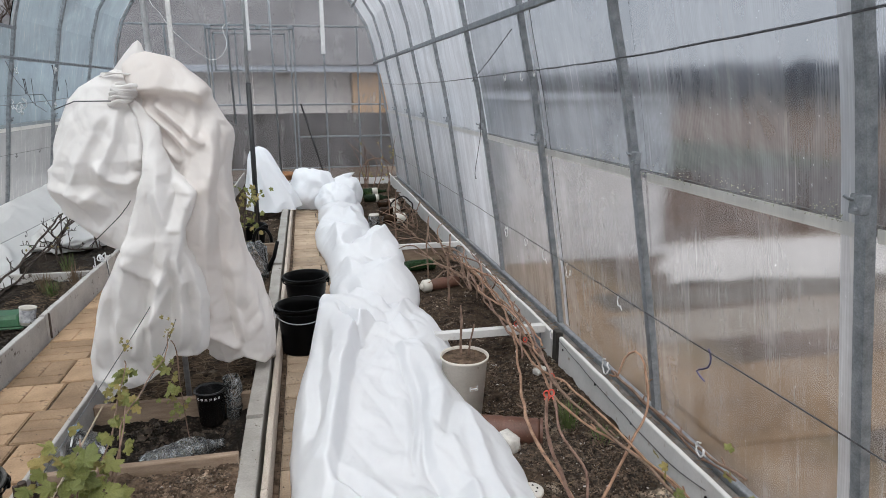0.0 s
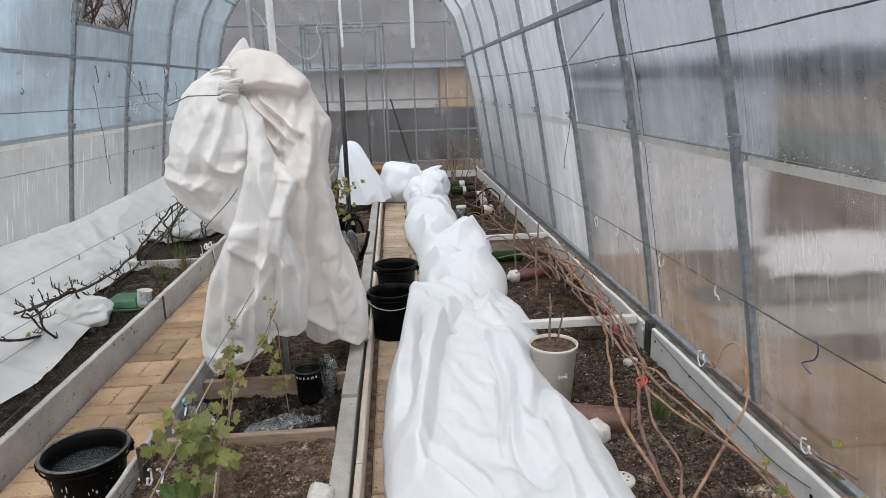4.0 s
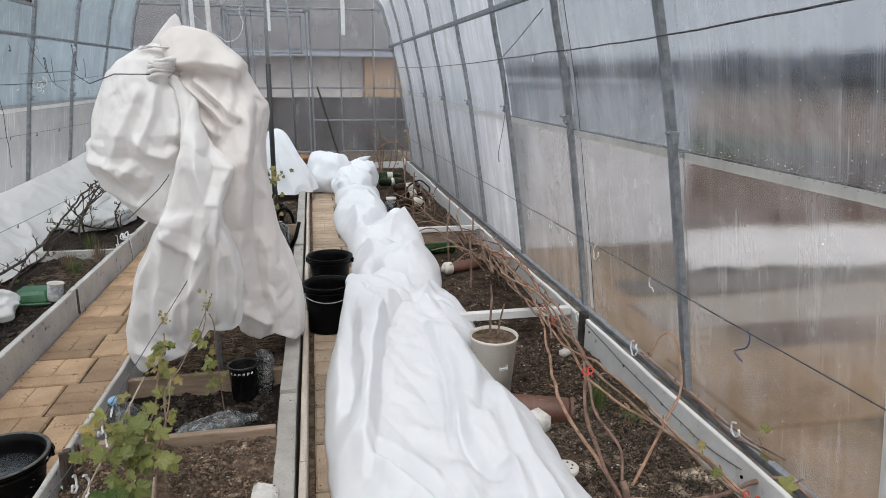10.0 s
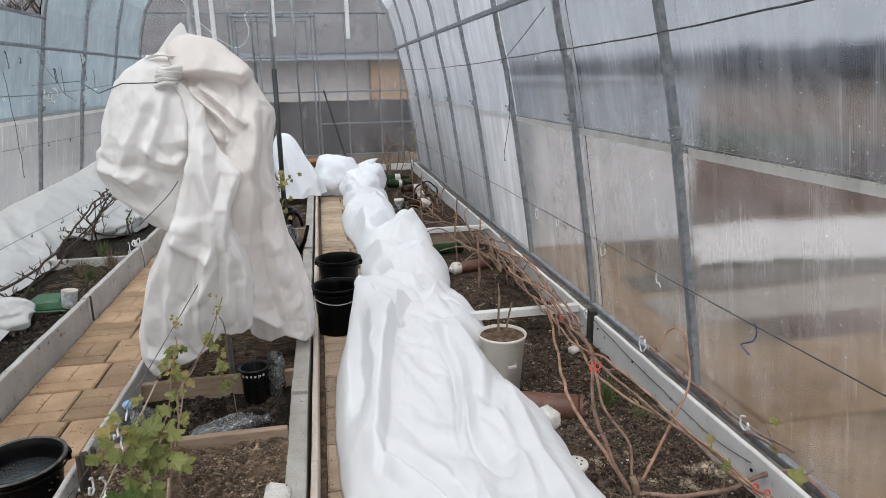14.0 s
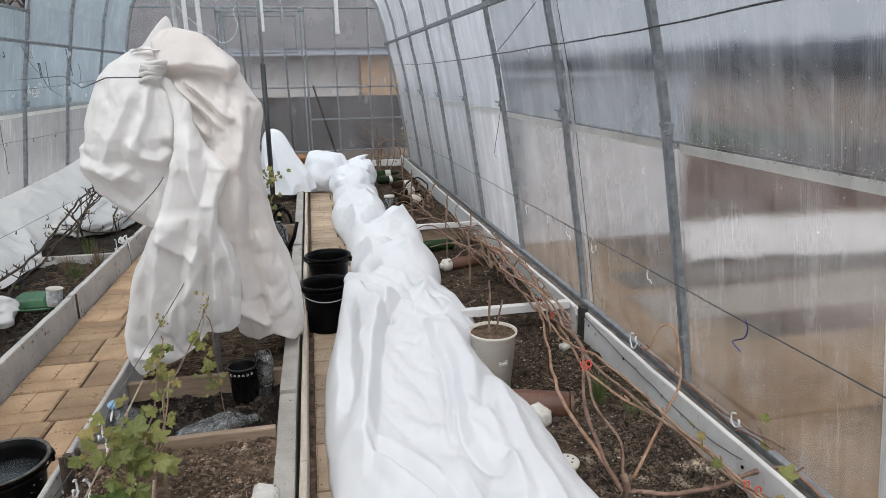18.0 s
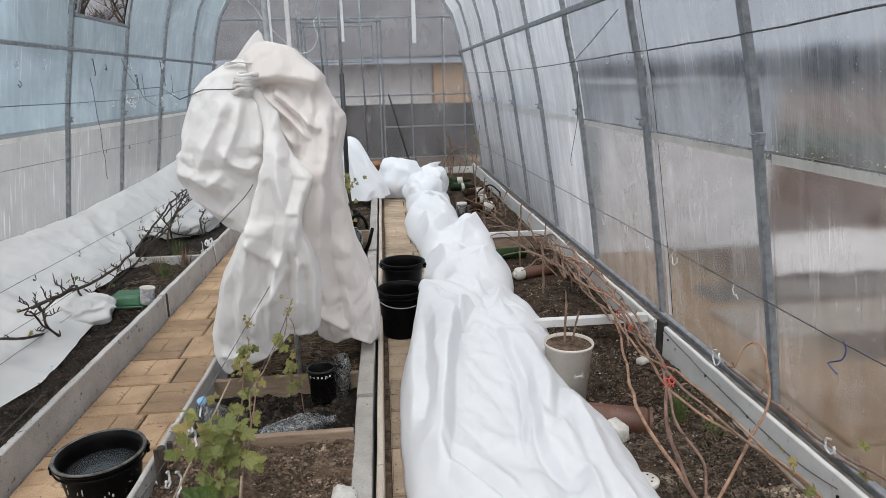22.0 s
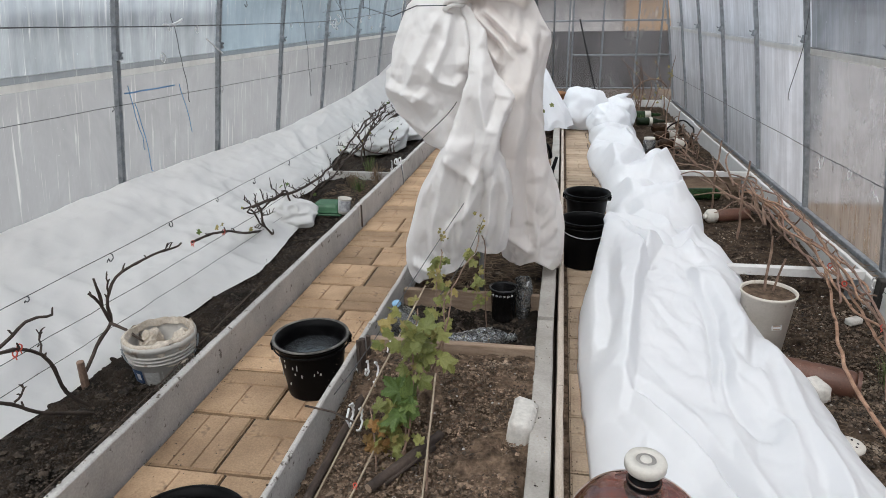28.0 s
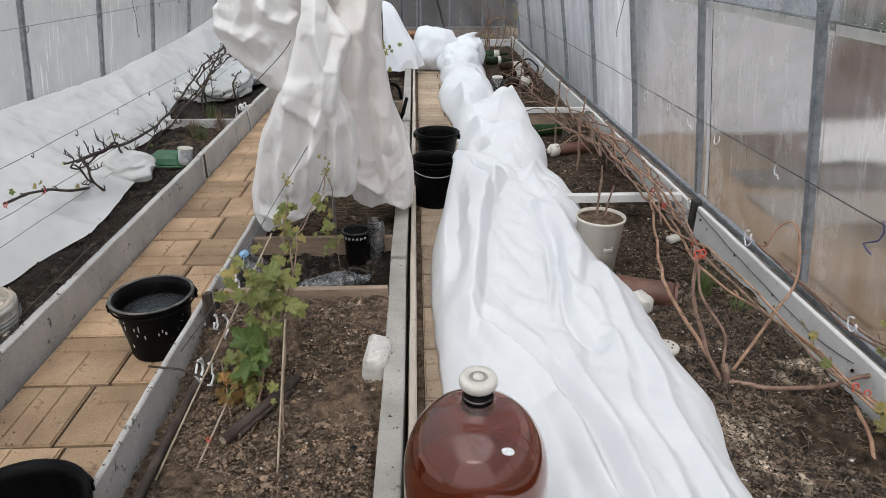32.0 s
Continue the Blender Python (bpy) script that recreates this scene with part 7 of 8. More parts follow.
# west bed vines: dark old wood on wires
WEST = [[(-1.6, 3.35, 0.03), (-1.61, 3.27, 0.06), (-1.62, 2.93, 0.15), (-1.62, 2.643, 0.255), (-1.62, 2.388, 0.294)],
        [(-1.595, 1.595, 0.1), (-1.585, 1.675, 0.16), (-1.58, 1.756, 0.216), (-1.58, 1.764, 0.306), (-1.58, 1.866, 0.37), (-1.58, 2.02, 0.362), (-1.58, 2.247, 0.341)],
        [(-1.58, 1.756, 0.216), (-1.58, 1.728, 0.3), (-1.58, 1.683, 0.36)],
        [(-1.575, 1.75, 0.22), (-1.51, 1.74, 0.195), (-1.44, 1.725, 0.165)],
        [(-1.49, 1.5, 0.03), (-1.52, 1.438, 0.141), (-1.52, 1.398, 0.258), (-1.52, 1.36, 0.323), (-1.52, 1.258, 0.375), (-1.52, 1.0, 0.38)],
        [(-1.47, 1.47, 0.04), (-1.5, 1.298, 0.157), (-1.5, 1.198, 0.256), (-1.5, 1.0, 0.33)],
        [(-1.6, 1.25, 0.33), (-1.6, 1.439, 0.374), (-1.6, 1.538, 0.351)],
        [(-1.6, 3.3, 0.03), (-1.6, 3.065, 0.134), (-1.6, 2.926, 0.282)],
        [(-1.6, 2.95, 0.29), (-1.6, 3.24, 0.26), (-1.6, 3.66, 0.21), (-1.6, 4.08, 0.22), (-1.6, 4.47, 0.28), (-1.6, 5.09, 0.41), (-1.6, 5.7, 0.45)],
        [(-1.6, 4.32, 0.21), (-1.59, 4.89, 0.24), (-1.6, 5.44, 0.41), (-1.6, 5.84, 0.45)],
        [(-1.58, 1.73, 0.29), (-1.58, 1.735, 0.33), (-1.58, 1.72, 0.4)],
        [(-1.56, 3.15, 0.04), (-1.55, 2.96, 0.18), (-1.55, 2.93, 0.3), (-1.55, 2.75, 0.34)],
        [(-1.54, 3.9, 0.03), (-1.56, 3.6, 0.1), (-1.59, 3.44, 0.22)],
        [(-1.58, 3.5, 0.03), (-1.6, 3.395, 0.218), (-1.6, 3.34, 0.266), (-1.6, 2.988, 0.249), (-1.6, 2.882, 0.283)],
        [(-1.6, 3.62, 0.06), (-1.65, 3.9, 0.1), (-1.65, 4.353, 0.12), (-1.65, 4.784, 0.2), (-1.65, 5.446, 0.28), (-1.65, 6.048, 0.33), (-1.63, 6.3, 0.3)],
        [(-1.58, 4.95, 0.03), (-1.6, 4.927, 0.227), (-1.6, 4.847, 0.33), (-1.6, 5.3, 0.38), (-1.6, 5.689, 0.4)],
        [(-1.48, 5.38, 0.04), (-1.5, 5.392, 0.179), (-1.5, 5.616, 0.235), (-1.5, 5.9, 0.15)],
        [(-1.55, 4.75, 0.04), (-1.57, 4.8, 0.2), (-1.6, 5.1, 0.3), (-1.62, 5.6, 0.34)],
        [(-1.6, 4.9, 0.2), (-1.5, 5.1, 0.12), (-1.42, 5.25, 0.1)]]
wv = thing("vine", (0, 0, 0), "old dark grapevine trained along wires over the fleece", "vine", "grapevines")
for k, pts in enumerate(WEST):
    part("cane", cane_mesh(pts, 0.0085 if k == 8 else 0.0065, 0.0055 if k in (0, 8, 9) else 0.004, 50 + k * 2.3), BARK, wv, smooth=True)
    spurs(wv, pts, BARK, 60 + k, 0.12, 0.026)
    twigs(wv, pts, BARK, 160 + k, 0.09 if k > 12 else 0.16 if k == 8 else 0.3, 0.17 if k > 12 else 0.1)
for at in ((-1.52, 1.32, 0.36), (-1.62, 2.39, 0.29), (-1.62, 2.66, 0.25), (-1.52, 1.3, 0.35)):
    tie(wv, at, REDTAPE, 0.008)
random.seed(31)
for k in range(26):
    pts = WEST[random.choice((13, 7, 15, 16, 17, 14, 0, 8))]
    p = Vector(random.choice(pts[1:]))
    add_leaf(wv, p + Vector((random.uniform(-0.03, 0.03), random.uniform(-0.05, 0.05), random.uniform(0, 0.04))), random.uniform(0.012, 0.028), LEAFDARK if k % 2 else LEAFY, k)
stubs = thing("stake", (-1.6, 1.6, 0.02), "cut vine stump in the west bed", "stump")
part("stump", tube([(0, 0, -0.02), (0.01, -0.01, 0.13)], [0.014, 0.012], 8), CANE, stubs)
hose = thing("hose", (0, 0, 0), "thin dark hose lying along the west bed", "hose")
part("hose", tube(wander([(-1.31, 0.2, 0.06), (-1.33, 0.9, 0.07), (-1.31, 1.4, 0.08), (-1.28, 1.7, 0.12), (-1.26, 2.0, 0.15), (-1.27, 2.3, 0.148)]), 0.003, 7), BARK, hose, smooth=True)

# young leafy vine in the middle bed
yv_ = thing("vine", (0, 0, 0), "young grapevine with fresh green leaves in the middle bed", "vine", "grapevines")
MID = [[(-0.42, 1.28, 0.0), (-0.43, 1.42, 0.1), (-0.42, 1.55, 0.25), (-0.4, 1.75, 0.34), (-0.43, 1.95, 0.36), (-0.44, 2.1, 0.42)],
       [(-0.33, 1.2, 0.0), (-0.35, 1.4, 0.16), (-0.34, 1.55, 0.32), (-0.36, 1.8, 0.38), (-0.31, 2.05, 0.44), (-0.3, 2.12, 0.5)],
       [(-0.48, 1.3, 0.0), (-0.5, 1.36, 0.06), (-0.53, 1.45, 0.1), (-0.56, 1.52, 0.12)],
       [(-0.44, 1.35, 0.03), (-0.41, 1.45, 0.16), (-0.42, 1.52, 0.35), (-0.41, 1.56, 0.44)],
       [(-0.36, 1.5, 0.28), (-0.33, 1.6, 0.4), (-0.33, 1.68, 0.46)],
       [(-0.27, 2.15, 0.0), (-0.28, 2.14, 0.18), (-0.28, 2.12, 0.36), (-0.29, 2.1, 0.48)]]
for k, pts in enumerate(MID):
    part("cane", cane_mesh(pts, 0.003 if k != 5 else 0.002, 0.0018, 90 + k), CANE, yv_, smooth=True)
random.seed(41)
count = 0
for cx, cy, cz, sp, n, s0, s1, mm in ((-0.335, 1.52, 0.34, 0.05, 9, 0.05, 0.08, LEAF), (-0.42, 1.5, 0.4, 0.06, 9, 0.05, 0.085, LEAF), (-0.43, 1.48, 0.31, 0.06, 8, 0.05, 0.08, LEAF), (-0.415, 1.46, 0.21, 0.035, 5, 0.09, 0.12, LEAFDARK), (-0.53, 1.46, 0.1, 0.06, 9, 0.045, 0.075, LEAF), (-0.48, 1.42, 0.06, 0.06, 8, 0.045, 0.07, LEAFY), (-0.45, 2.08, 0.37, 0.035, 5, 0.045, 0.065, LEAF), (-0.44, 2.06, 0.31, 0.03, 4, 0.04, 0.055, LEAF), (-0.33, 2.13, 0.39, 0.025, 4, 0.045, 0.06, LEAF), (-0.31, 2.13, 0.29, 0.03, 9, 0.025, 0.042, LEAF), (-0.305, 2.14, 0.2, 0.025, 8, 0.02, 0.036, LEAF), (-0.39, 1.7, 0.33, 0.05, 6, 0.04, 0.06, LEAF), (-0.41, 1.9, 0.38, 0.05, 6, 0.03, 0.055, LEAFY), (-0.44, 2.12, 0.46, 0.02, 5, 0.012, 0.025, LEAFY), (-0.3, 2.12, 0.51, 0.025, 6, 0.012, 0.025, LEAFY), (-0.4, 1.38, 0.1, 0.07, 6, 0.03, 0.05, LEAF)):
    if cy < 1.6:
        cx, sp = -0.43 + 0.6 * (cx + 0.43), sp * 0.85
    for k in range(int(n * 2.2)):
        at = (random.gauss(cx, sp * 0.55), random.gauss(cy, sp * 0.7), random.gauss(cz, sp * 0.6))
        add_leaf(yv_, at, random.uniform(s0 * 0.55, s1) * 0.76, mm if mm is LEAFDARK or random.random() < 0.88 else LEAFY, count)
        count += 1
for k, (a, b) in enumerate((((-0.55, 1.05, 0.02), (-0.5, 1.35, 0.1)), ((-0.33, 1.12, 0.02), (-0.34, 1.45, 0.3)), ((-0.62, 1.1, 0.05), (-0.46, 1.9, 0.36)))):
    st = thing("stake", (0, 0, 0), "thin reed stake in the middle bed", "stake", "stakes by the middle bed")
    part("stake", tube([a, b], 0.0028, 6), PALESTRAW, st)
LEAFRED = leaf_material("rusty_vine_leaf", (0.2, 0.1, 0.035), (0.33, 0.2, 0.07))
for k in range(12):
    add_leaf(yv_, (random.gauss(-0.5, 0.03), random.gauss(1.4, 0.03), random.gauss(0.1, 0.025)), random.uniform(0.02, 0.045), LEAFRED, k)
tie(yv_, (-0.519, 1.236, 0.078), REDTAPE, 0.005)
# dull plant behind the cover
bp = thing("shrub", (0, 0, 0), "small dull green shrub behind the cover", "shrub")
random.seed(55)
for k in range(6):
    x = -0.3 + random.uniform(-0.08, 0.08)
    part("stem", cane_mesh([(x, 5.0, 0.0), (x + random.uniform(-0.05, 0.05), 5.0, 0.25), (x + random.uniform(-0.08, 0.08), 5.0, 0.5)], 0.006, 0.003, k), BARK, bp)
for k in range(60):
    add_leaf(bp, (-0.28 + random.gauss(0, 0.07), 5.0 + random.gauss(0, 0.06), random.uniform(0.22, 0.56)), random.uniform(0.025, 0.05), LEAFY if k % 2 else LEAF, k, (0.3, -0.6, 0.5))

# ---- posts, wires, strings and hooks ----
DARKPOST = surface("black_post", (0.012, 0.012, 0.013), (0.03, 0.03, 0.032), 20, 0.5)
post = thing("ridge_post", (-0.33, 2.52, 0), "steel post rising out of the tied cover", "post", "ridge posts")
part("tube", tube([(-0.01, 0.02, -0.05), (-0.02, 0.02, 1.3), (-0.035, 0.03, 2.96)], 0.011, 10), ZINC, post, smooth=True)
rod = part("strip", box((0.045, 0.05, 1.36), (0.062, 0.056, 2.9), 0.002), STRING, post, "narrow white strip")
post = thing("ridge_post", (-0.28, 6.0, 0), "steel post with a black lower half", "post", "ridge posts")
part("tube", tube([(-0.002, 0, 1.34), (0.02, 0, 2.96)], 0.016, 10), ZINC, post, smooth=True)
part("lower_tube", tube([(-0.012, 0, -0.05), (0, 0, 1.35)], 0.022, 10), DARKPOST, post, "black lower tube", smooth=True)
part("strip", box((0.02, -0.03, 1.62), (0.045, -0.022, 2.4), 0.002), STRING, post, "narrow white strip")
for x in (-0.88, 0.385):
    h = thing("hanging_strip", (x, 6.0, 0), "narrow white plastic strip hanging from the roof", "strip", "hanging strips")
    part("strip", box((-0.018, -0.004, 1.6), (0.018, 0.004, roof_at(x) - 0.03), 0.002), STRING, h)
for x, y, z0 in ((-0.62, 7.8, 0.9), (-0.16, 8.2, 0.2)):
    p = thing("ridge_post", (x, y, 0), "slim grey support rod under the roof", "post", "ridge posts")
    part("tube", tube([(0.03, 0, z0), (0, 0, roof_at(x) - 0.03)], 0.012, 8), GALV, p, smooth=True)
lean = thing("leaning_stick", (0, 0, 0), "thin black stick leaning at the far end", "stick")
part("stick", tube([(0.155, 8.0, 1.126), (0.41, 7.95, 0.2), (0.45, 7.94, 0.0)], 0.01, 7), DARKPOST, lean)
rp = thing("clay_pot", (-0.13, 8.9, 0.02), "rusty brown pot at the far end", "pot")
part("body", lathe([(0, 0), (0.13, 0), (0.17, 0.14), (0.18, 0.14), (0.18, 0.17), (0.15, 0.17), (0.12, 0.02), (0, 0.02)], 28), RUST, rp, smooth=True)


def sagging(a, b, sag, n=24):
    a, b = Vector(a), Vector(b)
    return [a + (b - a) * k / n - Vector((0, 0, sag * 4 * (k / n) * (1 - k / n))) + Vector((0, 0, 0.004 * noise.noise((k * 0.9, a.x, 0)))) for k in range(n + 1)]


def curl(size, seed):
    """A small loop of string with loose ends."""
    random.seed(seed)
    turn = random.uniform(3.6, 6.0)
    pts = [Vector((0, 0, 0))] + [Vector((random.uniform(-0.1, 0.1) * size, size * math.sin(t) * 0.8 + random.uniform(-0.1, 0.1) * size, -size + size * math.cos(t))) for t in np.linspace(0.2, turn, 14)]
    pts.append(pts[-1] + Vector((0, random.uniform(-1, 1) * size, -0.7 * size)))
    return wander(pts, size * 0.3, 0.0)


def wire(words, pts, loops, r=0.0022, material=None, seed=1, size=0.02, loop_material=None):
    w = thing("trellis_wire", (0, 0, 0), words, "wire", "trellis wires")
    part("strand", tube(pts, r, 6), material or WIRE, w, smooth=True)
    for k, t in enumerate(loops):
        i = t * (len(pts) - 1)
        p = pts[int(i)].lerp(pts[min(int(i) + 1, len(pts) - 1)], i % 1)
        c = part("string_loop", tube(curl(size * (0.7 + 0.6 * ((k * 37) % 10) / 10), seed * 50 + k), 0.0022, 5), loop_material or STRING, w, "white string loop", smooth=True)
        c.location = p
    return w


EW = lambda z: XC + wall_at(z) - 0.06
WW = lambda z: XC - wall_at(z) + 0.06
wire("dark wire along the east wall at shoulder height", sagging((EW(1.4), 0.6, 1.46), (EW(1.33), 3.04, 1.373), 0.02) + sagging((EW(1.33), 3.1, 1.373), (EW(1.3), 9.2, 1.37), 0.03), (0.46, 0.5, 0.53, 0.7), 0.003, seed=1)
wire("dark wire low along the east wall", sagging((EW(0.5), 0.4, 0.505), (EW(0.45), 9.2, 0.41), 0.01, 40), (0.205, 0.265, 0.301, 0.334, 0.376), 0.0022, seed=2, size=0.03)
wire("dark wire along the west wall at shoulder height", sagging((WW(1.25), 0.5, 1.25), (WW(1.15), 5.86, 1.17), 0.02, 30) + sagging((WW(1.15), 5.9, 1.17), (WW(1.25), 9.2, 1.3), 0.02), (0.3, 0.33, 0.48, 0.5, 0.55, 0.6, 0.7), 0.003, seed=3)
wire("thin wire low along the west wall", sagging((WW(0.8), 0.5, 0.85), (WW(0.8), 9.2, 0.72), 0.01, 30), (0.28, 0.41, 0.52, 0.6, 0.66, 0.72), 0.0018, seed=4, size=0.014, loop_material=WIRE)
wire("thin trellis wire over the west fleece", sagging((-1.75, 0.6, 0.385), (-1.75, 9.0, 0.32), 0.01, 40), (0.12, 0.17, 0.22, 0.27, 0.32, 0.38, 0.44, 0.5, 0.56), 0.0015, seed=5, size=0.014, loop_material=WIRE)
wire("thin trellis wire at the vine canes", sagging((-1.6, 0.6, 0.33), (-1.6, 3.0, 0.24), 0.01) + sagging((-1.6, 3.1, 0.24), (-1.62, 6.5, 0.28), 0.02), (), 0.0013, seed=6)
wire("thin trellis wire low over the west bed", sagging((-1.6, 0.8, 0.23), (-1.6, 3.3, 0.13), 0.01), (), 0.0012, seed=7)
wire("thin wire above the middle bed", [Vector((-2.1, 5.6, 1.25)), Vector((-1.3, 4.2, 1.27)), Vector((-0.72, 2.62, 1.22)), Vector((-0.56, 2.35, 1.255)), Vector((-0.45, 2.36, 1.255))], (), 0.002, seed=8)
for pts in ([(-0.4, 2.25, 0.93), (-0.44, 2.26, 0.88), (-0.56, 2.3, 0.77)], [(-0.34, 2.24, 0.62), (-0.36, 2.23, 0.58), (-0.46, 2.15, 0.43), (-0.62, 1.75, 0.2), (-0.66, 1.5, 0.17)], [(-0.3, 2.25, 0.5), (-0.36, 2.2, 0.36), (-0.47, 2.1, 0.2)]):
    s = thing("string", (0, 0, 0), "thin dark string running over the cover", "string", "strings")
    part("strand", tube(wander(pts, 0.04, 0.002), 0.0016, 5), WIRE, s)
# hanging strings on the walls
for k, (x, y, z0, z1, mm) in enumerate(((EW(1.2), 3.95, 1.3, 0.72, WIRE), (WW(1.0), 5.55, 1.5, 0.55, WIRE), (WW(1.0), 3.55, 1.25, 0.75, WIRE), (WW(1.0), 6.7, 1.5, 1.15, WIRE), (WW(1.0), 7.6, 1.5, 1.2, WIRE), (WW(0.9), 3.06, 0.9, 0.55, BLUESTRING), (WW(0.9), 3.1, 0.8, 0.42, BLUESTRING), (WW(0.7), 3.6, 0.86, 0.55, BLUESTRING))):
    s = thing("string", (0, 0, 0), "blue string tied to a steel arch" if mm is BLUESTRING else "thin dark string hanging by the wall", "string", "strings")
    part("strand", tube(wander([(x, y, z0), (x + 0.01, y + 0.02, (z0 + z1) / 2), (x - 0.01, y + 0.06, z1 + 0.03), (x, y + 0.05, z1)], 0.05, 0.012, k), 0.0022, 5), mm, s)
s = thing("string", (0, 0, 0), "blue string stretched between the arches", "string", "strings")
part("strand", tube(sagging((WW(0.85), 3.04, 0.86), (WW(0.85), 3.5, 0.855), 0.0, 6), 0.004, 5), BLUESTRING, s)
s = thing("string", (0, 0, 0), "long wire from the east arch to the roof", "string", "strings")
part("strand", tube([(EW(1.33), 4.05, 1.335), (EW(1.45), 3.55, 1.45), (EW(1.57), 3.08, 1.57)], 0.0022, 5), WIRE, s)
s = thing("string", (0, 0, 0), "white cord looped by the door", "string", "strings")
part("strand", tube(wander([(-1.6, 8.2, 2.5), (-1.25, 8.4, 1.95), (-1.0, 8.6, 1.7), (-0.85, 8.7, 1.66), (-0.72, 8.7, 1.8), (-0.74, 8.7, 2.05), (-0.66, 8.7, 2.1)], 0.08, 0.02), 0.0045, 6), STRING, s)
hook = thing("wire_hook", (0, 0, 0), "bent blue wire hook on the east wire", "hook")
part("hook", tube(wander([(EW(0.5), 1.61, 0.495), (EW(0.5), 1.595, 0.47), (EW(0.5), 1.605, 0.435), (EW(0.5), 1.66, 0.4), (EW(0.5), 1.615, 0.385)], 0.02, 0.002), 0.0026, 6), surface("dark_blue_wire", (0.04, 0.04, 0.1), (0.08, 0.08, 0.2), 30, 0.5, bump=0), hook)
st = thing("string", (0, 0, 0), "white string tied on a west wall wire", "string", "strings")
part("strand", tube(wander([(WW(1.1), 3.42, 1.19), (WW(1.1), 3.56, 1.2), (WW(1.1), 3.62, 1.22)], 0.03, 0.01), 0.008, 6), STRING, st)
part("strand", tube([(WW(1.0), 3.9, 1.1), (WW(1.0), 4.08, 1.0)], 0.005, 5), STRING, st)
for k, (x, y, z) in enumerate(((-0.613, 1.68, 0.18), (-0.66, 1.74, 0.16), (-0.597, 1.45, 0.17), (-0.6, 1.47, 0.16), (-0.595, 1.89, 0.19), (-0.58, 1.66, 0.19), (-0.62, 1.95, 0.2), (-0.6, 2.05, 0.22), (-0.57, 1.45, 0.16), (1.34, 2.78, 0.12), (1.36, 2.7, 0.1), (1.42, 2.35, 0.14), (1.4, 1.62, 0.16), (1.35, 4.3, 0.13), (-1.28, 4.6, 0.18))):
    s = thing("string", (x, y, z), "knotted scrap of white string", "string", "strings")
    part("strand", tube(curl(0.024 + 0.005 * (k % 3), 300 + k), 0.0034, 5), STRING, s, smooth=True)

for k, (y, z) in enumerate(((4.36, 1.33), (4.31, 1.45), (4.64, 1.47), (5.64, 1.46), (7.95, 1.12), (3.37, 1.05))):
    s = thing("string", (WW(z) + 0.01, y, z), "scrap of pale string on the west wall", "string", "strings")
    part("strand", tube(curl(0.02 + 0.004 * (k % 3), 340 + k), 0.0028, 5), STRING if k % 3 else WIRE, s, smooth=True)

rng = random.Random(5)
for y, z, size, n in ((6.42, 1.17, 0.05, 5), (7.21, 1.17, 0.022, 3), (7.62, 1.2, 0.02, 2), (7.7, 1.085, 0.025, 2), (6.22, 1.46, 0.03, 3), (7.11, 1.5, 0.03, 3)):
    s = thing("string", (WW(z) - 0.02, y, z), "tangle of white string on the west wall wire", "string", "strings")
    for k in range(n):
        c = part("strand", tube(curl(size * rng.uniform(0.6, 1.2), rng.randrange(900)), 0.0042, 5), STRING, s, smooth=True)
        c.rotation_euler = (rng.uniform(-2, 2), rng.uniform(-0.5, 0.5), rng.uniform(-0.8, 0.8))
for y, z in ((5.5, 1.44), (6.45, 1.33), (6.48, 1.33), (7.25, 1.35), (7.1, 1.47)):
    s = thing("wire_hook", (WW(z) - 0.02, y, z), "short dark wire hook on the west wall", "hook", "wire hooks")
    part("hook", tube(wander([(0, -0.015, 0.055), (0, 0, 0.06), (0, 0.004, 0), (0, 0.012, -0.06), (0, -0.006, -0.062)], 0.02, 0.002), 0.0036, 5), WIRE, s)
s = thing("string", (0, 0, 0), "thin dark string slanting down the west wall", "string", "strings")
part("strand", tube(wander([(WW(1.5), 5.98, 1.52), (WW(1.4), 6.2, 1.38), (WW(1.3), 6.45, 1.27), (WW(1.2), 6.61, 1.18), (WW(1.2), 6.9, 1.09)], 0.05, 0.004), 0.0026, 5), WIRE, s)

s = thing("string", (0, 0, 0), "thin dark wire along the white edging board", "string", "strings")
part("strand", tube(wander([(1.347, 2.7, 0.09), (1.347, 2.21, 0.058), (1.347, 1.83, 0.042), (1.347, 1.63, 0.045), (1.347, 1.5, 0.072)], 0.05, 0.003), 0.0016, 5), WIRE, s)

knot = thing("string", (-1.215, 4.62, 0.15), "white string knotted round the west edging board", "string", "strings")
rng = random.Random(12)
for k in range(7):
    a, b = rng.uniform(0, 6.28), rng.uniform(0.015, 0.04)
    part("loop", tube(wander([(0, 0, 0), (b * math.cos(a), b * math.sin(a), 0.02 + b * rng.random()), (1.4 * b * math.cos(a + 0.6), 1.4 * b * math.sin(a + 0.6), 0.01), (0.3 * b, 0.2 * b, -0.01)], 0.01, 0.002), 0.0045, 6), STRING, knot)
part("end", tube(wander([(0.006, 0, 0), (0.022, -0.02, -0.03), (0.02, -0.03, -0.08)], 0.02, 0.004), 0.004, 6), STRING, knot)
part("dark_end", tube(wander([(0.006, 0, 0), (0.024, -0.05, -0.04), (0.045, -0.12, -0.13)], 0.02, 0.006), 0.003, 6), WIRE, knot, "dark strand hanging over the board")

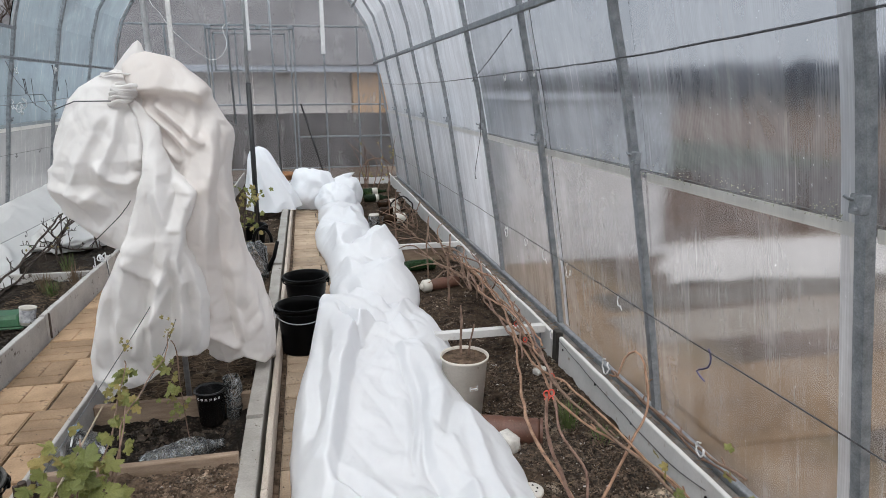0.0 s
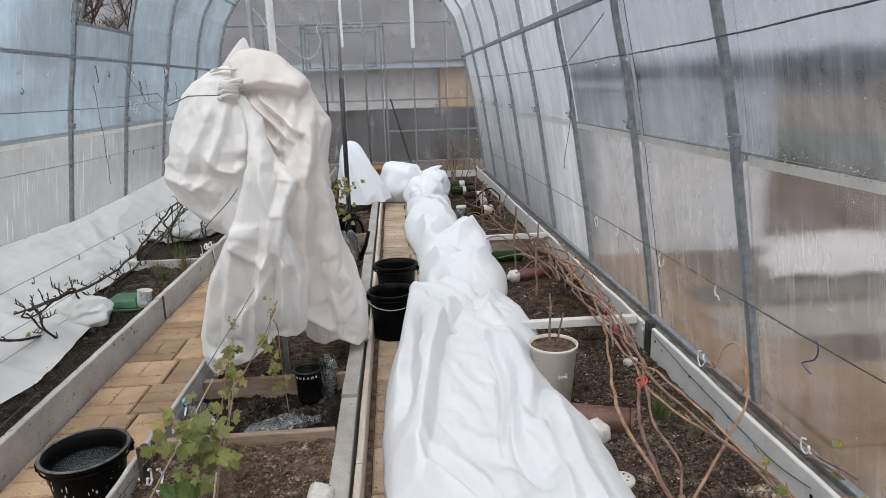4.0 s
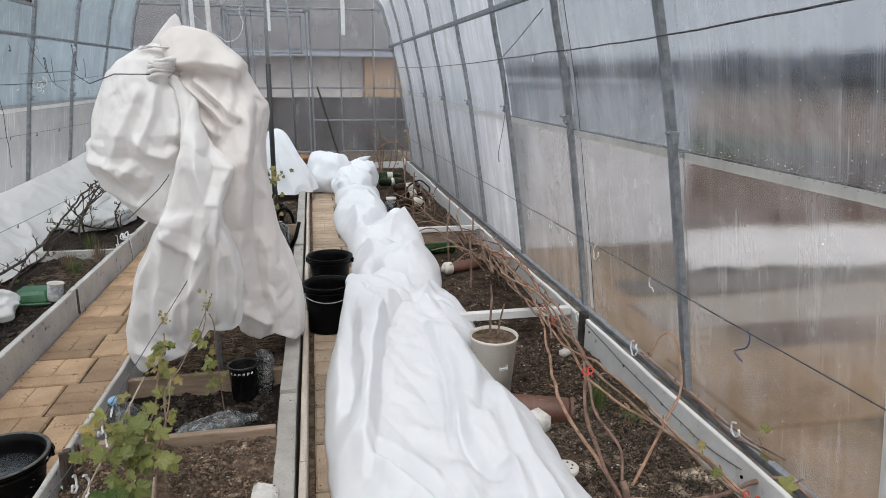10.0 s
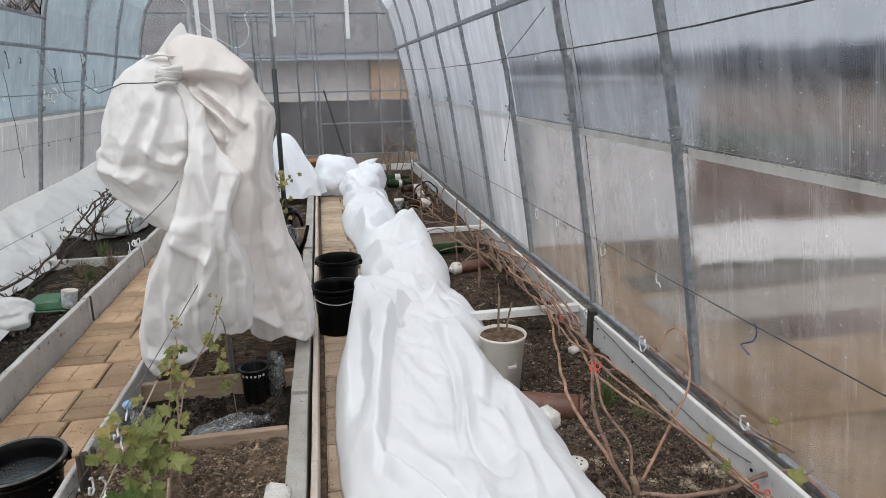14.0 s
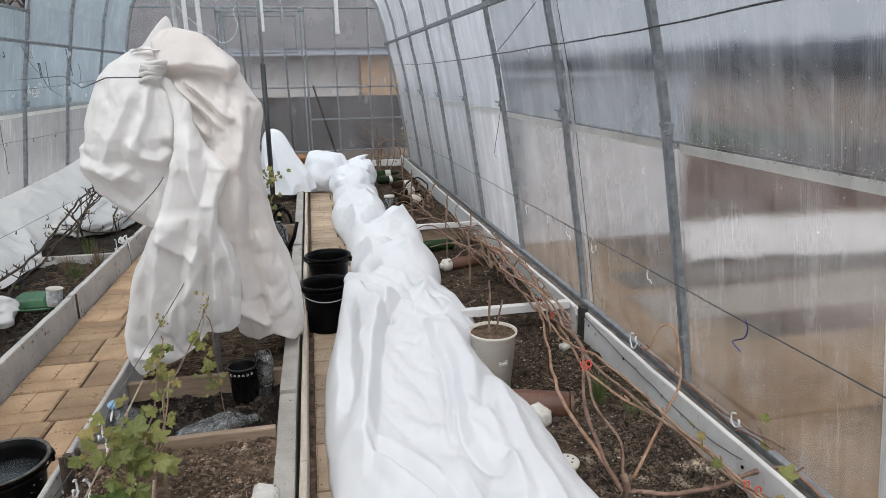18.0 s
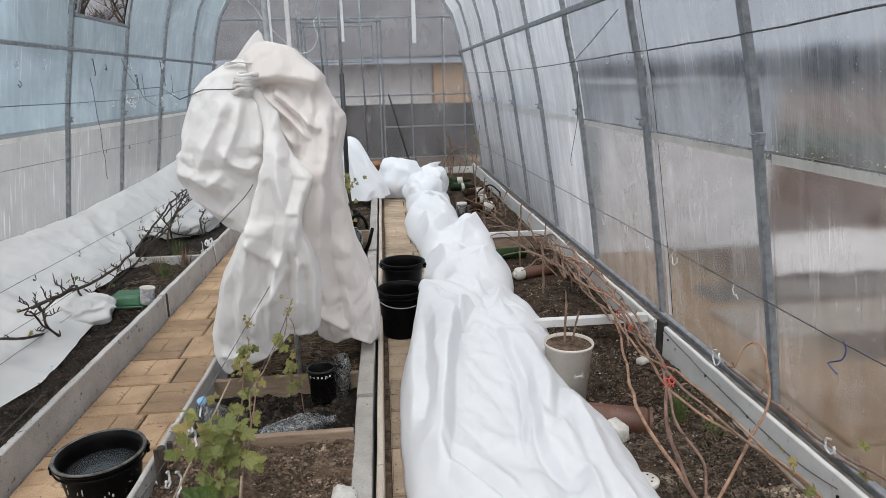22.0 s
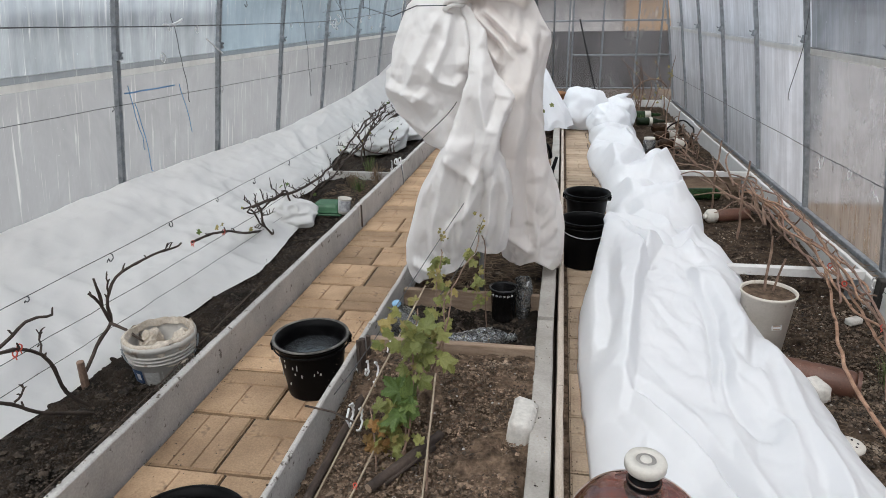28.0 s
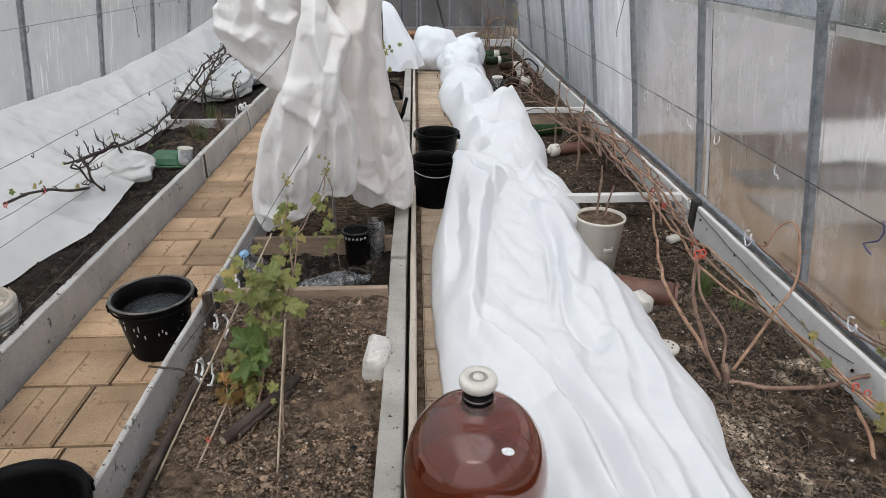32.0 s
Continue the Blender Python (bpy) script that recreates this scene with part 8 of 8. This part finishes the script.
# ---- brick-patterned paving tiles ----
def tile_mesh(w, d, cells, material):
    """A tile of w by d whose face is cut into bricks by shallow grooves; cells as (x0, x1, y0, y1) from 0 to 1."""
    bm = box((-w / 2, -d / 2, -0.04), (w / 2, d / 2, -0.0045), 0.0)
    g = 0.003
    for x0, x1, y0, y1 in cells:
        lo, hi = (-w / 2 + w * x0 + g, -d / 2 + d * y0 + g), (-w / 2 + w * x1 - g, -d / 2 + d * y1 - g)
        v = [bm.verts.new(c) for c in ((lo[0], lo[1], -0.0045), (hi[0], lo[1], -0.0045), (hi[0], hi[1], -0.0045), (lo[0], hi[1], -0.0045))]
        e = 0.0025
        t = [bm.verts.new(c) for c in ((lo[0] + e, lo[1] + e, 0), (hi[0] - e, lo[1] + e, 0), (hi[0] - e, hi[1] - e, 0), (lo[0] + e, hi[1] - e, 0))]
        for k in range(4):
            bm.faces.new((v[k], v[(k + 1) % 4], t[(k + 1) % 4], t[k]))
        bm.faces.new(t)
    me = bpy.data.meshes.new("paver")
    bm.normal_update()
    bm.to_mesh(me)
    bm.free()
    me.materials.append(material)
    return me


T = 1 / 3
PATTERNS = [[(0, 1, 0, T), (0, 1, T, 2 * T), (0, 1, 2 * T, 1)],
            [(0, T, 0, 1), (T, 2 * T, 0, 1), (2 * T, 1, 0, 1)],
            [(0, 1, 2 * T, 1), (0, 0.5, 0, 2 * T), (0.5, 1, 0, 2 * T)],
            [(0, 0.6, 0, 0.5), (0, 0.6, 0.5, 1), (0.6, 1, 0, 1)],
            [(0, 1, 0, 1)],
            [(0, T, T, 1), (T, 1, T, 1), (0, 1, 0, T)]]
PITCH = 0.271


def path(name, x0, x1, joint, y0, rows, words, seed, kinds=(0, 0, 1, 2, 2, 3, 4, 5), material=None):
    p = thing(name, (0, 0, 0), words, "path", kind="structure")
    part("bed", box((x0, y0, -0.12), (x1, y0 + rows * PITCH, -0.014)), JOINT, p, "dark dirt in the joints")
    random.seed(seed)
    meshes = {}
    for r in range(rows):
        shift = 0.02 if r % 2 else -0.02
        for a, b in ((x0 + 0.002, joint + shift), (joint + shift, x1 - 0.002)):
            w = b - a - 0.01
            k = random.choice(kinds)
            key = (round(w, 3), k)
            if key not in meshes:
                meshes[key] = tile_mesh(w, PITCH - 0.01, PATTERNS[k], material or PAVER)
            ob = new("paver", meshes[key])
            ob.parent = p
            ob.matrix_basis = pose((a + b) / 2, y0 + (r + 0.5) * PITCH, random.uniform(-0.003, 0.001), random.uniform(-0.5, 0.5), random.uniform(-0.5, 0.5), random.choice((0, 180)) + random.uniform(-0.5, 0.5))
    return p


path("path_west", -1.206, -0.693, -0.955, 1.315 - 10 * PITCH, 39, "ochre brick-patterned concrete tiles of the wide path", 3)
path("path_east", 0.032, 0.5, 0.27, 1.2 - 10 * PITCH, 39, "pale ochre brick-patterned tiles of the narrow path", 9, (0, 0, 1, 2, 3, 5), PAVER_PALE)
tagged(mesh_ob("path_dirt", box((0.016, -1.5, -0.1), (0.036, 9.3, -0.006), 0.002), DUST), "strip of dark dirt between board and tiles", "dirt", kind="structure")
crumbs("board_crumbs", 420, [(-1.236, -1.21, 0.4, 4.5, 0.147), (-0.69, -0.678, 0.6, 3.2, 0.173), (-0.078, -0.024, 0.6, 3.5, 0.114)], (0.0012, 0.0045), CLOD, "bits of soil lying on the edging boards", 31)
crumbs("edge_dirt", 900, [(-1.237, -1.222, 0.3, 2.6, 0.146), (-1.236, -1.226, 0.3, 6, 0.147)], (0.0015, 0.006), WETCLOD, "dark soil caught on the top of the west edging", 33)
crumbs("path_crumbs", 1100, [(0.018, 0.06, 0.4, 7, 0.0), (0.018, 0.06, 0.4, 4, 0.0), (-1.2, -1.17, 0.8, 5, 0.0), (-1.18, -0.7, 0.8, 5, 0.001)], (0.0015, 0.0045), CLOD, "crumbs of soil on the paving", 21)
